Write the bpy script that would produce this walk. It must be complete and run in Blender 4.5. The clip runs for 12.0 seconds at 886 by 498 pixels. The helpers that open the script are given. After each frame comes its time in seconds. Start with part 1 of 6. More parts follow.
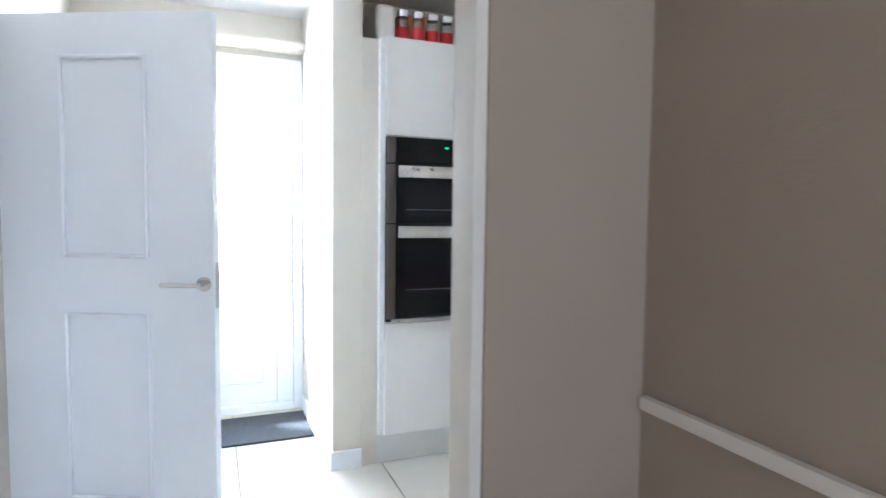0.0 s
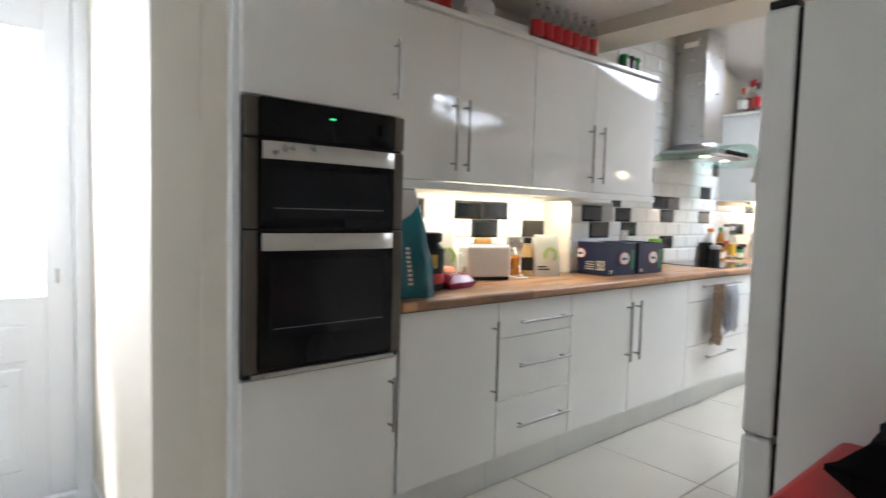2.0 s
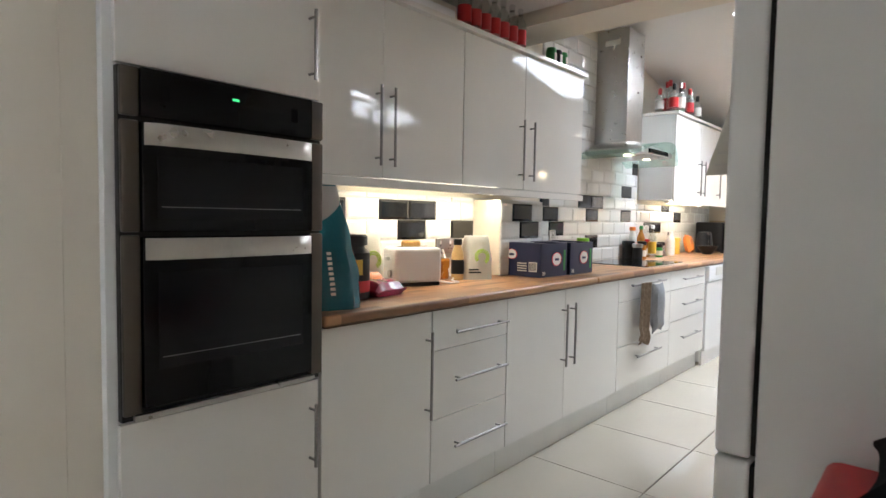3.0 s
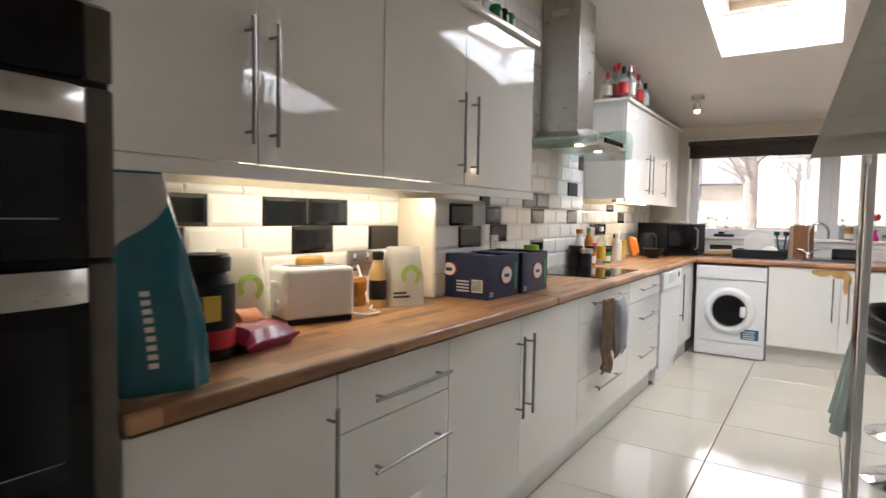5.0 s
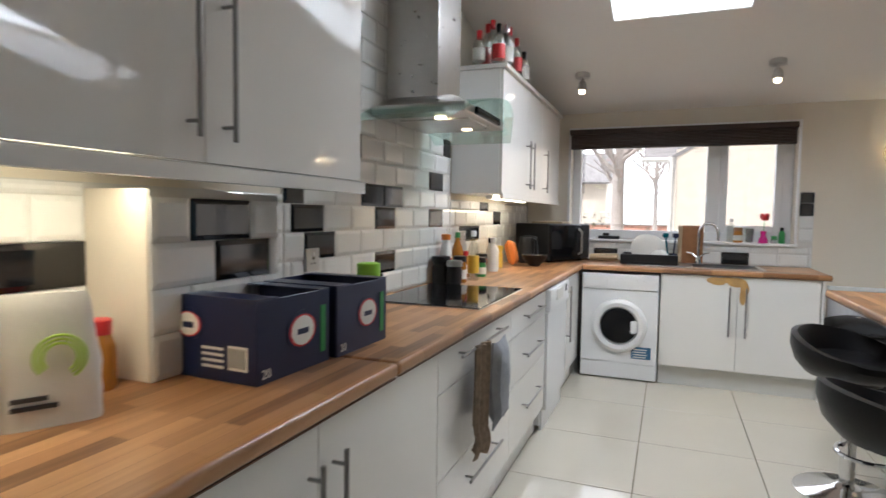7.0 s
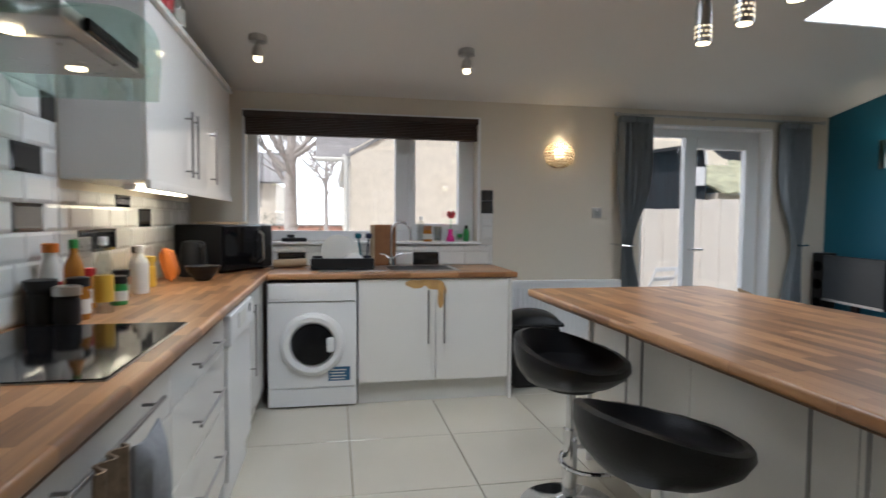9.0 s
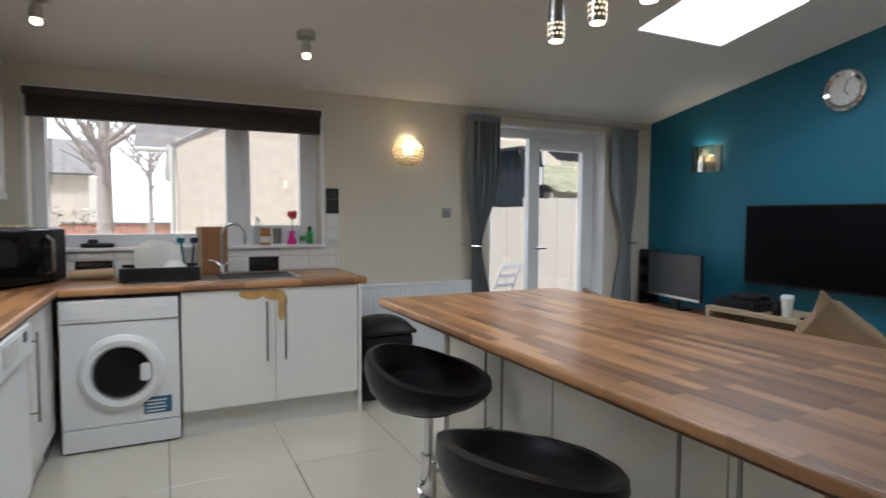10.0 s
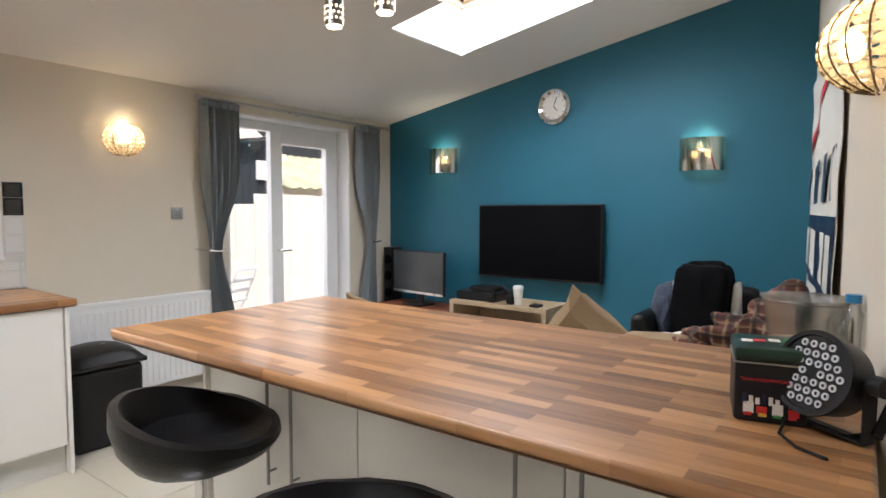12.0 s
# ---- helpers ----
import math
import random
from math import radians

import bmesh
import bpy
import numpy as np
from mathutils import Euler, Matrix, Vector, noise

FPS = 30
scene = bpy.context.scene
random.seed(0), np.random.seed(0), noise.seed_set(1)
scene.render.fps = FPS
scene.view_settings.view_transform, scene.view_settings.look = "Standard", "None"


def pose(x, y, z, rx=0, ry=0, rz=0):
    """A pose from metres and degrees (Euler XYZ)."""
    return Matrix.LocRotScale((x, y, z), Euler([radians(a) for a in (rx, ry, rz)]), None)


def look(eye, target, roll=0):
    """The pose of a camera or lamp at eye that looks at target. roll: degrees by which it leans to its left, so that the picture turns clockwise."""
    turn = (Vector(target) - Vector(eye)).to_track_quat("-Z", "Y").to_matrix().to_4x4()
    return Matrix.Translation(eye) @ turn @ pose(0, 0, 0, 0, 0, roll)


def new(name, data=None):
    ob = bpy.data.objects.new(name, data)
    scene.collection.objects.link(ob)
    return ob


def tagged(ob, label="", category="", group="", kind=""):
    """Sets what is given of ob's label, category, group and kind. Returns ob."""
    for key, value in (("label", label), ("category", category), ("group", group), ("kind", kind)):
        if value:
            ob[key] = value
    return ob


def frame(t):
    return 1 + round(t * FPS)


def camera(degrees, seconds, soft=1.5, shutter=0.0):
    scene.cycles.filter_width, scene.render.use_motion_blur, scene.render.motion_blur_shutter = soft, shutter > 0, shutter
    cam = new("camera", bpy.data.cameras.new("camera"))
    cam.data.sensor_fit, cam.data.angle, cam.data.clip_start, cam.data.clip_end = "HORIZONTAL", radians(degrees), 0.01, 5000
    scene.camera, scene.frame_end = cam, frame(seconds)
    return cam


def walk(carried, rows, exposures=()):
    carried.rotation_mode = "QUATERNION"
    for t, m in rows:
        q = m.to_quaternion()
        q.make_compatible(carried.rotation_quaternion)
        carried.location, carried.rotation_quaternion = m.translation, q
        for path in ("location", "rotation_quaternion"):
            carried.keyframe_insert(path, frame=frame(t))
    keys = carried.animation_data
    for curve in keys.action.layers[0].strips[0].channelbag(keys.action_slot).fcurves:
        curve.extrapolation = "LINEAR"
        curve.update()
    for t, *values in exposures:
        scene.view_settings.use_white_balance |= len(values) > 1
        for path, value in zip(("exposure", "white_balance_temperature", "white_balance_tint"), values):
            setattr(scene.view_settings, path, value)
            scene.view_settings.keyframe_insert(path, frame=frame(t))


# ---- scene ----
cam = camera(75.4, 12.0, shutter=0.4)
PATH = [
    (0, (-0.763, -3.234, 1.241), (-0.016, -1.379, 1.116), 0.7),
    (0.5, (-0.765, -2.988, 1.251), (-0.09, -1.11, 1.123), 1.0),
    (1, (-0.734, -2.749, 1.237), (-0.054, -0.873, 1.107), 1.0),
    (1.5, (-0.688, -2.544, 1.246), (0.157, -0.736, 1.121), 1.3),
    (2, (-0.667, -2.349, 1.254), (0.626, -0.829, 1.129), 1.5),
    (2.5, (-0.602, -2.234, 1.238), (0.858, -0.872, 1.131), 1.0),
    (4.3, (-0.178, -1.794, 1.262), (1.371, -0.535, 1.137), 1.2),
    (4.5, (-0.091, -1.737, 1.256), (1.485, -0.511, 1.137), 1.0),
    (5, (0.102, -1.614, 1.27), (1.766, -0.51, 1.154), 0.9),
    (5.5, (0.378, -1.505, 1.263), (2.074, -0.451, 1.15), 0.8),
    (6, (0.652, -1.416, 1.281), (2.361, -0.385, 1.163), 0.7),
    (6.5, (0.948, -1.338, 1.298), (2.725, -0.428, 1.176), 0.8),
    (8.5, (1.879, -1.084, 1.285), (3.876, -1.131, 1.18), 0.5),
    (9, (2.048, -1.063, 1.28), (4.01, -1.435, 1.176), 0.4),
    (9.5, (2.212, -1.106, 1.31), (4.098, -1.762, 1.195), 0.4),
    (10, (2.334, -1.144, 1.317), (4.129, -2.018, 1.201), 0.3),
    (10.5, (2.49, -1.143, 1.343), (4.108, -2.312, 1.222), 0.4),
    (11, (2.595, -1.13, 1.363), (4.021, -2.526, 1.234), 0.4),
    (11.5, (2.681, -1.11, 1.354), (3.949, -2.65, 1.226), 0.3),
    (12, (2.704, -1.099, 1.357), (3.883, -2.709, 1.226), 0.1),
]
EXPOSURE = [(0, 2.15, 5050, 10), (0.5, 1.75, 5250, 10), (1.0, 1.15, 5500, 10), (1.5, 1.1, 5600, 10), (2.5, 0.95, 5800, 11), (4.5, 0.5, 6250, 14), (6.5, 0.22, 6050, 12), (9.0, -0.4, 5850, 10), (10.5, -0.32, 5900, 10), (11.0, -0.15, 6000, 10), (11.5, 0.05, 6150, 12), (12, 0.4, 6350, 14)]
walk(cam, [(t, look(eye, target, roll)) for t, eye, target, roll in PATH], EXPOSURE)

# ---- world and light ----
world = bpy.data.worlds.new("overcast_sky")
world.use_nodes = True
scene.world = world
sky = world.node_tree.nodes.new("ShaderNodeTexSky")
sky.sky_type = "NISHITA"
sky.sun_disc = False
sky.sun_elevation = radians(55)
sky.sun_rotation = radians(-60)
sky.air_density = 1.0
sky.dust_density = 6.0
sky.ozone_density = 0.5
world.node_tree.links.new(sky.outputs[0], world.node_tree.nodes["Background"].inputs[0])
world.node_tree.nodes["Background"].inputs[1].default_value = 0.15

sun = new("sun", bpy.data.lights.new("sun", "SUN"))
sun.data.energy, sun.data.angle, sun.data.color = 5.0, radians(4), (1.0, 0.95, 0.88)
sun.matrix_world = look((0, 0, 0), (0.40, -0.3, -0.86))


def lamp(name, kind, m, energy, colour, size=0.05, size_y=None):
    data = bpy.data.lights.new(name, kind)
    data.energy, data.color = energy, colour
    ob = new(name, data)
    ob.matrix_world = m
    if kind == "AREA":
        data.shape, data.size, data.size_y = "RECTANGLE", size, size_y or size
    else:
        data.shadow_soft_size = size
    if kind == "SPOT":
        data.spot_size, data.spot_blend = radians(100), 0.6
    return ob


DAY = (0.93, 0.97, 1.0)
WARM = (1.0, 0.78, 0.5)
lamp("skylight_day", "AREA", look((4.495, -1.28, 2.853), (4.495, -1.28, 0)), 46, DAY, 0.96, 0.64)
lamp("skylight_day", "AREA", look((4.55, -4.27, 2.853), (4.55, -4.27, 0)), 44, DAY, 1.07, 0.65)
lamp("back_door_day", "AREA", look((-0.66, 0.62, 1.63), (-0.66, -3, 1.35)), 12, DAY, 0.64, 0.56)
lamp("hall_door_day", "AREA", look((-0.8, -5.03, 1.35), (-0.8, -2, 1.2)), 4, DAY, 0.7, 1.3)
lamp("under_cabinet_strip", "AREA", look((1.68, -0.17, 1.36), (1.68, -0.12, 0)), 2.3, (1.0, 0.86, 0.6), 1.0, 0.02)
lamp("under_cabinet_strip", "AREA", look((5.3, -0.17, 1.4), (5.3, -0.12, 0)), 2.2, (1.0, 0.86, 0.6), 0.9, 0.02)
lamp("hood_bulb", "SPOT", look((3.62, -0.28, 1.69), (3.62, -0.2, 0)), 6, (1.0, 0.75, 0.42), 0.02)


# ---- materials ----
def mat(name, rgb, rough=0.5, metal=0.0, vary=0.06, scale=6.0, bump=0.0, bscale=120.0, coat=0.0, alpha=None, emit=0.0, rough_vary=0.0):
    m = bpy.data.materials.new(name)
    m.use_nodes = True
    nt = m.node_tree
    p = nt.nodes["Principled BSDF"]
    p.inputs["Roughness"].default_value = rough
    p.inputs["Metallic"].default_value = metal
    p.inputs["Coat Weight"].default_value = coat
    p.inputs["Coat Roughness"].default_value = 0.06
    co = nt.nodes.new("ShaderNodeTexCoord")
    a = nt.nodes.new("ShaderNodeTexNoise")
    a.inputs["Scale"].default_value, a.inputs["Detail"].default_value = scale, 5
    nt.links.new(co.outputs["Object"], a.inputs["Vector"])
    ramp = nt.nodes.new("ShaderNodeMix")
    ramp.data_type = "RGBA"
    ramp.inputs[6].default_value = (*[max(0, c * (1 - vary)) for c in rgb], 1)
    ramp.inputs[7].default_value = (*[min(1, c * (1 + vary)) for c in rgb], 1)
    nt.links.new(a.outputs["Fac"], ramp.inputs[0])
    nt.links.new(ramp.outputs[2], p.inputs["Base Color"])
    if rough_vary:
        mr = nt.nodes.new("ShaderNodeMapRange")
        mr.inputs[3].default_value, mr.inputs[4].default_value = rough - rough_vary, rough + rough_vary
        nt.links.new(a.outputs["Fac"], mr.inputs[0])
        nt.links.new(mr.outputs[0], p.inputs["Roughness"])
    if bump:
        b = nt.nodes.new("ShaderNodeTexNoise")
        b.inputs["Scale"].default_value, b.inputs["Detail"].default_value = bscale, 4
        nt.links.new(co.outputs["Object"], b.inputs["Vector"])
        bn = nt.nodes.new("ShaderNodeBump")
        bn.inputs["Strength"].default_value, bn.inputs["Distance"].default_value = bump, 0.004
        nt.links.new(b.outputs["Fac"], bn.inputs["Height"])
        nt.links.new(bn.outputs[0], p.inputs["Normal"])
    if emit:
        p.inputs["Emission Color"].default_value = (*rgb, 1)
        p.inputs["Emission Strength"].default_value = emit
    return m


def wood_staves(name, turn=0.0):
    """Butcher-block pattern: staves 45 mm wide, each of its own brown, with grain along them."""
    m = bpy.data.materials.new(name)
    m.use_nodes = True
    nt = m.node_tree
    p = nt.nodes["Principled BSDF"]
    p.inputs["Roughness"].default_value = 0.36
    p.inputs["Coat Weight"].default_value = 0.12
    p.inputs["Coat Roughness"].default_value = 0.15
    co = nt.nodes.new("ShaderNodeTexCoord")
    mp = nt.nodes.new("ShaderNodeMapping")
    mp.inputs["Rotation"].default_value = (0, 0, radians(turn))
    nt.links.new(co.outputs["Object"], mp.inputs[0])
    br = nt.nodes.new("ShaderNodeTexBrick")
    br.offset, br.offset_frequency = 0.37, 2
    br.inputs["Color1"].default_value = (0, 0, 0, 1)
    br.inputs["Color2"].default_value = (1, 1, 1, 1)
    br.inputs["Mortar"].default_value = (0.3, 0.3, 0.3, 1)
    br.inputs["Scale"].default_value = 1
    br.inputs["Mortar Size"].default_value = 0.0006
    br.inputs["Brick Width"].default_value = 0.34
    br.inputs["Row Height"].default_value = 0.043
    nt.links.new(mp.outputs[0], br.inputs["Vector"])
    mp2 = nt.nodes.new("ShaderNodeMapping")
    mp2.inputs["Scale"].default_value = (5, 70, 40)
    nt.links.new(mp.outputs[0], mp2.inputs[0])
    gr = nt.nodes.new("ShaderNodeTexNoise")
    gr.inputs["Scale"].default_value, gr.inputs["Detail"].default_value = 1, 6
    nt.links.new(mp2.outputs[0], gr.inputs["Vector"])
    add = nt.nodes.new("ShaderNodeMix")
    add.data_type = "FLOAT"
    add.inputs[0].default_value = 0.42
    nt.links.new(br.outputs["Color"], add.inputs[2])
    nt.links.new(gr.outputs["Fac"], add.inputs[3])
    cr = nt.nodes.new("ShaderNodeValToRGB")
    e = cr.color_ramp.elements
    e[0].position, e[0].color = 0.1, (0.11, 0.045, 0.018, 1)
    e[1].position, e[1].color = 0.85, (0.54, 0.285, 0.125, 1)
    k = cr.color_ramp.elements.new(0.45)
    k.color = (0.32, 0.15, 0.058, 1)
    nt.links.new(add.outputs[0], cr.inputs[0])
    nt.links.new(cr.outputs[0], p.inputs["Base Color"])
    return m


def glass_mat(name, tint=(1, 1, 1), gloss=0.08, rough=0.0, see=1.0):
    """Thin pane: lets light straight through, with a little mirror gloss."""
    m = bpy.data.materials.new(name)
    m.use_nodes = True
    nt = m.node_tree
    nt.nodes.remove(nt.nodes["Principled BSDF"])
    t = nt.nodes.new("ShaderNodeBsdfTransparent")
    t.inputs[0].default_value = (*tint, 1)
    g = nt.nodes.new("ShaderNodeBsdfGlossy")
    g.inputs["Roughness"].default_value = rough
    mx = nt.nodes.new("ShaderNodeMixShader")
    mx.inputs[0].default_value = gloss
    nt.links.new(t.outputs[0], mx.inputs[1])
    nt.links.new(g.outputs[0], mx.inputs[2])
    nt.links.new(mx.outputs[0], nt.nodes["Material Output"].inputs[0])
    return m


def frosted_mat(name):
    m = bpy.data.materials.new(name)
    m.use_nodes = True
    nt = m.node_tree
    nt.nodes.remove(nt.nodes["Principled BSDF"])
    t = nt.nodes.new("ShaderNodeBsdfTranslucent")
    t.inputs[0].default_value = (0.95, 0.95, 0.95, 1)
    g = nt.nodes.new("ShaderNodeBsdfRefraction")
    g.inputs["Roughness"].default_value, g.inputs["IOR"].default_value = 0.5, 1.1
    mx = nt.nodes.new("ShaderNodeMixShader")
    mx.inputs[0].default_value = 0.75
    nt.links.new(t.outputs[0], mx.inputs[1])
    nt.links.new(g.outputs[0], mx.inputs[2])
    nt.links.new(mx.outputs[0], nt.nodes["Material Output"].inputs[0])
    return m


def crystal_mat(name):
    """Cloudy cut glass: part lets light through, part scatters it, with a hard gloss."""
    m = glass_mat(name, (1.0, 0.93, 0.80), 0.55)
    nt = m.node_tree
    t = nt.nodes.new("ShaderNodeBsdfTranslucent")
    t.inputs[0].default_value = (0.95, 0.86, 0.68, 1)
    g = nt.nodes["Glossy BSDF"]
    g.inputs["Roughness"].default_value = 0.06
    a = nt.nodes.new("ShaderNodeMixShader")
    a.inputs[0].default_value = 0.3
    nt.links.new(t.outputs[0], a.inputs[1])
    nt.links.new(g.outputs[0], a.inputs[2])
    nt.links.new(a.outputs[0], nt.nodes["Mix Shader"].inputs[2])
    return m


def tartan(name):
    """Red-brown wool with pale and dark bands crossing."""
    m = mat(name, (0.11, 0.04, 0.028), 0.95, vary=0.3, scale=30, bump=0.5, bscale=220)
    nt = m.node_tree
    p = nt.nodes["Principled BSDF"]
    last = p.inputs["Base Color"].links[0].from_socket
    co = nt.nodes["Texture Coordinate"]
    for axis, rgb, size in (("X", (0.32, 0.22, 0.13), 7), ("Z", (0.30, 0.20, 0.12), 8), ("X", (0.02, 0.02, 0.025), 4), ("Z", (0.02, 0.018, 0.02), 4.5)):
        w = nt.nodes.new("ShaderNodeTexWave")
        w.bands_direction = axis
        w.inputs["Scale"].default_value, w.inputs["Distortion"].default_value = size, 1.2
        nt.links.new(co.outputs["Object"], w.inputs["Vector"])
        c = nt.nodes.new("ShaderNodeMapRange")
        c.inputs[1].default_value, c.inputs[2].default_value, c.inputs[4].default_value = 0.8, 0.95, 0.65
        nt.links.new(w.outputs["Fac"], c.inputs[0])
        x = nt.nodes.new("ShaderNodeMix")
        x.data_type = "RGBA"
        x.inputs[7].default_value = (*rgb, 1)
        nt.links.new(c.outputs[0], x.inputs[0])
        nt.links.new(last, x.inputs[6])
        last = x.outputs[2]
    nt.links.new(last, p.inputs["Base Color"])
    return m


CREAM = mat("cream_wall_paint", (0.68, 0.62, 0.52), 0.75, vary=0.04, scale=1.5, bump=0.12, bscale=220)
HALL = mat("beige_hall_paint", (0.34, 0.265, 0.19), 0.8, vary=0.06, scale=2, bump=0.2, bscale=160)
BLUE = mat("teal_blue_wall_paint", (0.011, 0.125, 0.188), 0.6, vary=0.10, scale=1.3, bump=0.15, bscale=200)
CEIL = mat("white_ceiling_paint", (0.72, 0.70, 0.67), 0.85, vary=0.03, scale=1.2, bump=0.12, bscale=150)
WHITE = mat("white_satin_paint", (0.78, 0.78, 0.78), 0.4, vary=0.03, scale=4, bump=0.05, bscale=90)
UPVC = mat("white_upvc", (0.80, 0.81, 0.82), 0.3, vary=0.02, scale=5)
GLOSS = mat("white_gloss_door", (0.78, 0.76, 0.72), 0.045, vary=0.025, scale=3, rough_vary=0.015)
CARCASS = mat("white_melamine", (0.74, 0.74, 0.72), 0.35, vary=0.03, scale=5)
PLINTH = mat("pale_plinth", (0.66, 0.65, 0.61), 0.35, vary=0.08, scale=5)
STEEL = mat("brushed_steel", (0.52, 0.51, 0.49), 0.3, 1.0, vary=0.10, scale=22, rough_vary=0.08)
CHROME = mat("chrome", (0.75, 0.75, 0.76), 0.1, 1.0, vary=0.03)
BLACKGLASS = mat("black_glass", (0.006, 0.006, 0.007), 0.07, vary=0.1, coat=0.5)
OVENGLASS = mat("oven_window_glass", (0.010, 0.010, 0.012), 0.08, vary=0.15, coat=0.6)
BLACK = mat("black_plastic", (0.014, 0.014, 0.015), 0.4, vary=0.2, scale=15, bump=0.05)
LEATHER = mat("black_leatherette", (0.007, 0.007, 0.008), 0.36, vary=0.25, scale=18, bump=0.3, bscale=150)
WHITETILE = mat("white_glazed_tile", (0.72, 0.72, 0.70), 0.12, vary=0.04, scale=4, coat=0.5)
BLACKTILE = mat("black_glazed_tile", (0.010, 0.010, 0.011), 0.1, vary=0.2, scale=6, coat=0.5)
GROUT = mat("pale_grout", (0.6, 0.59, 0.56), 0.9, vary=0.1, scale=12, bump=0.2)
FLOORTILE = mat("cream_porcelain", (0.57, 0.53, 0.44), 0.10, vary=0.06, scale=2.2, coat=0.3, bump=0.015, bscale=12, rough_vary=0.04)
FLOORGROUT = mat("brown_grout", (0.20, 0.16, 0.11), 0.9, vary=0.2, scale=14, bump=0.3)
HANDLE = mat("dull_steel_handle", (0.30, 0.29, 0.28), 0.34, 1.0, vary=0.1, scale=22)
DARKTRIM = mat("dark_steel_trim", (0.13, 0.115, 0.10), 0.32, 1.0, vary=0.1, scale=22)
STAVES = wood_staves("oak_stave_worktop")
STAVES_E = wood_staves("oak_stave_worktop_turned", 90)
EDGE = mat("worktop_edge_brown", (0.15, 0.068, 0.028), 0.4, vary=0.3, scale=20)
CLOTH = mat("black_nylon_cloth", (0.006, 0.006, 0.007), 0.95, vary=0.3, scale=20, bump=0.4, bscale=90)
GLASS = glass_mat("window_glass")
HOODGLASS = glass_mat("green_tinted_glass", (0.80, 0.90, 0.86), 0.14)
BOTTLEGLASS = glass_mat("clear_bottle_glass", (0.86, 0.88, 0.86), 0.16, 0.05)
AMBERGLASS = glass_mat("smoked_amber_glass", (0.62, 0.55, 0.45), 0.38, 0.04)
FROST = frosted_mat("frosted_glass")
BLIND = mat("dark_brown_blind_wood", (0.035, 0.018, 0.013), 0.45, vary=0.25, scale=25)
CURTAIN = mat("grey_curtain_cloth", (0.19, 0.215, 0.235), 0.85, vary=0.12, scale=25, bump=0.3, bscale=400)
PALEWOOD = mat("pale_oak", (0.44, 0.33, 0.21), 0.5, vary=0.15, scale=14, bump=0.1)
REDWOOD = mat("red_brown_wood", (0.20, 0.06, 0.028), 0.45, vary=0.25, scale=14)
BROWNWOOD = mat("chopping_board_wood", (0.30, 0.13, 0.05), 0.5, vary=0.25, scale=22)
RED = mat("red_print", (0.55, 0.02, 0.025), 0.4, vary=0.1)
TEAL = mat("teal_foil", (0.006, 0.115, 0.15), 0.25, vary=0.2, scale=9, bump=0.5, bscale=25)
PAPER = mat("white_pouch", (0.72, 0.70, 0.64), 0.5, vary=0.05, bump=0.4, bscale=20)
LIME = mat("lime_print", (0.42, 0.62, 0.06), 0.5, vary=0.08)
DARKINK = mat("dark_print", (0.03, 0.03, 0.035), 0.5)
MAGENTA = mat("magenta_foil", (0.32, 0.015, 0.07), 0.25, vary=0.3, scale=20, bump=0.6, bscale=30)
NAVY = mat("navy_card", (0.008, 0.014, 0.052), 0.35, vary=0.2, scale=10, bump=0.05)
SAUCE = mat("amber_sauce", (0.42, 0.17, 0.025), 0.25, vary=0.15)
YELLOW = mat("yellow_print", (0.65, 0.42, 0.05), 0.4)
ORANGE = mat("orange_print", (0.62, 0.17, 0.02), 0.4)
GREEN = mat("green_print", (0.03, 0.26, 0.06), 0.4)
LIMECAP = mat("lime_plastic", (0.25, 0.55, 0.04), 0.4)
BEIGE = mat("beige_cushion_cloth", (0.27, 0.185, 0.105), 0.9, vary=0.12, scale=12, bump=0.4, bscale=250)
PLAID = tartan("tartan_blanket")
TOWEL = mat("checked_tea_towel", (0.26, 0.19, 0.13), 0.95, vary=0.55, scale=45, bump=0.5, bscale=250)
MITT = mat("grey_quilted_mitt", (0.30, 0.31, 0.33), 0.95, vary=0.25, scale=30, bump=0.6, bscale=60)
MAT = mat("dark_grey_doormat", (0.055, 0.06, 0.065), 0.95, vary=0.3, scale=40, bump=0.8, bscale=300)
STAIN = mat("tan_stain", (0.50, 0.30, 0.11), 0.35, vary=0.45, scale=16)
BURLAP = mat("brown_jumper_cloth", (0.05, 0.06, 0.09), 0.95, vary=0.4, scale=30, bump=0.6, bscale=120)
PINK = mat("pink_glass", (0.65, 0.02, 0.25), 0.2)
BULB = mat("lit_bulb", (1.0, 0.80, 0.5), 0.4, emit=6)
STRIP = mat("lit_strip", (1.0, 0.88, 0.62), 0.4, emit=8)
HOLEGLOW = mat("lit_shade_hole", (1.0, 0.80, 0.5), 0.4, emit=2.5)
GREENLED = mat("green_clock_digits", (0.1, 1.0, 0.3), 0.4, emit=0.5)
CRYSTAL = crystal_mat("crystal_bead")
BRICK = mat("buff_brick", (0.76, 0.69, 0.58), 0.9, vary=0.15, scale=9, bump=0.6, bscale=30)
FENCEWOOD = mat("weathered_fence_board", (0.70, 0.65, 0.58), 0.85, vary=0.15, scale=7, bump=0.3)
SHED = mat("black_shed_board", (0.02, 0.02, 0.024), 0.8, vary=0.3, scale=8)
ROOF = mat("grey_tile_roof", (0.27, 0.26, 0.26), 0.9, vary=0.4, scale=4, bump=0.5, bscale=20)
GROUND = mat("concrete_ground", (0.38, 0.37, 0.35), 0.9, vary=0.15, scale=1.5, bump=0.4, bscale=40)
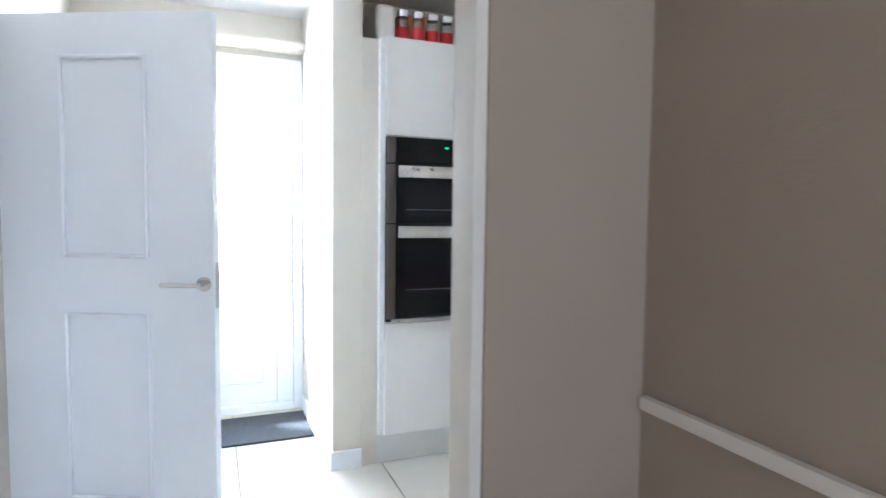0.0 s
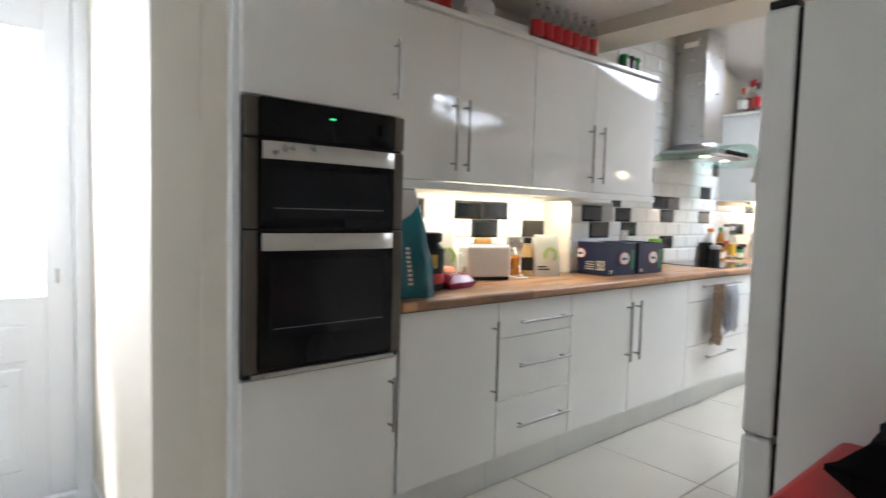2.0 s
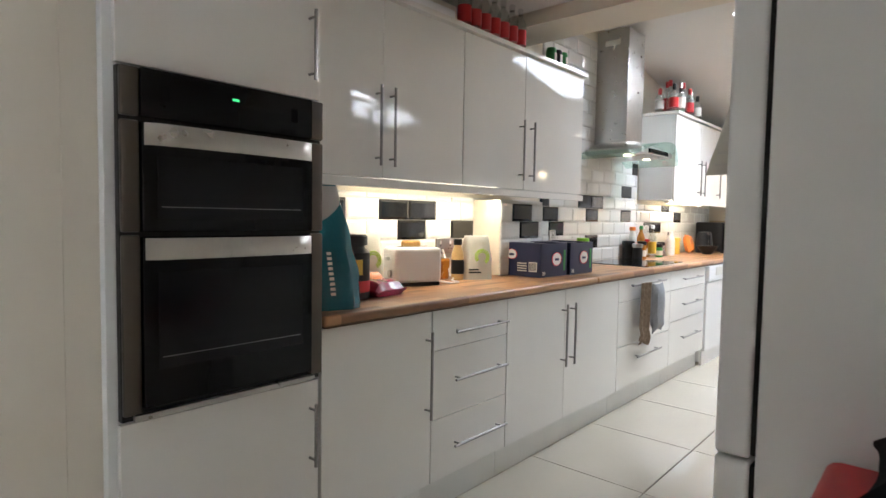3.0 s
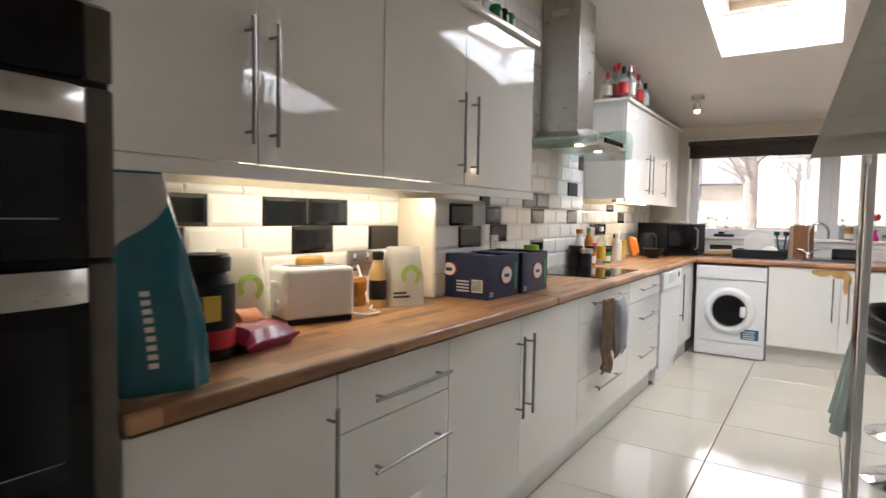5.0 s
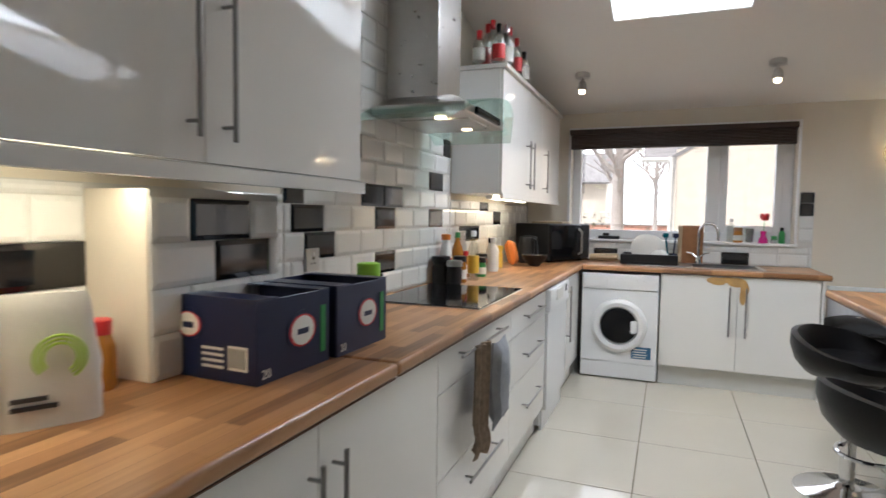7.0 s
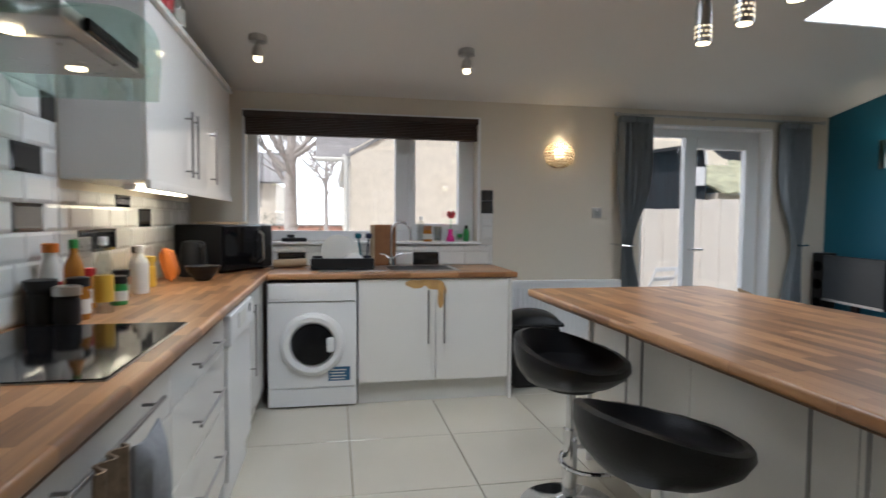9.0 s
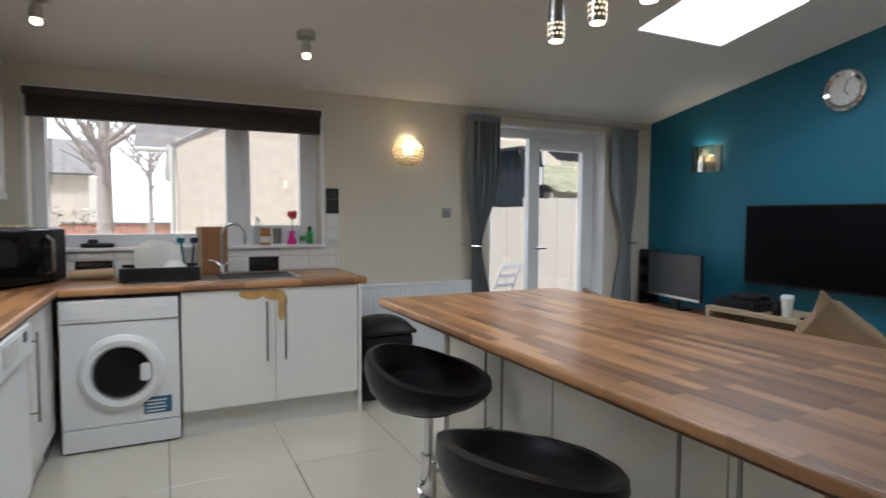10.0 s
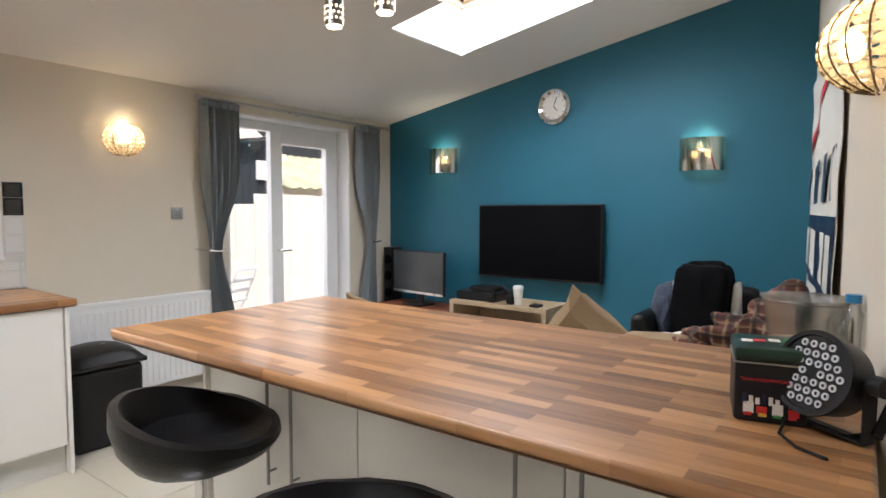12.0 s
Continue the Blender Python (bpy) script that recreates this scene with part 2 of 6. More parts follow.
BARK = mat("tree_bark", (0.42, 0.38, 0.35), 0.95, vary=0.3, scale=10, bump=0.7, bscale=25)
LEAF = mat("winter_hedge_leaf", (0.12, 0.11, 0.06), 0.8, vary=0.3, scale=5)
TERRACOTTA = mat("terracotta_brick", (0.42, 0.15, 0.07), 0.9, vary=0.2, scale=6)
SINGLE = mat("dark_screen", (0.004, 0.004, 0.005), 0.25, vary=0.1)
GREYSCREEN = mat("monitor_screen", (0.045, 0.05, 0.055), 0.22, vary=0.1)


for dull, level in ((SINGLE, 0.06), (BLACK, 0.25), (BLACKGLASS, 0.22), (OVENGLASS, 0.25), (GREYSCREEN, 0.3), (LEATHER, 0.35), (CLOTH, 0.08)):
    dull.node_tree.nodes["Principled BSDF"].inputs["Specular IOR Level"].default_value = level
    dull.node_tree.nodes["Principled BSDF"].inputs["Coat Weight"].default_value = 0.0


# ---- mesh helpers ----
def box(bm, x0, y0, z0, x1, y1, z1, bev=0.0, seg=2):
    r = bmesh.ops.create_cube(bm, size=1, matrix=Matrix.Translation(((x0 + x1) / 2, (y0 + y1) / 2, (z0 + z1) / 2)) @ Matrix.Diagonal((abs(x1 - x0), abs(y1 - y0), abs(z1 - z0), 1)))
    if bev:
        es = {e for v in r["verts"] for e in v.link_edges}
        bmesh.ops.bevel(bm, geom=list(es), offset=bev, segments=seg, affect="EDGES", profile=0.5)
    return bm


def B(x0, y0, z0, x1, y1, z1, bev=0.0, seg=2):
    return box(bmesh.new(), x0, y0, z0, x1, y1, z1, bev, seg)


def rod(bm, a, b, r, n=10, r2=None):
    a, b = Vector(a), Vector(b)
    d = b - a
    m = Matrix.Translation((a + b) / 2) @ d.to_track_quat("Z", "Y").to_matrix().to_4x4()
    bmesh.ops.create_cone(bm, cap_ends=True, segments=n, radius1=r, radius2=r if r2 is None else r2, depth=d.length, matrix=m)
    return bm


def tube(bm, pts, r, n=8):
    for a, b in zip(pts, pts[1:]):
        rod(bm, a, b, r, n)
        bmesh.ops.create_icosphere(bm, subdivisions=1, radius=r, matrix=Matrix.Translation(b))
    return bm


def lathe(bm, prof, c, n=20):
    """Turns a profile of (radius, height) round the upright axis at c."""
    rings = []
    for r, z in prof:
        rings.append([bm.verts.new((c[0] + r * math.cos(2 * math.pi * i / n), c[1] + r * math.sin(2 * math.pi * i / n), c[2] + z)) for i in range(n)])
    for p, q in zip(rings, rings[1:]):
        for i in range(n):
            bm.faces.new((p[i], p[(i + 1) % n], q[(i + 1) % n], q[i]))
    bm.faces.new(rings[0][::-1])
    bm.faces.new(rings[-1])
    return bm


def L(prof, c, n=20):
    return lathe(bmesh.new(), prof, c, n)


def grid_sheet(nu, nv, f, thick=0.0):
    """A sheet of nu by nv quads through f(u, v), given thickness."""
    bm = bmesh.new()
    vs = [[bm.verts.new(f(i / nu, j / nv)) for j in range(nv + 1)] for i in range(nu + 1)]
    for i in range(nu):
        for j in range(nv):
            bm.faces.new((vs[i][j], vs[i + 1][j], vs[i + 1][j + 1], vs[i][j + 1]))
    if thick:
        bmesh.ops.recalc_face_normals(bm, faces=bm.faces)
        bmesh.ops.solidify(bm, geom=bm.faces[:], thickness=thick)
    return bm


def pillow(c, sx, sy, sz, m=None, power=0.35):
    bm = bmesh.new()
    bmesh.ops.create_cube(bm, size=2)
    bmesh.ops.subdivide_edges(bm, edges=bm.edges[:], cuts=7, use_grid_fill=True)
    for v in bm.verts:
        x, y, z = v.co
        f = (max(0.0, (1 - x ** 4)) * max(0.0, (1 - y ** 4))) ** power
        v.co = Vector((x * sx * (0.9 + 0.1 * y * y), y * sy * (0.9 + 0.1 * x * x), z * sz * (0.08 + 0.92 * f)))
        v.co += 0.012 * noise.noise_vector(v.co * 9 + Vector(c))
    bm.transform(Matrix.Translation(c) @ (m or Matrix()))
    return bm


def blob(c, sx, sy, sz, rough=0.15, seed=0.0, sub=3):
    bm = bmesh.new()
    bmesh.ops.create_icosphere(bm, subdivisions=sub, radius=1)
    for v in bm.verts:
        k = 1 + rough * noise.noise(v.co * 2.3 + Vector((seed, seed, seed)))
        v.co = Vector((v.co.x * sx * k, v.co.y * sy * k, max(-0.75, v.co.z) * sz * k))
        v.co += Vector(c)
    return bm


def link(name, bm, material, smooth=True):
    me = bpy.data.meshes.new(name)
    bmesh.ops.recalc_face_normals(bm, faces=bm.faces)
    bm.to_mesh(me)
    bm.free()
    me.materials.append(material)
    if smooth:
        me.polygons.foreach_set("use_smooth", [True] * len(me.polygons))
        me.set_sharp_from_angle(angle=radians(35))
    ob = new(name, me)
    if smooth and len(me.polygons) > 6:
        wn = ob.modifiers.new("even_normals", "WEIGHTED_NORMAL")
        wn.keep_sharp = True
    return ob


def under(ob, parent):
    ob.parent = parent
    if parent.type == "EMPTY":
        ob.matrix_parent_inverse = Matrix.Translation(-parent.location)
    return ob


def part(name, bm, material, parent, label="", m=None):
    if m:
        bm.transform(m)
    ob = under(link(name, bm, material), parent)
    return tagged(ob, label) if label else ob


def thing(name, at, label, category, group="", kind=""):
    ob = new(name)
    ob.location = at
    ob.empty_display_size = 0.1
    return tagged(ob, label, category, group, kind)


def struct(name, bm, material, label="", category="wall"):
    return tagged(link(name, bm, material, False), label or name.replace("_", " "), category, kind="structure")


def single(name, bm, material, label, category, group=""):
    return tagged(link(name, bm, material), label, category, group)


def words(name, text, size, m, material, parent, depth=0.0008):
    c = bpy.data.curves.new(name, "FONT")
    c.body, c.size, c.extrude, c.align_x, c.align_y = text, size, depth, "CENTER", "CENTER"
    o = new(name, c)
    dg = bpy.context.evaluated_depsgraph_get()
    me = bpy.data.meshes.new_from_object(o.evaluated_get(dg))
    bpy.data.objects.remove(o)
    me.transform(m)
    me.materials.clear()
    me.materials.append(material)
    return under(new(name, me), parent)


# ---- large structure ----
CX, SL = 6.62, 0.183


def ceil_z(x):
    return 2.235 + SL * (CX - x)


def walls(name, boxes, material, label, category="wall"):
    bm = bmesh.new()
    for b in boxes:
        box(bm, *b)
    return struct(name, bm, material, label, category)


wall_north = walls("wall_north", [(-0.1, 0.004, 0, 6.9, 0.2, 3.4)], CREAM, "cream painted kitchen wall behind the units")
wall_pier = walls("wall_pier", [(2.16, -0.196, 0.912, 2.61, 0.0, 1.345)], CREAM, "narrow cream wall pier under the wall cabinets")
walls("wall_nib", [(-0.24, -0.545, 0, -0.1, 0.62, 2.6)], CREAM, "cream wall end beside the tall oven unit")
wall_east = walls("wall_east", [(6.62, -0.40, 0, 6.9, 0.0, 3), (6.62, -2.215, 0, 6.9, -0.40, 1.075), (6.62, -2.215, 2.085, 6.9, -0.40, 3),
    (6.62, -3.68, 0, 6.9, -2.215, 3), (6.62, -4.94, 2.1, 6.9, -3.68, 3), (6.62, -5.53, 0, 6.9, -4.94, 3)], CREAM, "cream wall with the window and patio door")
walls("wall_south", [(2.7, -5.7, 0, 6.9, -5.53, 3.4)], BLUE, "teal blue feature wall")
bm = bmesh.new()
box(bm, 0, 0, 0, 3.2, 0.12, 3.4)
bm.transform(Matrix.Translation((2.98, -5.53, 0)) @ Matrix.Rotation(math.atan2(3.1, -0.335), 4, "Z"))
struct("wall_west", bm, CREAM, "cream lounge wall with a flag hung on it")
walls("wall_hall", [(-0.412, -2.515, 0, 2.6, -2.445, 2.6), (-1.6, -2.515, 0, -1.28, -2.445, 2.6), (-1.28, -2.515, 2.06, -0.412, -2.445, 2.6)], CREAM, "cream wall with the doorway to the hall")
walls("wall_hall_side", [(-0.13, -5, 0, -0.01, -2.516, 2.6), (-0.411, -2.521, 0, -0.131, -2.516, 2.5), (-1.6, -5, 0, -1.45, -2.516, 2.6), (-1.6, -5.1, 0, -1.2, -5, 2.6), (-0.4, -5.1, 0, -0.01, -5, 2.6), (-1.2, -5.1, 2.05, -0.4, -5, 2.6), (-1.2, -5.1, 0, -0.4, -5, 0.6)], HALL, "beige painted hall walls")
walls("wall_left", [(-1.6, -2.45, 0, -1.46, 0.6, 2.6)], CREAM, "cream kitchen end wall")
walls("wall_back_door", [(-1.46, 0.44, 0, -1.12, 0.6, 2.6), (-1.12, 0.44, 2.16, -0.24, 0.6, 2.6), (-1.46, 0.30, 2.2, -0.24, 0.44, 2.24)], CREAM, "cream wall round the back door")
walls("door_lining", [(-0.43, -2.517, 0, -0.4121, -2.443, 2.06)], CREAM, "pale painted door lining", "trim")
walls("dado_rail", [(-0.144, -5, 0.938, -0.1301, -2.53, 0.958)], CREAM, "painted dado rail along the hall wall", "trim")
walls("baseboard", [(-0.25, -0.558, 0, -0.1, -0.546, 0.09), (-0.252, -0.545, 0, -0.241, 0.4, 0.09)], WHITE, "white skirting round the wall end", "trim")
walls("ceiling", [(-1.6, -5.1, 2.42, 2.62, 0.7, 2.6)], CEIL, "flat white ceiling of the older room", "ceiling")
walls("beam", [(2.3, -5.0, 2.34, 2.62, 0.0, 3.4)], CREAM, "painted beam where the extension begins", "beam")


def sloped(bm, x0, x1, y0, y1, t=0.14):
    vs = [bm.verts.new((x, y, ceil_z(x) + dz)) for dz in (0, t) for x, y in ((x0, y0), (x1, y0), (x1, y1), (x0, y1))]
    for f in ((0, 1, 2, 3), (4, 5, 6, 7), (0, 1, 5, 4), (1, 2, 6, 5), (2, 3, 7, 6), (3, 0, 4, 7)):
        bm.faces.new([vs[i] for i in f])


HOLES = ((3.95, 5.04, -1.667, -0.893), (3.95, 5.15, -4.66, -3.88))
bm = bmesh.new()
for x0, x1, y0, y1 in ((2.5, 6.9, -5.7, -4.66), (2.5, 6.9, -3.88, -1.667), (2.5, 6.9, -0.893, 0.2), (2.5, 3.95, -4.66, -3.88), (5.15, 6.9, -4.66, -3.88), (2.5, 3.95, -1.667, -0.893), (5.04, 6.9, -1.667, -0.893)):
    sloped(bm, x0, x1, y0, y1)
struct("ceiling_sloped", bm, CEIL, "sloping white ceiling of the extension", "ceiling")
for i, (x0, x1, y0, y1) in enumerate(HOLES):
    w = thing("window_%d" % (i + 2), (x0, y0, ceil_z(x0)), "skylight in a white shaft with a pine frame", "skylight", "skylights", "structure")
    for nm, b in (("shaft_side", (x0 - 0.03, y0 - 0.03, x0 + 0.006, y1 + 0.03)), ("shaft_side", (x1 - 0.006, y0 - 0.03, x1 + 0.03, y1 + 0.03)), ("shaft_side", (x0 + 0.0061, y0 - 0.03, x1 - 0.0061, y0 + 0.006)), ("shaft_side", (x0 + 0.0061, y1 - 0.006, x1 - 0.0061, y1 + 0.03))):
        bm = B(b[0], b[1], 0, b[2], b[3], 1)
        for v in bm.verts:
            v.co.z = 3.15 if v.co.z > 0.5 else ceil_z(v.co.x) + 0.004
        part(nm, bm, WHITE, w)
    for b in ((x0, y0, x0 + 0.05, y1), (x1 - 0.05, y0, x1, y1), (x0 + 0.05, y0, x1 - 0.05, y0 + 0.05), (x0 + 0.05, y1 - 0.05, x1 - 0.05, y1)):
        part("window_frame", B(b[0], b[1], 2.835, b[2], b[3], 2.92, 0.006), PALEWOOD, w, "pine skylight frame")
    g = part("pane", B(x0 + 0.05, y0 + 0.05, 2.885, x1 - 0.05, y1 - 0.05, 2.893), GLASS, w)
    g.visible_shadow = False
# Added lid, out of view: keeps sun and sky out, over the skylights too.
struct("roof_hood", box(box(bmesh.new(), 2.5, -5.7, 3.4, 6.9, 0.2, 3.5), 6.85, -5.7, 2.4, 6.9, 0.2, 3.4), CEIL, "unseen cover that shuts sun and sky out above the skylights", "roof")

# patio door: a fixed light and an opening leaf
pd = thing("door_2", (6.75, -4.3, 0), "white upvc patio door leading to a yard", "door", "", "structure")
PX = 6.80
for b in ((-4.94, 0, -4.88, 2.1), (-3.74, 0, -3.68, 2.1), (-4.88, 2.03, -3.74, 2.1), (-4.88, 0, -3.74, 0.06)):
    part("door_frame", B(PX - 0.03, b[0], b[1], PX + 0.04, b[2], b[3], 0.005), UPVC, pd)
for b in ((6.619, -4.956, 0, 6.765, -4.9395, 2.1), (6.619, -3.6805, 0, 6.765, -3.664, 2.1), (6.619, -4.9394, 2.0995, 6.765, -3.6806, 2.116)):
    part("reveal", B(*b), WHITE, pd, "white painted reveal")
leaf = part("door_leaf", bmesh.new(), UPVC, pd)
for b in ((-4.88, 0.06, -4.79, 2.03), (-4.29, 0.06, -4.17, 2.03), (-4.79, 1.93, -4.29, 2.03), (-4.79, 0.06, -4.29, 0.2)):
    part("leaf_rail", B(PX - 0.045, b[0], b[1], PX + 0.02, b[2], b[3], 0.008), UPVC, leaf)
part("handle", tube(bmesh.new(), [(PX - 0.045, -4.23, 1.02), (PX - 0.09, -4.23, 1.02), (PX - 0.09, -4.34, 1.02)], 0.01), CHROME, leaf, "chrome lever handle")
for y0, y1 in ((-4.79, -4.29), (-4.17, -3.74)):
    part("pane", B(PX, y0, 0.1, PX + 0.006, y1, 2.0), GLASS, pd).visible_shadow = False

# kitchen window
kw = thing("window_1", (6.75, -1.3, 1.075), "white upvc kitchen window with two lights", "window", "", "structure")
WX = 6.80
for b in ((-2.215, 1.10, -2.14, 2.085), (-0.475, 1.10, -0.40, 2.085), (-2.14, 2.0, -0.475, 2.085), (-2.14, 1.10, -0.475, 1.18), (-1.66, 1.18, -1.555, 2.0)):
    part("window_frame", B(WX - 0.035, b[0], b[1], WX + 0.035, b[2], b[3], 0.006), UPVC, kw)
for b in ((-2.14, 1.18, -2.08, 2.0), (-1.72, 1.18, -1.66, 2.0), (-2.08, 1.18, -1.72, 1.24), (-2.08, 1.94, -1.72, 2.0)):
    part("sash", B(WX - 0.05, b[0], b[1], WX + 0.02, b[2], b[3], 0.006), UPVC, kw)
part("handle", B(WX - 0.075, -1.70, 1.5, WX - 0.05, -1.68, 1.62, 0.006), WHITE, kw)
for y0, y1 in ((-2.08, -1.72), (-1.555, -0.475)):
    part("pane", B(WX, y0, 1.2, WX + 0.006, y1, 1.98), GLASS, kw).visible_shadow = False
part("window_sill", B(6.585, -2.24, 1.076, 6.79, -0.385, 1.098, 0.006), WHITE, kw)
for b in ((-2.235, 1.098, -2.2151, 2.1), (-0.3999, 1.098, -0.38, 2.1), (-2.235, 2.0851, -0.38, 2.105)):
    part("trim", B(6.612, b[0], b[1], 6.6195, b[2], b[3]), WHITE, kw)

bl = thing("blind", (6.6, -1.3, 1.92), "dark brown wooden slatted blind, drawn up", "blind")
for k in range(9):
    part("slat", B(6.545 + 0.003 * (k % 2), -2.19, 1.925 + k * 0.012, 6.605, -0.41, 1.934 + k * 0.012, 0.002, 1), BLIND, bl)
part("head_rail", B(6.54, -2.2, 2.035, 6.61, -0.395, 2.08, 0.006), BLIND, bl)
part("bottom_rail", B(6.545, -2.19, 1.905, 6.6, -0.41, 1.923, 0.004), BLIND, bl)
for y in (-0.52, -0.535):
    part("cord", rod(bmesh.new(), (6.54, y, 1.92), (6.54, y, 1.36 if y > -0.53 else 1.5), 0.003, 6), BLACK, bl)

# back door, half-glazed
bd = thing("door_1", (-0.68, 0.44, 0), "white upvc back door with frosted glass", "door", "", "structure")
for b in ((-1.12, 0, -1.06, 2.16), (-0.30, 0, -0.241, 2.16), (-1.06, 2.09, -0.30, 2.16), (-1.06, 0, -0.30, 0.05)):
    part("door_frame", B(b[0], 0.40, b[1], b[2], 0.5, b[3], 0.006), UPVC, bd)
for b in ((-1.06, 0.05, -0.95, 2.09), (-0.40, 0.05, -0.30, 2.09), (-0.95, 1.92, -0.40, 2.09), (-0.95, 0.05, -0.40, 0.88)):
    part("leaf_panel", B(b[0], 0.425, b[1], b[2], 0.49, b[3], 0.006), UPVC, bd)
for k, (z0, z1) in enumerate(((0.62, 0.77), (0.18, 0.60))):
    part("moulded_panel", B(-0.9 + k * 0.02, 0.413, z0, -0.46 - k * 0.02, 0.43, z1, 0.011, 3), UPVC, bd)
part("moulded_panel", B(-0.84, 0.403, 0.24, -0.52, 0.42, 0.54, 0.009, 3), UPVC, bd)
part("pane", B(-0.95, 0.455, 0.88, -0.40, 0.463, 1.92), FROST, bd).visible_shadow = False
part("keyhole", B(-0.365, 0.418, 0.93, -0.35, 0.426, 0.99, 0.003), CHROME, bd)

# interior door standing open into the room
idr = thing("door_3", (-1.43, -0.75, 0), "white panelled interior door standing open", "door", "", "structure")
dm = Matrix.Translation((-1.43, -0.75, 0)) @ Matrix.Rotation(math.atan2(-0.34, 0.68), 4, "Z")
part("leaf", B(-0.03, -0.018, 0.01, 0.76, 0.018, 1.915, 0.003), WHITE, idr, m=dm)
for z0, z1 in ((0.20, 0.875), (1.07, 1.77)):
    for b in ((0.21, z0, 0.225, z1), (0.515, z0, 0.53, z1), (0.225, z0, 0.515, z0 + 0.015), (0.225, z1 - 0.015, 0.515, z1)):
        part("panel_moulding", B(b[0], -0.036, b[1], b[2], -0.018, b[3], 0.007), WHITE, idr, m=dm)
h = part("handle", tube(rod(bmesh.new(), (0.725, -0.018, 0.985), (0.725, -0.028, 0.985), 0.026, 18), [(0.725, -0.02, 0.985), (0.725, -0.07, 0.985), (0.60, -0.075, 0.985)], 0.009, 10), CHROME, idr, "chrome lever handle", dm)
part("latch_plate", B(0.758, -0.012, 0.9, 0.762, 0.012, 1.06), STEEL, idr, m=dm)
single("doormat", B(-1.0, -0.10, 0.0, -0.255, 0.32, 0.012, 0.004), MAT, "dark grey ribbed doormat inside the back door", "doormat")


# ---- fitted units ----
NORTH = Matrix()                                                        # fronts look towards -y
EAST = Matrix.Translation((5.957, 0, 0)) @ Matrix.Rotation(radians(-90), 4, "Z") @ Matrix.Translation((0, 0.6, 0))
ISLE = Matrix.Translation((0, -2.40, 0)) @ Matrix.Rotation(radians(180), 4, "Z") @ Matrix.Translation((0, 0.6, 0))


def bar_handle(parent, a, b, m, y=-0.6):
    """A steel bar on two posts, from a to b, each (u, z) on the front."""
    bm = rod(bmesh.new(), (a[0], y - 0.035, a[1]), (b[0], y - 0.035, b[1]), 0.006, 10)
    for k in (0.1, 0.9):
        u, z = a[0] + (b[0] - a[0]) * k, a[1] + (b[1] - a[1]) * k
        rod(bm, (u, y, z), (u, y - 0.035, z), 0.0045, 8)
    return part("handle", bm, HANDLE, parent, "brushed steel bar handle", m)


def front(parent, name, u0, u1, z0, z1, m, y=-0.6, handle=None):
    d = part(name, B(u0 + 0.0015, y, z0 + 0.0015, u1 - 0.0015, y + 0.019, z1 - 0.0015, 0.002), GLOSS, parent, "", m)
    if handle:
        bar_handle(d, handle[0], handle[1], m, y)
    return d


def base_unit(label, u0, u1, fronts, m, depth=0.56, plinth=True):
    c = m @ Vector(((u0 + u1) / 2, -0.4, 0))
    t = thing("base_cabinet", c, label, "cabinet", "base cabinets")
    part("body", B(u0, -0.578, 0.15, u1, -0.578 + depth, 0.868), CARCASS, t, "", m)
    if plinth:
        part("plinth", B(u0, -0.545, 0.0, u1, -0.527, 0.148), PLINTH, t, "", m)
    for f in fronts:
        front(t, *f[:5], m, handle=f[5] if len(f) > 5 else None)
    return t


V = lambda u, z0, z1: ((u, z0), (u, z1))
Hh = lambda u0, u1, z: ((u0, z), (u1, z))
base_unit("white gloss base cabinet beside the oven unit", 0.615, 1.154, [("door", 0.615, 1.154, 0.155, 0.868, V(1.12, 0.44, 0.79))], NORTH)
base_unit("white gloss drawer cabinet with three drawers", 1.156, 1.676, [("drawer", 1.156, 1.676, 0.70, 0.868, Hh(1.27, 1.64, 0.77)), ("drawer", 1.156, 1.676, 0.415, 0.70, Hh(1.27, 1.64, 0.57)), ("drawer", 1.156, 1.676, 0.155, 0.415, Hh(1.27, 1.64, 0.29))], NORTH)
base_unit("white gloss double base cabinet", 1.678, 2.885, [("door", 1.678, 2.22, 0.155, 0.868, V(2.185, 0.455, 0.79)), ("door", 2.22, 2.885, 0.155, 0.868, V(2.275, 0.455, 0.79))], NORTH)
base_unit("white gloss pan drawers under the hob", 2.887, 3.785, [("drawer", 2.887, 3.785, 0.72, 0.868, Hh(3.02, 3.60, 0.82)), ("drawer", 2.887, 3.785, 0.43, 0.72), ("drawer", 2.887, 3.785, 0.155, 0.43, Hh(3.13, 3.55, 0.34))], NORTH)
base_unit("white gloss drawer cabinet beside the dishwasher", 3.787, 4.59, [("drawer", 3.787, 4.59, 0.72, 0.868, Hh(4.0, 4.42, 0.795)), ("drawer", 3.787, 4.59, 0.48, 0.72, Hh(4.0, 4.42, 0.60)), ("drawer", 3.787, 4.59, 0.155, 0.48, Hh(4.0, 4.42, 0.34))], NORTH)
base_unit("white gloss corner cabinet", 5.27, 5.95, [("door", 5.27, 5.93, 0.155, 0.868, V(5.34, 0.40, 0.80))], NORTH)
base_unit("white gloss sink cabinet with a stained door", 1.222, 2.285, [("door", 1.224, 1.755, 0.155, 0.868, V(1.70, 0.42, 0.79)), ("door", 1.755, 2.283, 0.155, 0.868, V(1.81, 0.42, 0.79))], EAST)
single("cabinet_end_board", B(5.945, -2.305, 0, 6.6, -2.287, 0.868, 0.002), GLOSS, "white end board closing the sink run", "board")
st = bmesh.new()
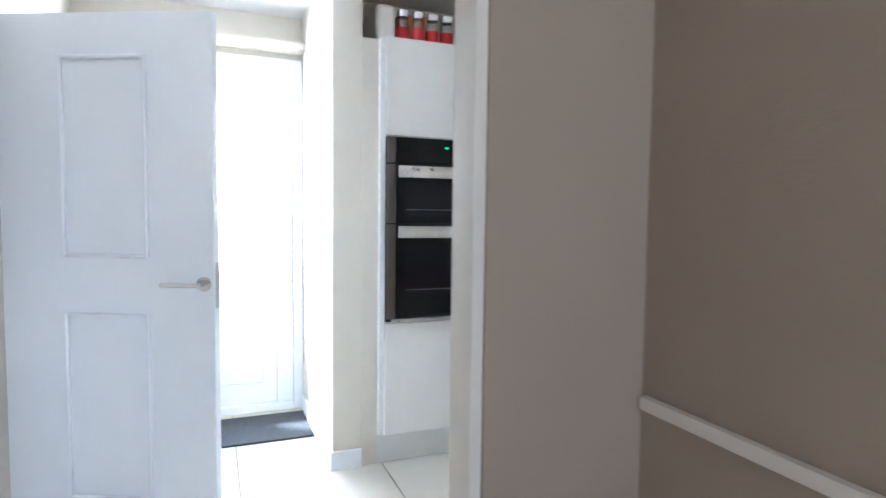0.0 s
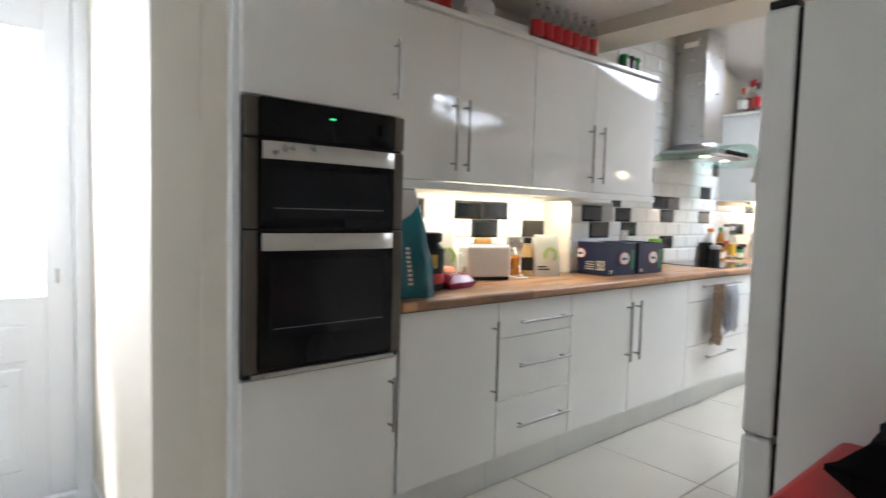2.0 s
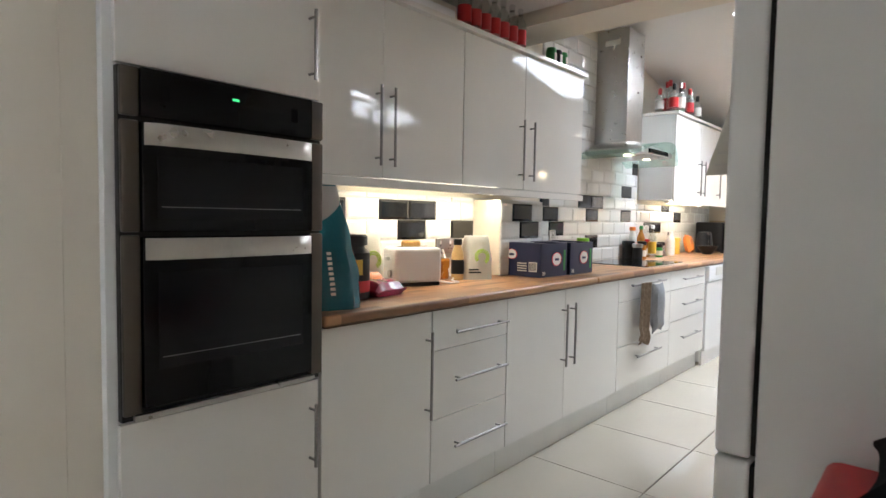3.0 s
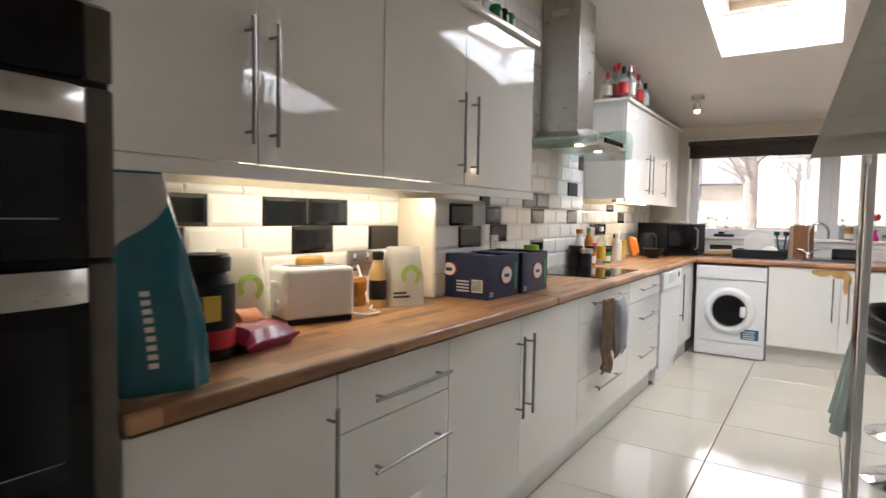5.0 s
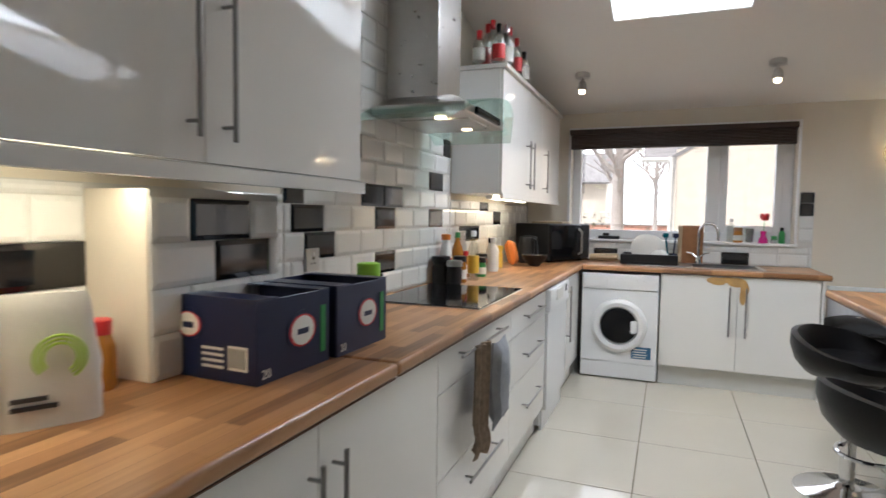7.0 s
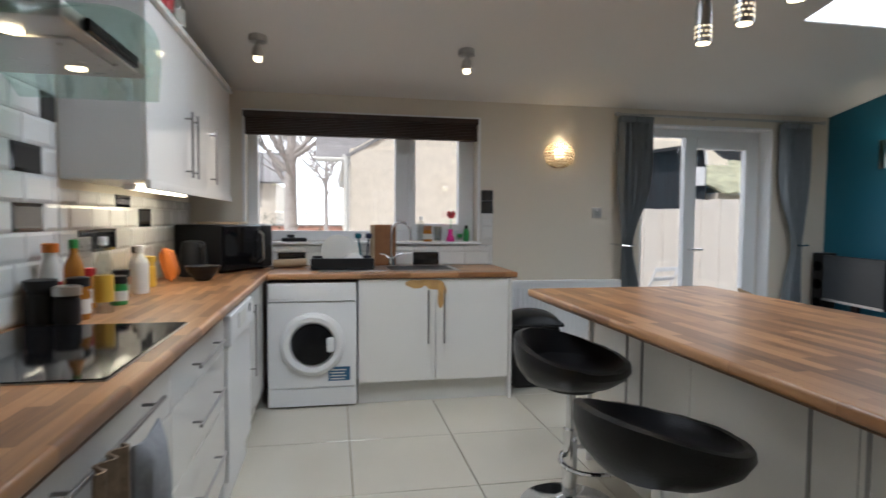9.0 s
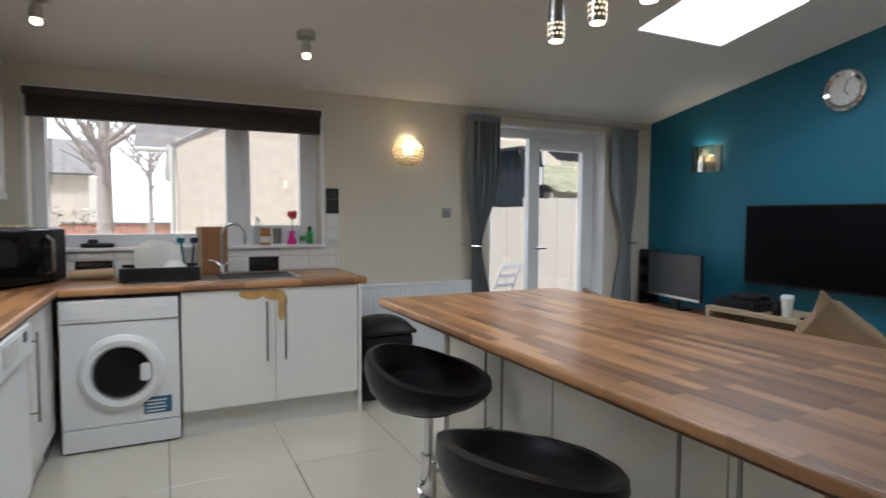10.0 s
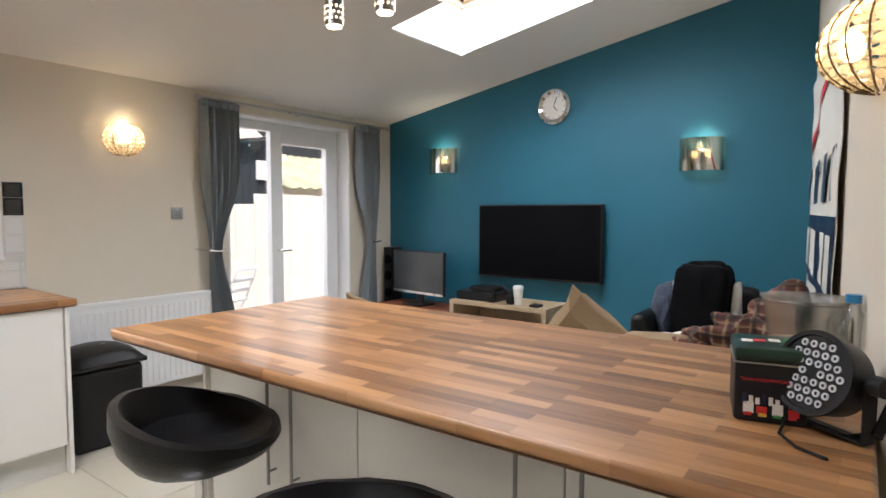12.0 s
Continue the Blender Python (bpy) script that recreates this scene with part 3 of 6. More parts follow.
for k, (u, z, w, d) in enumerate(((1.60, 0.835, 0.06, 0.025), (1.68, 0.84, 0.07, 0.022), (1.75, 0.825, 0.065, 0.035), (1.80, 0.78, 0.03, 0.05), (1.79, 0.72, 0.022, 0.06), (1.62, 0.82, 0.05, 0.02))):
    bmesh.ops.create_cone(st, cap_ends=True, segments=18, radius1=1, radius2=1, depth=1, matrix=Matrix.Translation((u, -0.6012 - 0.0003 * k, z)) @ Matrix.Rotation(radians(90), 4, "X") @ Matrix.Diagonal((w, d, 0.0012, 1)))
under(link("door_stain", st, STAIN), bpy.data.objects["base_cabinet.006"].children[2]).data.transform(EAST)

# tall oven unit
tu = thing("tall_oven_cabinet", (0.3, -0.3, 0), "white gloss tall cabinet holding a double oven", "cabinet")
part("body", B(-0.02, -0.578, 0.15, 0.61, -0.004, 2.063, 0.001), CARCASS, tu)
part("plinth", B(-0.02, -0.545, 0, 0.595, -0.527, 0.148), PLINTH, tu)
part("filler", B(-0.0995, -0.547, 0.0, -0.021, -0.52, 2.06), CREAM, tu)
part("end_foot", B(0.596, -0.60, 0, 0.612, -0.50, 0.15), CARCASS, tu)
front(tu, "door", 0.0, 0.604, 1.605, 2.065, NORTH, handle=V(0.563, 1.66, 1.875))
front(tu, "door", 0.0, 0.604, 0.155, 0.706, NORTH, handle=V(0.57, 0.43, 0.635))
ov = thing("double_oven", (0.3, -0.6, 0.71), "black glass and steel built-in double oven", "oven")
part("housing", B(0.004, -0.605, 0.712, 0.602, -0.579, 1.60, 0.003), BLACK, ov)
part("control_panel", B(0.05, -0.628, 1.478, 0.556, -0.604, 1.598, 0.004), BLACKGLASS, ov)
for z0, z1 in ((1.478, 1.598), (1.192, 1.468), (0.73, 1.184)):
    for x0, x1 in ((0.004, 0.048), (0.558, 0.602)):
        part("steel_trim", B(x0, -0.622, z0, x1, -0.604, z1, 0.006), DARKTRIM, ov, "dark brushed steel trim")
for z0, z1, wz0, wz1 in ((1.192, 1.466, 1.225, 1.385), (0.745, 1.18, 0.84, 1.09)):
    d = part("oven_door", B(0.05, -0.63, z0, 0.556, -0.604, z1, 0.004), BLACKGLASS, ov)
    part("window", B(0.085, -0.6325, wz0, 0.52, -0.629, wz1, 0.002), OVENGLASS, d)
    part("rack", B(0.095, -0.6335, wz0 + 0.03, 0.51, -0.6322, wz0 + 0.032), HANDLE, d)
    part("handle", grid_sheet(16, 6, lambda u, v: (0.055 + 0.496 * u, -0.632 - 0.035 * math.sin(math.pi * min(1, max(0, u))) ** 0.25 * (0.6 + 0.4 * math.sin(math.pi * v)), z1 - 0.058 + 0.055 * v), 0.008), STEEL, d, "wide curved steel handle")
part("bottom_trim", B(0.03, -0.62, 0.712, 0.575, -0.604, 0.728, 0.003), STEEL, ov)
for x in (0.11, 0.49):
    part("knob_mark", B(x - 0.01, -0.6295, 1.52, x + 0.01, -0.6278, 1.56, 0.002), SINGLE, ov)
part("clock_digits", B(0.29, -0.6295, 1.553, 0.31, -0.6279, 1.559), GREENLED, ov)


def wall_unit(label, x0, x1, splits, hs, z0, z1, y=-0.325):
    t = thing("wall_cabinet", ((x0 + x1) / 2, -0.15, z0), label, "cabinet", "wall cabinets")
    part("body", B(x0, y + 0.02, z0, x1, -0.202 if x0 > 1 and x0 < 2 else -0.004, z1), CARCASS, t)
    for (a, b), hu in zip(zip(splits, splits[1:]), hs):
        front(t, "door", a, b, z0, z1, NORTH, y, V(hu, z0 + 0.05, z0 + 0.38))
    return t


wall_unit("white gloss wall cabinet with two doors", 0.615, 1.66, (0.615, 1.13, 1.66), (1.09, 1.17), 1.40, 2.145)
wall_unit("white gloss wall cabinet with two doors", 1.662, 2.87, (1.662, 2.20, 2.87), (2.15, 2.255), 1.40, 2.145)
wall_unit("white gloss wall cabinet beside the window", 4.55, 6.42, (4.55, 5.22, 5.68, 6.42), (5.16, 5.28, 5.76), 1.43, 2.165)
for x0, x1, z in ((0.615, 2.885, 2.147), (4.53, 6.43, 2.167)):
    single("cornice", B(x0, -0.35, z, x1, -0.004, z + 0.025, 0.004), GLOSS, "white cornice board on the wall cabinets", "cornice")
for x0, x1, z in ((0.615, 2.885, 1.36), (4.55, 6.42, 1.395)):
    single("pelmet", B(x0, -0.335, z, x1, -0.315, z + 0.037, 0.003), GLOSS, "white light pelmet under the wall cabinets", "pelmet")
for x0, x1, z in ((1.17, 2.14, 1.372), (4.85, 5.75, 1.402)):
    s = thing("strip_light", ((x0 + x1) / 2, -0.17, z), "lit strip light under the wall cabinet", "light", "strip lights")
    part("tube", B(x0, -0.185, z, x1, -0.155, z + 0.02, 0.004), STRIP, s)
    part("end_cap", B(x0 - 0.05, -0.19, z, x0 - 0.003, -0.15, z + 0.026, 0.003), WHITE, s)


# worktops
def worktop(name, x0, y0, x1, y1, material, label, z1=0.91):
    t = thing(name, ((x0 + x1) / 2, (y0 + y1) / 2, z1 - 0.04), label, "worktop")
    part("slab", B(x0, y0, z1 - 0.038, x1, y1, z1, 0.012, 3), material, t)
    part("underside", B(x0 + 0.01, y0 + 0.004, z1 - 0.041, x1 - 0.01, y1 - 0.004, z1 - 0.0378), EDGE, t)
    return t


worktop("worktop", 0.612, -0.622, 2.556, 0.0, STAVES, "wood stave laminate worktop by the oven")
worktop("worktop", 2.562, -0.622, 6.618, 0.0, STAVES, "wood stave laminate worktop with the hob")
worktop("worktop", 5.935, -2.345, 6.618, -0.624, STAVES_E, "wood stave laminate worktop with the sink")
worktop("island_worktop", 2.665, -3.19, 5.03, -2.10, STAVES, "large wood stave worktop of the island", 0.905)

# island cabinets, doors to the kitchen side
for k, (x0, x1, h) in enumerate(((4.00, 4.84, (4.42, 4.29)), (3.28, 3.998, (3.40,)), (2.70, 3.278, (3.22, 3.02)))):
    t = thing("island_cabinet", ((x0 + x1) / 2, -2.7, 0), "white island cabinet with tall bar handles", "cabinet", "island cabinets")
    part("body", B(x0, -2.98, 0.1, x1, -2.42, 0.863), CARCASS, t)
    part("plinth", B(x0, -2.94, 0, x1, -2.46, 0.098), PLINTH, t)
    d = front(t, "door", -x1, -x0, 0.105, 0.863, ISLE)
    for u in h:
        bar_handle(d, (-u, 0.36), (-u, 0.83), ISLE)
single("island_end_panel", B(4.842, -3.0, 0, 4.86, -2.38, 0.863, 0.002), GLOSS, "white end panel of the island", "panel")

# dishwasher
dw = thing("dishwasher", (4.95, -0.4, 0), "white freestanding dishwasher under the worktop", "dishwasher")
part("body", B(4.60, -0.575, 0.03, 5.26, -0.03, 0.862, 0.004), WHITE, dw)
part("door", B(4.602, -0.615, 0.13, 5.258, -0.577, 0.72, 0.006), WHITE, dw)
part("control_panel", B(4.602, -0.63, 0.725, 5.258, -0.577, 0.862, 0.012), WHITE, dw)
part("grip", B(4.78, -0.634, 0.775, 5.0, -0.628, 0.845, 0.002), PLINTH, dw)
part("badge", B(5.10, -0.633, 0.80, 5.15, -0.6295, 0.84), BLACK, dw)
part("kick_plate", B(4.61, -0.59, 0.0, 5.25, -0.57, 0.125, 0.003), WHITE, dw)

# washing machine, front to -x
wm = thing("washing_machine", (6.2, -0.915, 0), "white front-loading washing machine under the worktop", "washing machine")
u0, u1 = 0.622, 1.212
part("body", B(u0, -0.588, 0.012, u1, -0.03, 0.85, 0.012, 3), WHITE, wm, m=EAST)
part("front_panel", B(u0 + 0.004, -0.60, 0.14, u1 - 0.004, -0.587, 0.72, 0.006), WHITE, wm, m=EAST)
part("kick_plate", B(u0 + 0.004, -0.598, 0.012, u1 - 0.004, -0.587, 0.13, 0.004), WHITE, wm, m=EAST)
cp = part("control_panel", B(u0 + 0.004, -0.612, 0.725, u1 - 0.004, -0.587, 0.848, 0.008), WHITE, wm, m=EAST)
part("detergent_drawer", B(u0 + 0.015, -0.618, 0.745, u0 + 0.2, -0.61, 0.83, 0.005), WHITE, cp, m=EAST)
for u, r in ((0.93, 0.022), (1.04, 0.014), (1.10, 0.012), (1.15, 0.012)):
    part("knob", rod(bmesh.new(), (u, -0.611, 0.79), (u, -0.628, 0.79), r, 18), WHITE, cp, m=EAST)
FACE = EAST @ Matrix.Translation((0.917, -0.60, 0.435)) @ Matrix.Rotation(radians(90), 4, "X")
dr = part("porthole_ring", lathe(bmesh.new(), [(0.215, 0.0), (0.21, 0.02), (0.185, 0.035), (0.155, 0.03), (0.142, 0.012), (0.142, 0.0)], (0, 0, 0), 40), WHITE, wm, m=FACE)
part("porthole_glass", lathe(bmesh.new(), [(0.141, 0.012), (0.13, 0.034), (0.08, 0.05), (0.02, 0.056)], (0, 0, 0), 32), BLACKGLASS, wm, "dark domed porthole glass", FACE)
part("door_grip", B(1.005, -0.652, 0.385, 1.065, -0.628, 0.485, 0.02), WHITE, wm, m=EAST)
lb = part("energy_label", B(1.02, -0.6025, 0.18, 1.165, -0.600, 0.275), mat("blue_label", (0.03, 0.12, 0.23), 0.5), wm, "blue sticker", EAST)
for k in range(4):
    part("label_line", B(1.035, -0.6035, 0.19 + 0.02 * k, 1.13 + 0.008 * (k % 2), -0.6026, 0.198 + 0.02 * k), PAPER, lb, m=EAST)

# hob, hood
hb = thing("hob", (3.8, -0.3, 0.91), "black glass hob set in the worktop", "hob")
part("glass_plate", B(3.44, -0.555, 0.91, 4.16, -0.05, 0.917, 0.002), BLACKGLASS, hb)
part("steel_edge", B(3.435, -0.56, 0.9102, 4.165, -0.045, 0.913), STEEL, hb)
hd = thing("cooker_hood", (3.8, -0.2, 1.7), "steel chimney cooker hood with a curved glass canopy", "cooker hood")
part("chimney", B(3.66, -0.27, 1.78, 3.95, -0.012, 2.66, 0.003), STEEL, hd)
part("vent_slots", B(3.6585, -0.2, 2.54, 3.6605, -0.08, 2.58), CHROME, hd)
part("body", B(3.50, -0.46, 1.70, 4.10, -0.014, 1.745, 0.01), STEEL, hd)
part("control_strip", B(3.62, -0.475, 1.705, 3.98, -0.455, 1.74, 0.006), BLACKGLASS, hd)
part("glass_canopy", grid_sheet(24, 6, lambda u, v: (3.35 + 0.9 * u, -0.015 - (0.44 + 0.10 * math.sin(math.pi * u)) * v, 1.79 - 0.13 * (2 * u - 1) ** 2), 0.006), HOODGLASS, hd, "curved clear glass canopy")
part("transition", lathe(bmesh.new(), [(0.33, 0), (0.28, 0.03), (0.20, 0.06)], (0, 0, 0), 4), STEEL, hd, m=Matrix.Translation((3.8, -0.2, 1.745)) @ Matrix.Rotation(radians(45), 4, "Z"))
part("filter", B(3.66, -0.42, 1.694, 3.94, -0.08, 1.70), STEEL, hd)
for x in (3.62, 3.98):
    part("light", rod(bmesh.new(), (x, -0.3, 1.692), (x, -0.3, 1.699), 0.026, 18), BULB, hd, "lit hood lamp")

hd.location.z += 0.03

# fridge
fr = thing("fridge_freezer", (1.19, -2.1, 0), "tall white fridge freezer with paper on its door", "fridge")
part("body", B(0.885, -2.42, 0.02, 1.485, -1.828, 1.78, 0.008), UPVC, fr)
for z0, z1 in ((0.03, 0.70), (0.705, 1.78)):
    d = part("door", B(0.885, -1.818, z0, 1.485, -1.742, z1, 0.012, 3), UPVC, fr)
    part("gasket", B(0.893, -1.829, z0 + 0.01, 1.477, -1.8175, z1 - 0.01), BLACK, d)
    ht = (0.71, 1.40)
    if z0 > 0.5:
        part("handle", tube(rod(bmesh.new(), (1.3, -1.672, ht[0]), (1.3, -1.672, ht[1]), 0.011, 12), [(1.3, -1.745, ht[0] + 0.05), (1.3, -1.672, ht[0] + 0.05)], 0.009), CHROME, d, "steel bar handle")
part("hinge", B(0.89, -1.81, 1.781, 0.95, -1.75, 1.80, 0.003), BLACK, fr)
pp = thing("paper_sheets", (1.2, -1.73, 1.4), "printed paper sheets curling off the fridge door", "paper")
for k in range(2):
    def paper(u, v, lift=0.0):
        return (1.19 - 0.035 * k + 0.05 * u + 0.012 * math.sin(3 * v) - lift, -1.7395 + u * (0.15 - 0.075 * v - 0.02 * k), 1.375 + 0.03 * k + 0.26 * v)
    sheet_ = part("sheet", grid_sheet(8, 10, paper, 0.001), PAPER, pp)
    for q in range(8):
        part("print_line", grid_sheet(4, 1, lambda u, v: paper(0.12 + (0.75 - 0.12 * (q % 3)) * u, 0.1 + 0.1 * q + 0.025 * v, 0.003), 0.0006), PLINTH, sheet_)
single("hanging_cloth", grid_sheet(16, 14, lambda u, v: (1.335 + 0.13 * (u - 0.3) * (1.15 - 0.6 * v), -1.676 + 0.014 * math.sin(u * 15) * (1.2 - v) + 0.02 * (1 - v), 0.90 + 0.19 * v), 0.003), mat("pale_blue_cloth", (0.60, 0.76, 0.78), 0.9, vary=0.10, scale=20, bump=0.4, bscale=200), "pale blue cloth hung on the fridge handle", "cloth")


# ---- lamps and fittings ----
def spot_lamp(x, y):
    z = ceil_z(x)
    t = thing("ceiling_spotlight", (x, y, z), "small nickel ceiling spotlight, switched on", "spotlight", "ceiling spotlights")
    part("base", rod(bmesh.new(), (x, y, z + 0.01), (x, y, z - 0.03), 0.055, 20), STEEL, t)
    part("arm", rod(bmesh.new(), (x, y, z - 0.03), (x - 0.01, y, z - 0.075), 0.009), STEEL, t)
    part("head", lathe(bmesh.new(), [(0.018, 0.05), (0.03, 0.03), (0.036, -0.02)], (x - 0.012, y, z - 0.105), 16), STEEL, t)
    part("bulb", blob((x - 0.014, y, z - 0.135), 0.026, 0.026, 0.026, 0, 0, 2), BULB, t, "lit bulb")
    lamp("spot_glow", "SPOT", look((x - 0.014, y, z - 0.17), (x - 0.15, y, 0)), 9, (1.0, 0.86, 0.66), 0.02)


spot_lamp(5.78, -0.605)
spot_lamp(5.79, -1.92)
pl = thing("pendant_bar_light", (4.1, -2.67, 2.5), "chrome bar with hanging pierced metal pendants, lit", "pendant light")
part("ceiling_bar", B(3.75, -2.69, 2.60, 4.45, -2.65, 2.635, 0.006), STEEL, pl)
for x in (3.85, 4.113, 4.374):
    part("ceiling_stem", rod(bmesh.new(), (x, -2.67, ceil_z(x) + 0.01), (x, -2.67, 2.63), 0.012), STEEL, pl)
    part("wire", rod(bmesh.new(), (x, -2.67, 2.60), (x, -2.67, 2.30), 0.003, 6), BLACK, pl)
    s = part("shade", lathe(bmesh.new(), [(0.006, 0.24), (0.02, 0.21), (0.034, 0.16), (0.036, 0.0), (0.030, 0.003)], (x, -2.67, 2.065), 18), HANDLE, pl)
    for r in range(4):
        for k in range(12):
            a = 2 * math.pi * (k + 0.5 * (r % 2)) / 12
            if r < 3:
                part("hole", rod(bmesh.new(), (x + 0.0352 * math.cos(a), -2.67 + 0.0352 * math.sin(a), 2.09 + 0.022 * r), (x + 0.0372 * math.cos(a), -2.67 + 0.0372 * math.sin(a), 2.09 + 0.022 * r), 0.005, 6), HOLEGLOW, s)
    part("bulb", rod(bmesh.new(), (x, -2.67, 2.062), (x, -2.67, 2.067), 0.029, 16), BULB, pl, "lit bulb")
    lamp("pendant_glow", "SPOT", look((x, -2.67, 2.055), (x, -2.66, 0)), 3.5, WARM, 0.025)


bm = bmesh.new()
bmesh.ops.create_icosphere(bm, subdivisions=1, radius=1, matrix=Matrix.Diagonal((0.009, 0.021, 0.0125, 1)))
BEAD = bpy.data.meshes.new("bead")
bm.to_mesh(BEAD)
bm.free()
BEAD.materials.append(CRYSTAL)


def crystal_lamp(c, n, energy):
    """A half-bowl of glass beads on the wall; n points into the room."""
    c, n = Vector(c), Vector(n).normalized()
    q = n.to_track_quat("X", "Z").to_matrix().to_4x4()
    M4 = Matrix.Translation(c) @ q
    t = thing("crystal_wall_lamp", c, "glass bead wall lamp, switched on", "wall lamp", "crystal wall lamps")
    wire = bmesh.new()
    tilt = M4.to_3x3().to_4x4()
    for i in range(10):
        a = radians(-90 + 20 * i)
        ribs = [Vector((0.129 * math.cos(b) * math.cos(a), 0.129 * math.cos(b) * math.sin(a), 0.11 * math.sin(b))) for b in [radians(-78 + 13 * j) for j in range(13)]]
        for p, r in zip(ribs, ribs[1:]):
            rod(wire, p, r, 0.0024, 5)
        if i == 9:
            break
        for j in range(10):
            b, c_ = radians(-63 + 14 * j), a + radians(10)
            p = Vector((0.123 * math.cos(b) * math.cos(c_), 0.123 * math.cos(b) * math.sin(c_), 0.105 * math.sin(b)))
            bead = under(new("bead", BEAD), t)
            bead.matrix_basis = Matrix.Translation(M4 @ p) @ tilt @ Matrix.Rotation(c_, 4, "Z") @ Matrix.Rotation(-b, 4, "Y") @ Matrix.Diagonal((1, max(0.35, math.cos(b)), 1, 1))
    part("wire_frame", wire, mat("bronze_wire", (0.16, 0.11, 0.06), 0.35, 1.0), t, "", M4)
    part("back_plate", rod(bmesh.new(), (0, 0, 0), (0.015, 0, 0), 0.06, 20), CHROME, t, "", M4)
    part("bulb", blob((0.06, 0, 0.0), 0.028, 0.028, 0.04, 0, 0, 2), BULB, t, "lit bulb", M4)
    lamp("wall_lamp_glow", "POINT", Matrix.Translation(M4 @ Vector((0.06, 0, 0.045))), energy * 1.3, WARM, 0.03)


crystal_lamp((6.618, -2.91, 1.822), (-1, 0, 0), 2.2)
crystal_lamp((2.682, -2.75, 1.735), (1, 0.135, 0), 1.3)


def smoked_lamp(x, z):
    t = thing("smoked_wall_lamp", (x, -5.53, z), "curved smoked glass wall lamp, switched on", "wall lamp", "smoked glass wall lamps")
    part("shade", grid_sheet(14, 2, lambda u, v: (x + 0.15 * math.cos(math.pi * u), -5.525 + 0.105 * math.sin(math.pi * u), z - 0.115 + 0.23 * v), 0.004), AMBERGLASS, t, "curved smoked glass")
    part("back_plate", B(x - 0.07, -5.529, z - 0.07, x + 0.07, -5.515, z + 0.04, 0.006), CHROME, t)
    for dx in (-0.045, 0.045):
        part("bulb", blob((x + dx, -5.48, z), 0.014, 0.014, 0.03, 0, 0, 2), BULB, t, "lit bulb")
    lamp("smoked_lamp_glow", "POINT", Matrix.Translation((x, -5.475, z + 0.06)), 2.2, (1.0, 0.85, 0.62), 0.03)


smoked_lamp(5.93, 1.83)
smoked_lamp(3.655, 1.765)

ck = thing("wall_clock", (4.66, -5.53, 2.22), "round silver wall clock", "clock")
CM = Matrix.Translation((4.80, -5.528, 2.22)) @ Matrix.Rotation(radians(-90), 4, "X")
part("rim", lathe(bmesh.new(), [(0.145, 0.0), (0.145, 0.03), (0.13, 0.04), (0.105, 0.025), (0.105, 0.0)], (0, 0, 0), 36), CHROME, ck, "", CM)
part("face", rod(bmesh.new(), (0, 0, 0.002), (0, 0, 0.026), 0.104, 32), PLINTH, ck, "", CM)
for a, l in ((40, 0.05), (160, 0.08)):
    part("clock_hand", B(-0.003, 0, 0.027, 0.003, l, 0.029), BLACK, ck, "", CM @ Matrix.Rotation(radians(a), 4, "Z"))
for k in range(12):
    part("hour_mark", B(-0.002, 0.085, 0.0265, 0.002, 0.098, 0.0275), BLACK, ck, "", CM @ Matrix.Rotation(radians(30 * k), 4, "Z"))


def socket(m, label, steel=False, w=0.146):
    t = thing("wall_socket", m.translation, label, "socket", "wall sockets")
    part("plate", B(-w / 2, -0.010, -0.043, w / 2, 0, 0.043, 0.004), STEEL if steel else WHITE, t, "", m)
    for u in ((-0.04, 0.04) if w > 0.1 else (0,)):
        part("rocker", B(u - 0.006, -0.014, 0.012, u + 0.006, -0.009, 0.03, 0.002), WHITE, t, "", m)
        for du, dz in ((0, 0.004), (-0.011, -0.014), (0.011, -0.014)):
            part("slot", B(u + du - 0.003, -0.0112, dz - 0.003, u + du + 0.003, -0.0098, dz + 0.003), BLACK, t, "", m)


socket(Matrix.Translation((1.89, -0.011, 1.08)), "steel double socket above the worktop", True)
socket(Matrix.Translation((4.72, -0.011, 1.15)), "steel double socket above the worktop", True)
socket(Matrix.Translation((3.05, -0.011, 1.12)), "steel socket above the worktop", True, 0.086)
socket(Matrix.Translation((6.619, -3.26, 1.343)) @ Matrix.Rotation(radians(-90), 4, "Z"), "steel single socket on the cream wall", True, 0.086)
socket(Matrix.Translation((2.725, -3.13, 1.02)) @ Matrix.Rotation(radians(96), 4, "Z"), "steel double switch plate by the island", True)

rd = thing("radiator", (6.57, -2.98, 0.15), "white panel radiator under the wall lamp", "radiator")
part("panel", B(6.55, -3.50, 0.17, 6.575, -2.46, 0.765, 0.006), UPVC, rd)
for k in range(26):
    part("flute", B(6.545, -3.48 + k * 0.0395, 0.2, 6.5515, -3.458 + k * 0.0395, 0.72, 0.003, 1), UPVC, rd)
part("top_grille", B(6.545, -3.502, 0.752, 6.612, -2.458, 0.777, 0.005), UPVC, rd)
for y in (-3.2, -2.75):
    part("bracket", B(6.575, y - 0.02, 0.3, 6.618, y + 0.02, 0.6), UPVC, rd)
part("pipe", rod(bmesh.new(), (6.56, -3.47, 0), (6.56, -3.47, 0.2), 0.008), UPVC, rd)

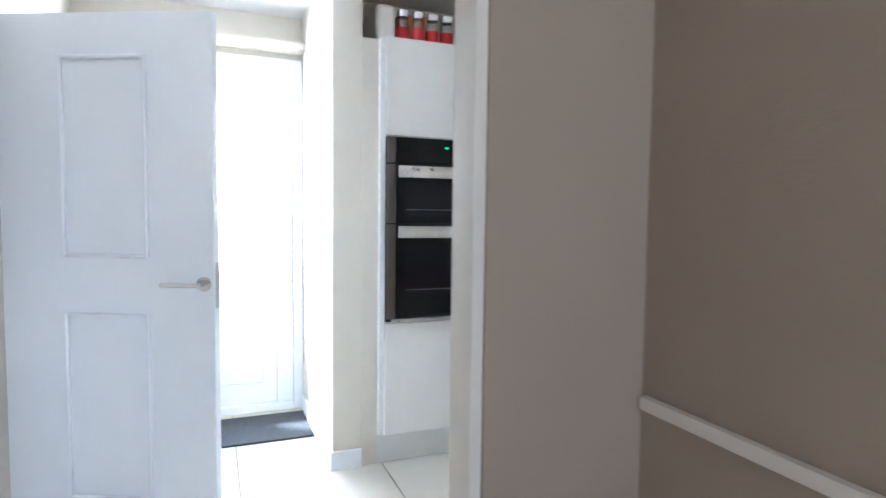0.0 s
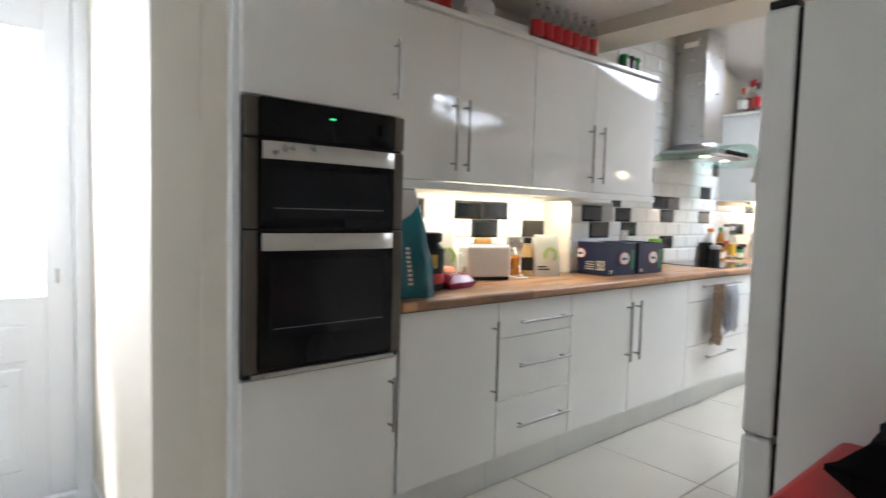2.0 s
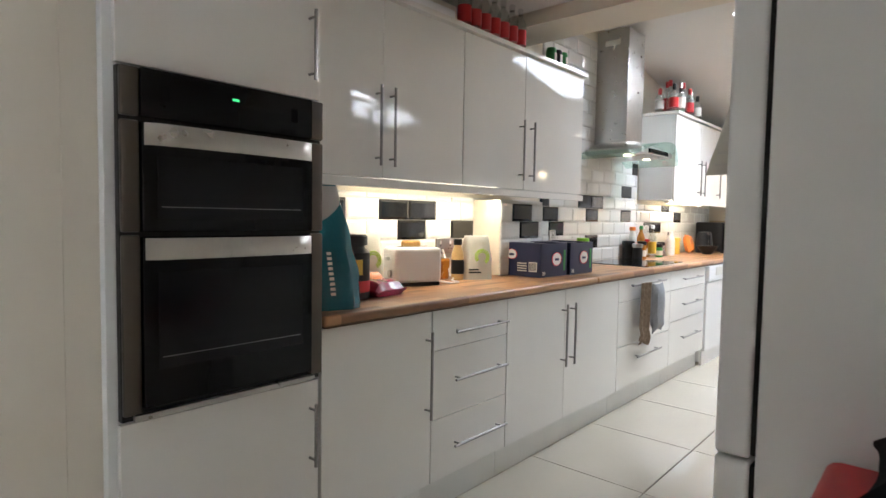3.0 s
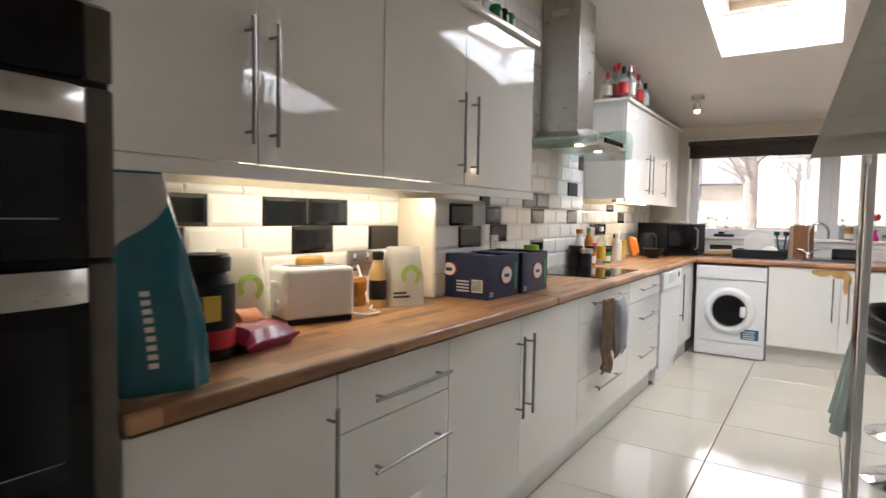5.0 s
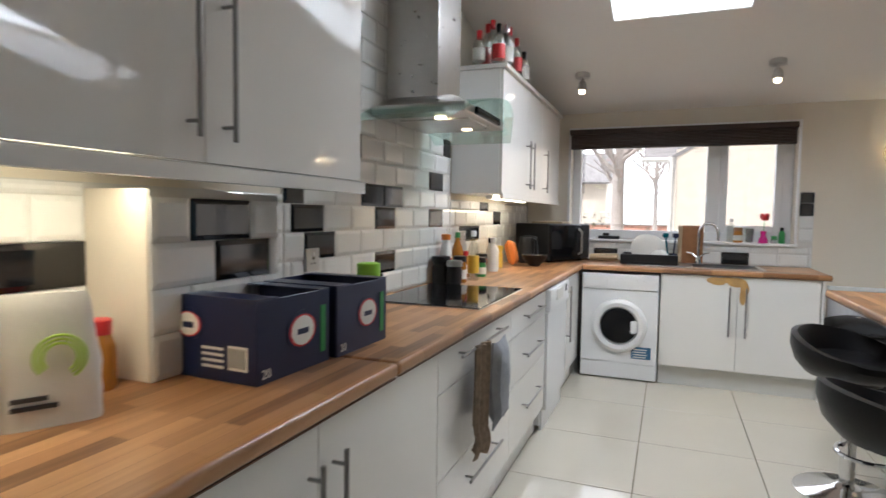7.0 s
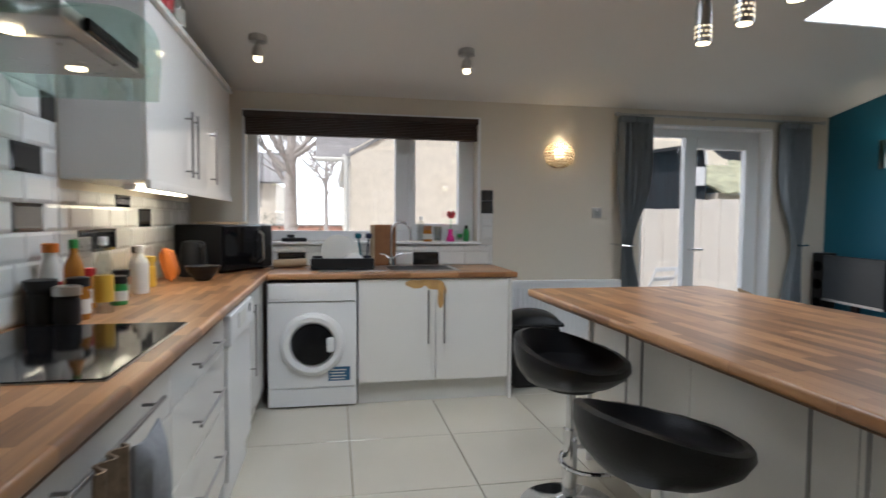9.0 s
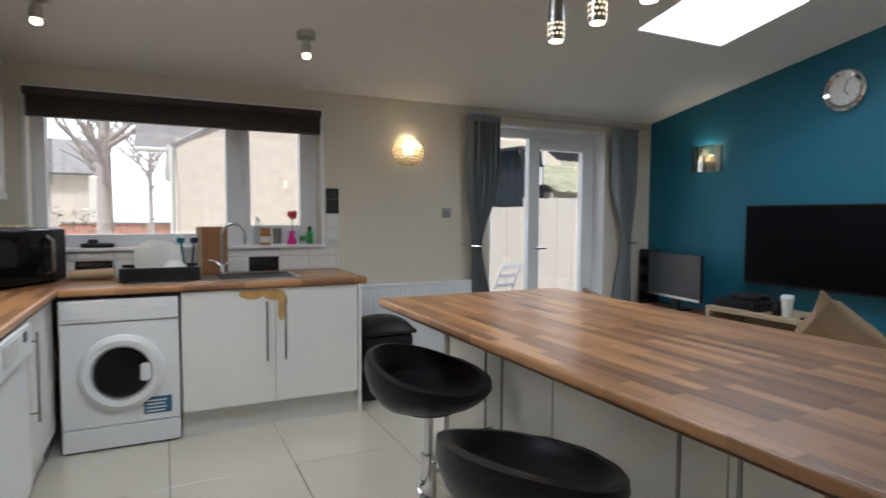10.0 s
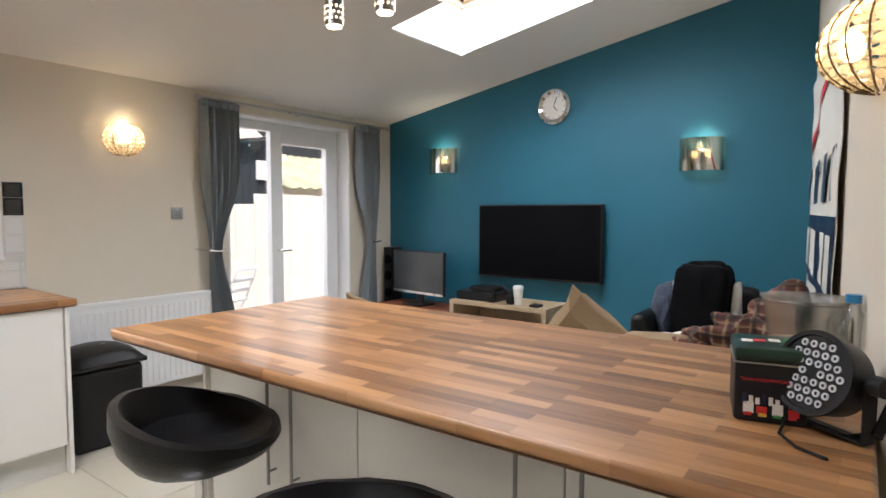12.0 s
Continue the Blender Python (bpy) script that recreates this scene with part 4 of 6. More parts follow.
rl = thing("curtain_rail", (6.53, -4.4, 2.17), "steel curtain pole over the patio door", "curtain pole")
part("pole", rod(bmesh.new(), (6.53, -5.38, 2.165), (6.53, -3.40, 2.165), 0.011), STEEL, rl)
for y in (-5.39, -3.39):
    part("finial", blob((6.53, y, 2.165), 0.02, 0.026, 0.02, 0, 0, 2), STEEL, rl)
for y in (-5.3, -4.33, -3.46):
    part("bracket", rod(bmesh.new(), (6.53, y, 2.165), (6.619, y, 2.165), 0.008), STEEL, rl)


def curtain(y0, y1, yt, label):
    """Hangs from y0..y1, gathered at yt by a tie at 1.07 m."""
    t = thing("curtain", (6.53, (y0 + y1) / 2, 0.05), label, "curtain", "patio door curtains")

    def f(u, v):
        z = 0.04 + 2.10 * v
        k = math.exp(-((z - 1.07) / 0.33) ** 2)
        open_ = 1.0 if z > 1.07 else 0.62
        w = (1 - k) * open_ + 0.30 * k
        yc = (y0 + y1) / 2 * (1 - 0.8 * k) + yt * 0.8 * k
        yy = yc + (u - 0.5) * abs(y1 - y0) * w
        return (6.53 + 0.035 * math.sin(u * 34 + 0.6 * math.sin(v * 5)) * (1 - 0.45 * k) + 0.008 * math.sin(u * 91 + v * 7), yy, z)
    part("cloth", grid_sheet(64, 36, f, 0.002), CURTAIN, t)
    part("tie_back", tube(bmesh.new(), [(6.48, yt - 0.06, 1.07), (6.475, yt, 1.065), (6.48, yt + 0.06, 1.07), (6.6, yt + (0.1 if yt > -4 else -0.1), 1.08)], 0.009), CHROME, t, "chrome tie back")
    part("header_tape", B(6.50, min(y0, y1), 2.10, 6.56, max(y0, y1), 2.15, 0.01), CURTAIN, t)


curtain(-3.41, -3.71, -3.49, "grey curtain tied back beside the patio door")
curtain(-4.97, -5.26, -5.17, "grey curtain tied back next to the blue wall")


# ---- island, stools, bin ----
def stool(x, y, turn, tall):
    t = thing("bar_stool", (0, 0, 0), "black leatherette bucket bar stool on a chrome column", "bar stool", "bar stools")

    rings = ((0.10, 0.565, 0.0), (0.19, 0.585, 0.0), (0.235, 0.615, 0.25), (0.255, 0.64, 0.7), (0.252, 0.665, 1.0), (0.225, 0.668, 1.0), (0.205, 0.655, 0.8), (0.18, 0.64, 0.25), (0.12, 0.63, 0.0), (0.02, 0.628, 0.0))

    def bowl(u, v):
        a = 2 * math.pi * u
        k = min(len(rings) - 1, int(round(v * (len(rings) - 1))))
        r, z, lift = rings[k]
        back = (0.5 + 0.5 * math.sin(a)) ** 1.3
        return (r * math.cos(a), r * 0.93 * math.sin(a), z + 0.12 * lift * back + 0.006 * noise.noise(Vector((r * 14 * math.cos(a), r * 14 * math.sin(a), z * 9))))
    bm = grid_sheet(40, len(rings) - 1, bowl)
    bmesh.ops.remove_doubles(bm, verts=bm.verts, dist=0.0005)
    bmesh.ops.holes_fill(bm, edges=[e for e in bm.edges if e.is_boundary])
    part("seat", bm, LEATHER, t, "padded black bucket seat")
    part("seat_base", lathe(bmesh.new(), [(0.05, 0.54), (0.11, 0.55), (0.12, 0.572)], (0, 0, 0), 28), LEATHER, t)
    part("column", rod(bmesh.new(), (0, 0, 0.02), (0, 0, 0.36), 0.03, 20), CHROME, t)
    part("piston", rod(bmesh.new(), (0, 0, 0.36), (0, 0, 0.57), 0.018, 16), CHROME, t)
    part("base", lathe(bmesh.new(), [(0.205, 0.0), (0.205, 0.008), (0.15, 0.022), (0.06, 0.04), (0.032, 0.06)], (0, 0, 0), 40), CHROME, t, "round chrome foot")
    ring = [(0.15 * math.cos(a), -0.10 + 0.13 * math.sin(a), 0.24) for a in [2 * math.pi * k / 24 for k in range(25)]]
    part("footrest", tube(bmesh.new(), ring, 0.011), CHROME, t, "chrome loop footrest")
    part("lever", tube(bmesh.new(), [(0.02, 0, 0.55), (0.12, -0.02, 0.54), (0.17, -0.03, 0.53)], 0.005), BLACK, t)
    t.matrix_basis = pose(x, y, 0, 0, 0, turn) @ Matrix.Diagonal((1.07, 1.07, tall, 1))


stool(4.40, -2.09, -42, 0.985)
stool(3.62, -2.04, 14, 0.92)

bn = thing("kitchen_bin", (6.32, -2.58, 0), "black plastic kitchen bin with a domed lid", "bin")
part("body", box(bmesh.new(), 6.14, -2.77, 0.0, 6.50, -2.38, 0.47, 0.04, 3), BLACK, bn)
part("rim", B(6.125, -2.785, 0.465, 6.515, -2.365, 0.49, 0.01), BLACK, bn)
part("lid", grid_sheet(14, 12, lambda u, v: (6.13 + 0.38 * u, -2.78 + 0.41 * v, 0.49 + 0.095 * (max(0, math.sin(math.pi * u)) ** 0.4) * (max(0, math.sin(math.pi * v)) ** 0.4)), 0.004), BLACK, bn)
part("lid_mark", B(6.24, -2.60, 0.583, 6.25, -2.57, 0.588), CHROME, bn)

tn = thing("card_tin", (2.86, -2.55, 0.905), "black and red square tin with a coloured lid", "tin")
TM = Matrix.Translation((2.865, -2.555, 0.905)) @ Matrix.Rotation(radians(12), 4, "Z")
part("body", B(-0.07, -0.08, 0, 0.07, 0.08, 0.135, 0.008), BLACK, tn, m=TM)
part("lid", B(-0.072, -0.082, 0.131, 0.072, 0.082, 0.162, 0.01), mat("dark_green_lid", (0.008, 0.032, 0.02), 0.3), tn, m=TM)
part("lid_seam", B(-0.0728, -0.0828, 0.1275, 0.0728, 0.0828, 0.1308, 0.001), STEEL, tn, "bright rolled seam", TM)
for k, (u, c) in enumerate(((-0.04, GREEN), (-0.01, PAPER), (0.02, RED), (0.045, PAPER))):
    part("lid_print", B(u - 0.014, -0.04 + 0.01 * k, 0.162, u + 0.008, -0.01 + 0.01 * k, 0.1628), c, tn, m=TM)
    part("side_print", B(u - 0.014, 0.0802, 0.02, u + 0.006, 0.0812, 0.036 + 0.008 * (k % 2)), PAPER if k % 2 else RED, tn, m=TM)
words("title", "TEXAS HOLD'EM POKER SET", 0.0092, TM @ Matrix.Translation((0, 0.0805, 0.093)) @ Matrix.Rotation(radians(180), 4, "Z") @ Matrix.Rotation(radians(90), 4, "X"), RED, tn)
for k in range(9):
    part("side_print", B(-0.055 + 0.0125 * k, 0.0802, 0.04, -0.047 + 0.0125 * k, 0.0812, 0.054 + 0.004 * (k % 3)), (PAPER, PLINTH, NAVY)[k % 3], tn, m=TM)
for k in range(4):
    part("chip_print", B(-0.05 + 0.028 * k, 0.0802, 0.014, -0.034 + 0.028 * k, 0.0812, 0.022), (RED, GREEN, YELLOW, RED)[k], tn, m=TM)
bk = thing("ice_bucket", (2.78, -2.93, 0.905), "clear plastic ice bucket on the island", "bucket")
part("wall", lathe(bmesh.new(), [(0.075, 0.0), (0.105, 0.21), (0.115, 0.215), (0.115, 0.222), (0.10, 0.216), (0.07, 0.008)], (2.82, -2.93, 0.905), 28), glass_mat("cloudy_plastic", (0.75, 0.76, 0.74), 0.3, 0.25), bk)
part("content", lathe(bmesh.new(), [(0.068, 0.01), (0.085, 0.10)], (2.82, -2.93, 0.905), 20), PLINTH, bk)
wb = thing("water_bottle", (2.70, -2.86, 0.905), "clear water bottle with a blue cap", "bottle")
part("body", lathe(bmesh.new(), [(0.038, 0.0), (0.04, 0.02), (0.04, 0.16), (0.016, 0.21), (0.016, 0.225)], (2.715, -2.86, 0.905), 18), BOTTLEGLASS, wb)
part("cap", rod(bmesh.new(), (2.715, -2.86, 1.13), (2.715, -2.86, 1.15), 0.018, 14), mat("blue_cap", (0.03, 0.2, 0.4), 0.4), wb)

par = thing("stage_light", (2.72, -2.50, 0.905), "black stage light with round lenses on its bracket", "stage light")
PM = Matrix.Translation((2.772, -2.473, 1.03)) @ Matrix.Diagonal((0.78, 0.78, 0.78, 1)) @ Matrix.Rotation(radians(-38), 4, "Z") @ Matrix.Rotation(radians(-74), 4, "X")
part("housing", lathe(bmesh.new(), [(0.075, -0.12), (0.10, -0.08), (0.108, -0.01), (0.112, 0.0), (0.112, 0.014), (0.10, 0.014), (0.098, 0.006)], (0, 0, 0), 32), BLACK, par, m=PM)
fp = part("lens_plate", rod(bmesh.new(), (0, 0, 0.0), (0, 0, 0.008), 0.098, 28), BLACK, par, m=PM)
LENS = mat("lens_ring", (0.55, 0.56, 0.58), 0.2)
RING = L([(0.0098, 0.008), (0.0098, 0.012), (0.005, 0.012), (0.005, 0.009)], (0, 0, 0), 10)
ring_mesh = bpy.data.meshes.new("lens")
RING.to_mesh(ring_mesh)
RING.free()
ring_mesh.materials.append(LENS)
for row in range(-3, 4):
    n = 7 - abs(row)
    for k in range(n):
        if row == 0 and k == 3:
            continue
        ln = under(new("lens", ring_mesh), par)
        ln.matrix_basis = PM @ Matrix.Translation(((k - (n - 1) / 2) * 0.0265, row * 0.0245, 0))
led_mesh = bpy.data.meshes.new("led")
bm = rod(bmesh.new(), (0, 0, 0.0085), (0, 0, 0.0098), 0.0058, 10)
bm.to_mesh(led_mesh)
bm.free()
led_mesh.materials.append(BLACK)
for ln in [o for o in par.children if o.name.startswith("lens") and o.data == ring_mesh]:
    led = under(new("led", led_mesh), par)
    led.matrix_basis = ln.matrix_basis.copy()


def strap(pts, w, t):
    """A flat bar bent through pts, w wide along y."""
    bm = bmesh.new()
    for (x0, z0), (x1, z1) in zip(pts, pts[1:]):
        d = Vector((x1 - x0, 0, z1 - z0))
        mm = Matrix.Translation(((x0 + x1) / 2, 0, (z0 + z1) / 2)) @ Matrix.Rotation(-math.atan2(d.z, d.x), 4, "Y")
        bmesh.ops.create_cube(bm, size=1, matrix=mm @ Matrix.Diagonal((d.length + t, w, t, 1)))
    return bm


SB = Matrix.Translation((2.757, -2.503, 0.905)) @ Matrix.Rotation(radians(-38), 4, "Z")
part("bracket", strap([(-0.098, 0.13), (-0.098, 0.01), (0.098, 0.01), (0.098, 0.13)], 0.032, 0.005), BLACK, par, "flat steel yoke bracket", SB)
part("bracket", strap([(-0.103, 0.13), (-0.103, 0.03), (-0.06, 0.006), (0.06, 0.006), (0.103, 0.03), (0.103, 0.13)], 0.028, 0.005), BLACK, par, "", SB @ Matrix.Rotation(radians(32), 4, "X"))
for x in (-0.115, 0.115):
    part("knob", rod(bmesh.new(), (x - 0.012, 0, 0.125), (x + 0.012, 0, 0.125), 0.02, 14), BLACK, par, "", SB)
part("cable", tube(bmesh.new(), [(2.80, -2.55, 0.96), (2.82, -2.49, 0.92), (2.825, -2.42, 0.909), (2.79, -2.36, 0.909), (2.74, -2.33, 0.909)], 0.0032), BLACK, par)

# ---- lounge ----
tv = thing("wall_television", (4.91, -5.5, 0.78), "large black television on the blue wall", "television")
part("bezel", B(4.345, -5.49, 0.78, 5.485, -5.44, 1.415, 0.008), BLACK, tv)
part("screen", B(4.357, -5.442, 0.80, 5.473, -5.438, 1.403), SINGLE, tv, "dark switched-off screen")
part("wall_mount", B(4.75, -5.529, 0.95, 5.05, -5.49, 1.25), BLACK, tv)
tu2 = thing("tv_unit", (5.1, -5.2, 0), "pale oak low unit with open shelves", "tv unit")
for b in ((4.64, -5.50, 0.57, 5.55, -5.08, 0.605), (4.64, -5.50, 0, 4.68, -5.08, 0.569), (5.51, -5.50, 0, 5.55, -5.08, 0.569), (4.681, -5.50, 0.22, 5.509, -5.08, 0.25), (4.681, -5.505, 0.251, 5.509, -5.495, 0.569)):
    part("board", B(*b, 0.003), PALEWOOD, tu2)
single("games_console", B(4.95, -5.40, 0.252, 5.35, -5.12, 0.32, 0.008), BLACK, "black console on the shelf of the unit", "console")
single("media_player", B(5.12, -5.42, 0.606, 5.52, -5.14, 0.675, 0.008), BLACK, "black media box on the oak unit", "media box")
single("router_box", B(5.2, -5.38, 0.676, 5.42, -5.2, 0.715, 0.008), BLACK, "small black box on the media box", "box")
hp = thing("headphones", (5.06, -5.12, 0.606), "black headphones standing on the unit", "headphones")
part("headband", tube(bmesh.new(), [(5.06 + 0.085 * math.cos(a), -5.12, 0.66 + 0.085 * math.sin(a)) for a in [math.pi * k / 12 for k in range(13)]], 0.011), BLACK, hp)
for x in (4.975, 5.145):
    part("ear_cup", rod(bmesh.new(), (x - 0.018, -5.12, 0.647), (x + 0.018, -5.12, 0.647), 0.04, 16), BLACK, hp)
cf = thing("coffee_cup", (4.90, -5.15, 0.606), "white takeaway coffee cup with a lid", "cup")
part("cup", lathe(bmesh.new(), [(0.03, 0.0), (0.042, 0.13)], (4.92, -5.15, 0.606), 18), PAPER, cf)
part("lid", lathe(bmesh.new(), [(0.044, 0.13), (0.044, 0.142), (0.036, 0.156)], (4.92, -5.15, 0.606), 18), WHITE, cf)
single("remote_control", B(4.72, -5.2, 0.606, 4.80, -5.1, 0.626, 0.008), BLACK, "black remote on the oak unit", "remote")
mn = thing("monitor", (6.0, -5.25, 0.5), "black computer monitor on a low table", "monitor")
MM = Matrix.Translation((6.03, -5.25, 0.49)) @ Matrix.Rotation(radians(-8), 4, "Z")
part("frame", B(-0.34, -0.02, 0.10, 0.34, 0.012, 0.50, 0.006), BLACK, mn, m=MM)
part("screen", B(-0.33, 0.0122, 0.125, 0.33, 0.015, 0.49), GREYSCREEN, mn, m=MM)
part("chin", B(-0.33, 0.0125, 0.102, 0.33, 0.017, 0.122), STEEL, mn, m=MM)
part("stand", box(box(bmesh.new(), -0.04, -0.04, 0.006, 0.04, -0.02, 0.2), -0.12, -0.1, 0, 0.12, 0.1, 0.012, 0.004), BLACK, mn, m=MM)
tb2 = thing("side_table", (6.0, -5.22, 0), "red brown wooden low table", "table")
part("top", B(5.58, -5.48, 0.45, 6.42, -4.98, 0.488, 0.005), REDWOOD, tb2)
for x in (5.63, 6.37):
    for y in (-5.43, -5.03):
        part("leg", B(x - 0.025, y - 0.025, 0, x + 0.025, y + 0.025, 0.4495, 0.003), REDWOOD, tb2)
sk = thing("tower_speaker", (6.5, -5.40, 0), "slim black tower speaker in the corner", "speaker")
part("cabinet", B(6.44, -5.5, 0.0, 6.56, -5.36, 1.0, 0.006), BLACK, sk)
for z in (0.55, 0.72, 0.88):
    part("cone", rod(bmesh.new(), (6.5, -5.36, z), (6.5, -5.352, z), 0.045, 18), SINGLE, sk)

sf = thing("sofa", (3.9, -3.75, 0), "beige fabric sofa behind the island", "sofa")
part("backrest", B(2.95, -3.62, 0.12, 4.12, -3.40, 0.76, 0.07, 4), BEIGE, sf)
part("seat_base", B(2.95, -4.25, 0.08, 4.12, -3.63, 0.42, 0.05, 3), BEIGE, sf)
for x in (2.96, 3.95):
    part("arm", B(x, -4.24, 0.1, x + 0.16, -3.632, 0.62, 0.06, 3), BEIGE, sf)
for x0, x1 in ((3.14, 3.53), (3.55, 3.94)):
    part("seat_cushion", B(x0, -4.22, 0.421, x1, -3.64, 0.55, 0.05, 3), BEIGE, sf)
for x in (3.0, 4.07):
    for y in (-4.2, -3.45):
        part("foot", rod(bmesh.new(), (x, y, 0), (x, y, 0.13), 0.025), BLACK, sf)
RM = Matrix.Rotation(radians(72), 4, "X") @ Matrix.Rotation(radians(40), 4, "Z")
single("cushion", pillow((3.78, -3.74, 0.735), 0.20, 0.20, 0.13, RM, 0.55), BEIGE, "beige cushion standing on its corner", "cushion", "sofa cushions")
single("cushion", pillow((5.14, -3.72, 0.62), 0.21, 0.21, 0.08, Matrix.Rotation(radians(60), 4, "X") @ Matrix.Rotation(radians(20), 4, "Z")), BEIGE, "beige cushion on the footstool", "cushion", "sofa cushions")
single("footstool", B(4.85, -4.0, 0.0, 5.4, -3.5, 0.52, 0.05, 3), BEIGE, "beige fabric footstool beside the sofa", "footstool")
single("throw_cushion", pillow((3.32, -3.60, 0.77), 0.30, 0.13, 0.06), BEIGE, "beige flat cushion on the sofa back", "cushion", "sofa cushions")
bkt = bmesh.new()
for k, (x, y, z, sx, sz) in enumerate(((3.05, -3.62, 0.84, 0.17, 0.11), (2.93, -3.7, 0.92, 0.13, 0.13), (3.18, -3.64, 0.80, 0.14, 0.07))):
    b2 = blob((x, y, z), sx, 0.15, sz, 0.4, k * 3.1, 5)
    for v in b2.verts:
        v.co += 0.022 * noise.noise_vector(v.co * 13)
    me = bpy.data.meshes.new("tmp")
    b2.to_mesh(me)
    b2.free()
    bkt.from_mesh(me)
    bpy.data.meshes.remove(me)
single("blanket", bkt, PLAID, "red brown tartan blanket heaped on the sofa", "blanket")
ch = thing("armchair", (3.5, -5.1, 0), "dark leather chair with clothes over it", "chair")
part("back", B(3.22, -5.42, 0.35, 3.86, -5.27, 0.86, 0.06, 4), LEATHER, ch)
part("seat", B(3.22, -5.265, 0.30, 3.86, -4.75, 0.46, 0.05, 3), LEATHER, ch)
for x in (3.15, 3.80):
    part("arm", B(x, -5.30, 0.2, x + 0.10, -4.76, 0.70, 0.045, 4), LEATHER, ch)
for x in (3.26, 3.80):
    for y in (-5.35, -4.82):
        part("leg", rod(bmesh.new(), (x, y, 0), (x, y, 0.34), 0.02), BLACK, ch)
def draped(c, sx, sy, sz, bev, seed, amount=0.018):
    """A soft box with creases."""
    bm = B(-sx, -sy, -sz, sx, sy, sz)
    bmesh.ops.subdivide_edges(bm, edges=bm.edges[:], cuts=9, use_grid_fill=True)
    for v in bm.verts:
        q = Vector((v.co.x / sx, v.co.y / sy, v.co.z / sz))
        k = max(abs(q.x), abs(q.y), abs(q.z)) / max(1e-6, (abs(q.x) ** 7 + abs(q.y) ** 7 + abs(q.z) ** 7) ** (1 / 7))
        v.co = Vector((q.x * sx, q.y * sy, q.z * sz)) * k
        v.co += amount * noise.noise_vector(Vector((v.co.x * 14, v.co.y * 14, v.co.z * 5)) + Vector((seed, 0, 0)))
        v.co += Vector(c)
    return bm


bp = thing("jacket", (3.5, -5.1, 0.46), "black jacket with white sides draped over the chair", "jacket")
part("black_body", draped((3.525, -5.10, 0.78), 0.165, 0.15, 0.235, 0.06, 4.0), CLOTH, bp)
part("white_side", draped((3.685, -5.16, 0.72), 0.03, 0.10, 0.19, 0.02, 1.0, 0.008), PAPER, bp, "white side panel")
part("white_side", draped((3.335, -5.14, 0.74), 0.022, 0.08, 0.17, 0.02, 2.0, 0.008), PAPER, bp, "white side panel")
part("collar", draped((3.52, -5.16, 0.99), 0.11, 0.07, 0.04, 0.02, 7.0, 0.012), CLOTH, bp)
single("jumper", blob((3.76, -5.14, 0.68), 0.10, 0.16, 0.20, 0.35, 2.0), BURLAP, "navy striped jumper over the chair arm", "jumper")
single("white_shirt", blob((3.55, -4.86, 0.53), 0.22, 0.12, 0.07, 0.5, 5.0), PAPER, "crumpled white cloth on the chair seat", "cloth")

fg = thing("flag", (2.85, -4.6, 1.0), "white flag with red and navy print hung on the wall", "flag")
FM = Matrix.Translation((2.974, -5.43, 0.86)) @ Matrix.Rotation(math.atan2(3.1, -0.335), 4, "Z")
wav = lambda u, v: 0.006 * math.sin(u * 17 + v * 3) + 0.003 * math.sin(v * 23)
part("cloth", grid_sheet(24, 20, lambda u, v: (0.03 + 1.95 * u, -0.014 + wav(u, v), 0.0 + 1.25 * v), 0.002), PAPER, fg, m=FM)
part("navy_field", grid_sheet(24, 8, lambda u, v: (0.05 + 1.91 * u, -0.019 + wav(u, v * 0.4), 0.12 + 0.36 * v), 0.002), NAVY, fg, m=FM)
for k in range(5):
    part("white_mark", grid_sheet(3, 3, lambda u, v: (0.18 + 0.36 * k + 0.22 * u + 0.05 * v, -0.025 + wav((0.18 + 0.36 * k) / 1.5, 0.2), 0.19 + 0.22 * v), 0.001), PAPER, fg, m=FM)
    part("navy_mark", grid_sheet(3, 3, lambda u, v: (0.18 + 0.36 * k + 0.17 * u + 0.09 * v, -0.020 + wav((0.18 + 0.36 * k) / 1.5, 0.5), 0.54 + 0.20 * v), 0.001), NAVY, fg, m=FM)
part("red_stripe", grid_sheet(20, 2, lambda u, v: (0.25 + 1.5 * u, -0.021 + wav(u, 0.8), 0.80 + 0.4 * u + 0.05 * v), 0.001), RED, fg, m=FM)

# ---- things on the long worktop ----
def pouch(name, c, w, h, d, turn, material, label, category, top=0.75):
    m = Matrix.Translation(c) @ Matrix.Rotation(radians(turn), 4, "Z")
    t = thing(name, c, label, category)

    def f(u, v):
        a = 2 * math.pi * u
        th = d * (1 - v) ** 0.6 + 0.006
        ww = w * (1 - (1 - top) * v * v)
        k = 1 + 0.11 * noise.noise(Vector((math.cos(a) * 2, math.sin(a) * 2, v * 5 + c[0] * 9)))
        return (ww / 2 * math.copysign(abs(math.cos(a)) ** 0.6, math.cos(a)) * k, th / 2 * math.copysign(abs(math.sin(a)) ** 0.8, math.sin(a)) * k, h * v)
    bm = grid_sheet(28, 14, f)
    bmesh.ops.remove_doubles(bm, verts=bm.verts, dist=0.0004)
    bmesh.ops.holes_fill(bm, edges=[e for e in bm.edges if e.is_boundary])
    part("bag", bm, material, t, m=m)
    return t, m


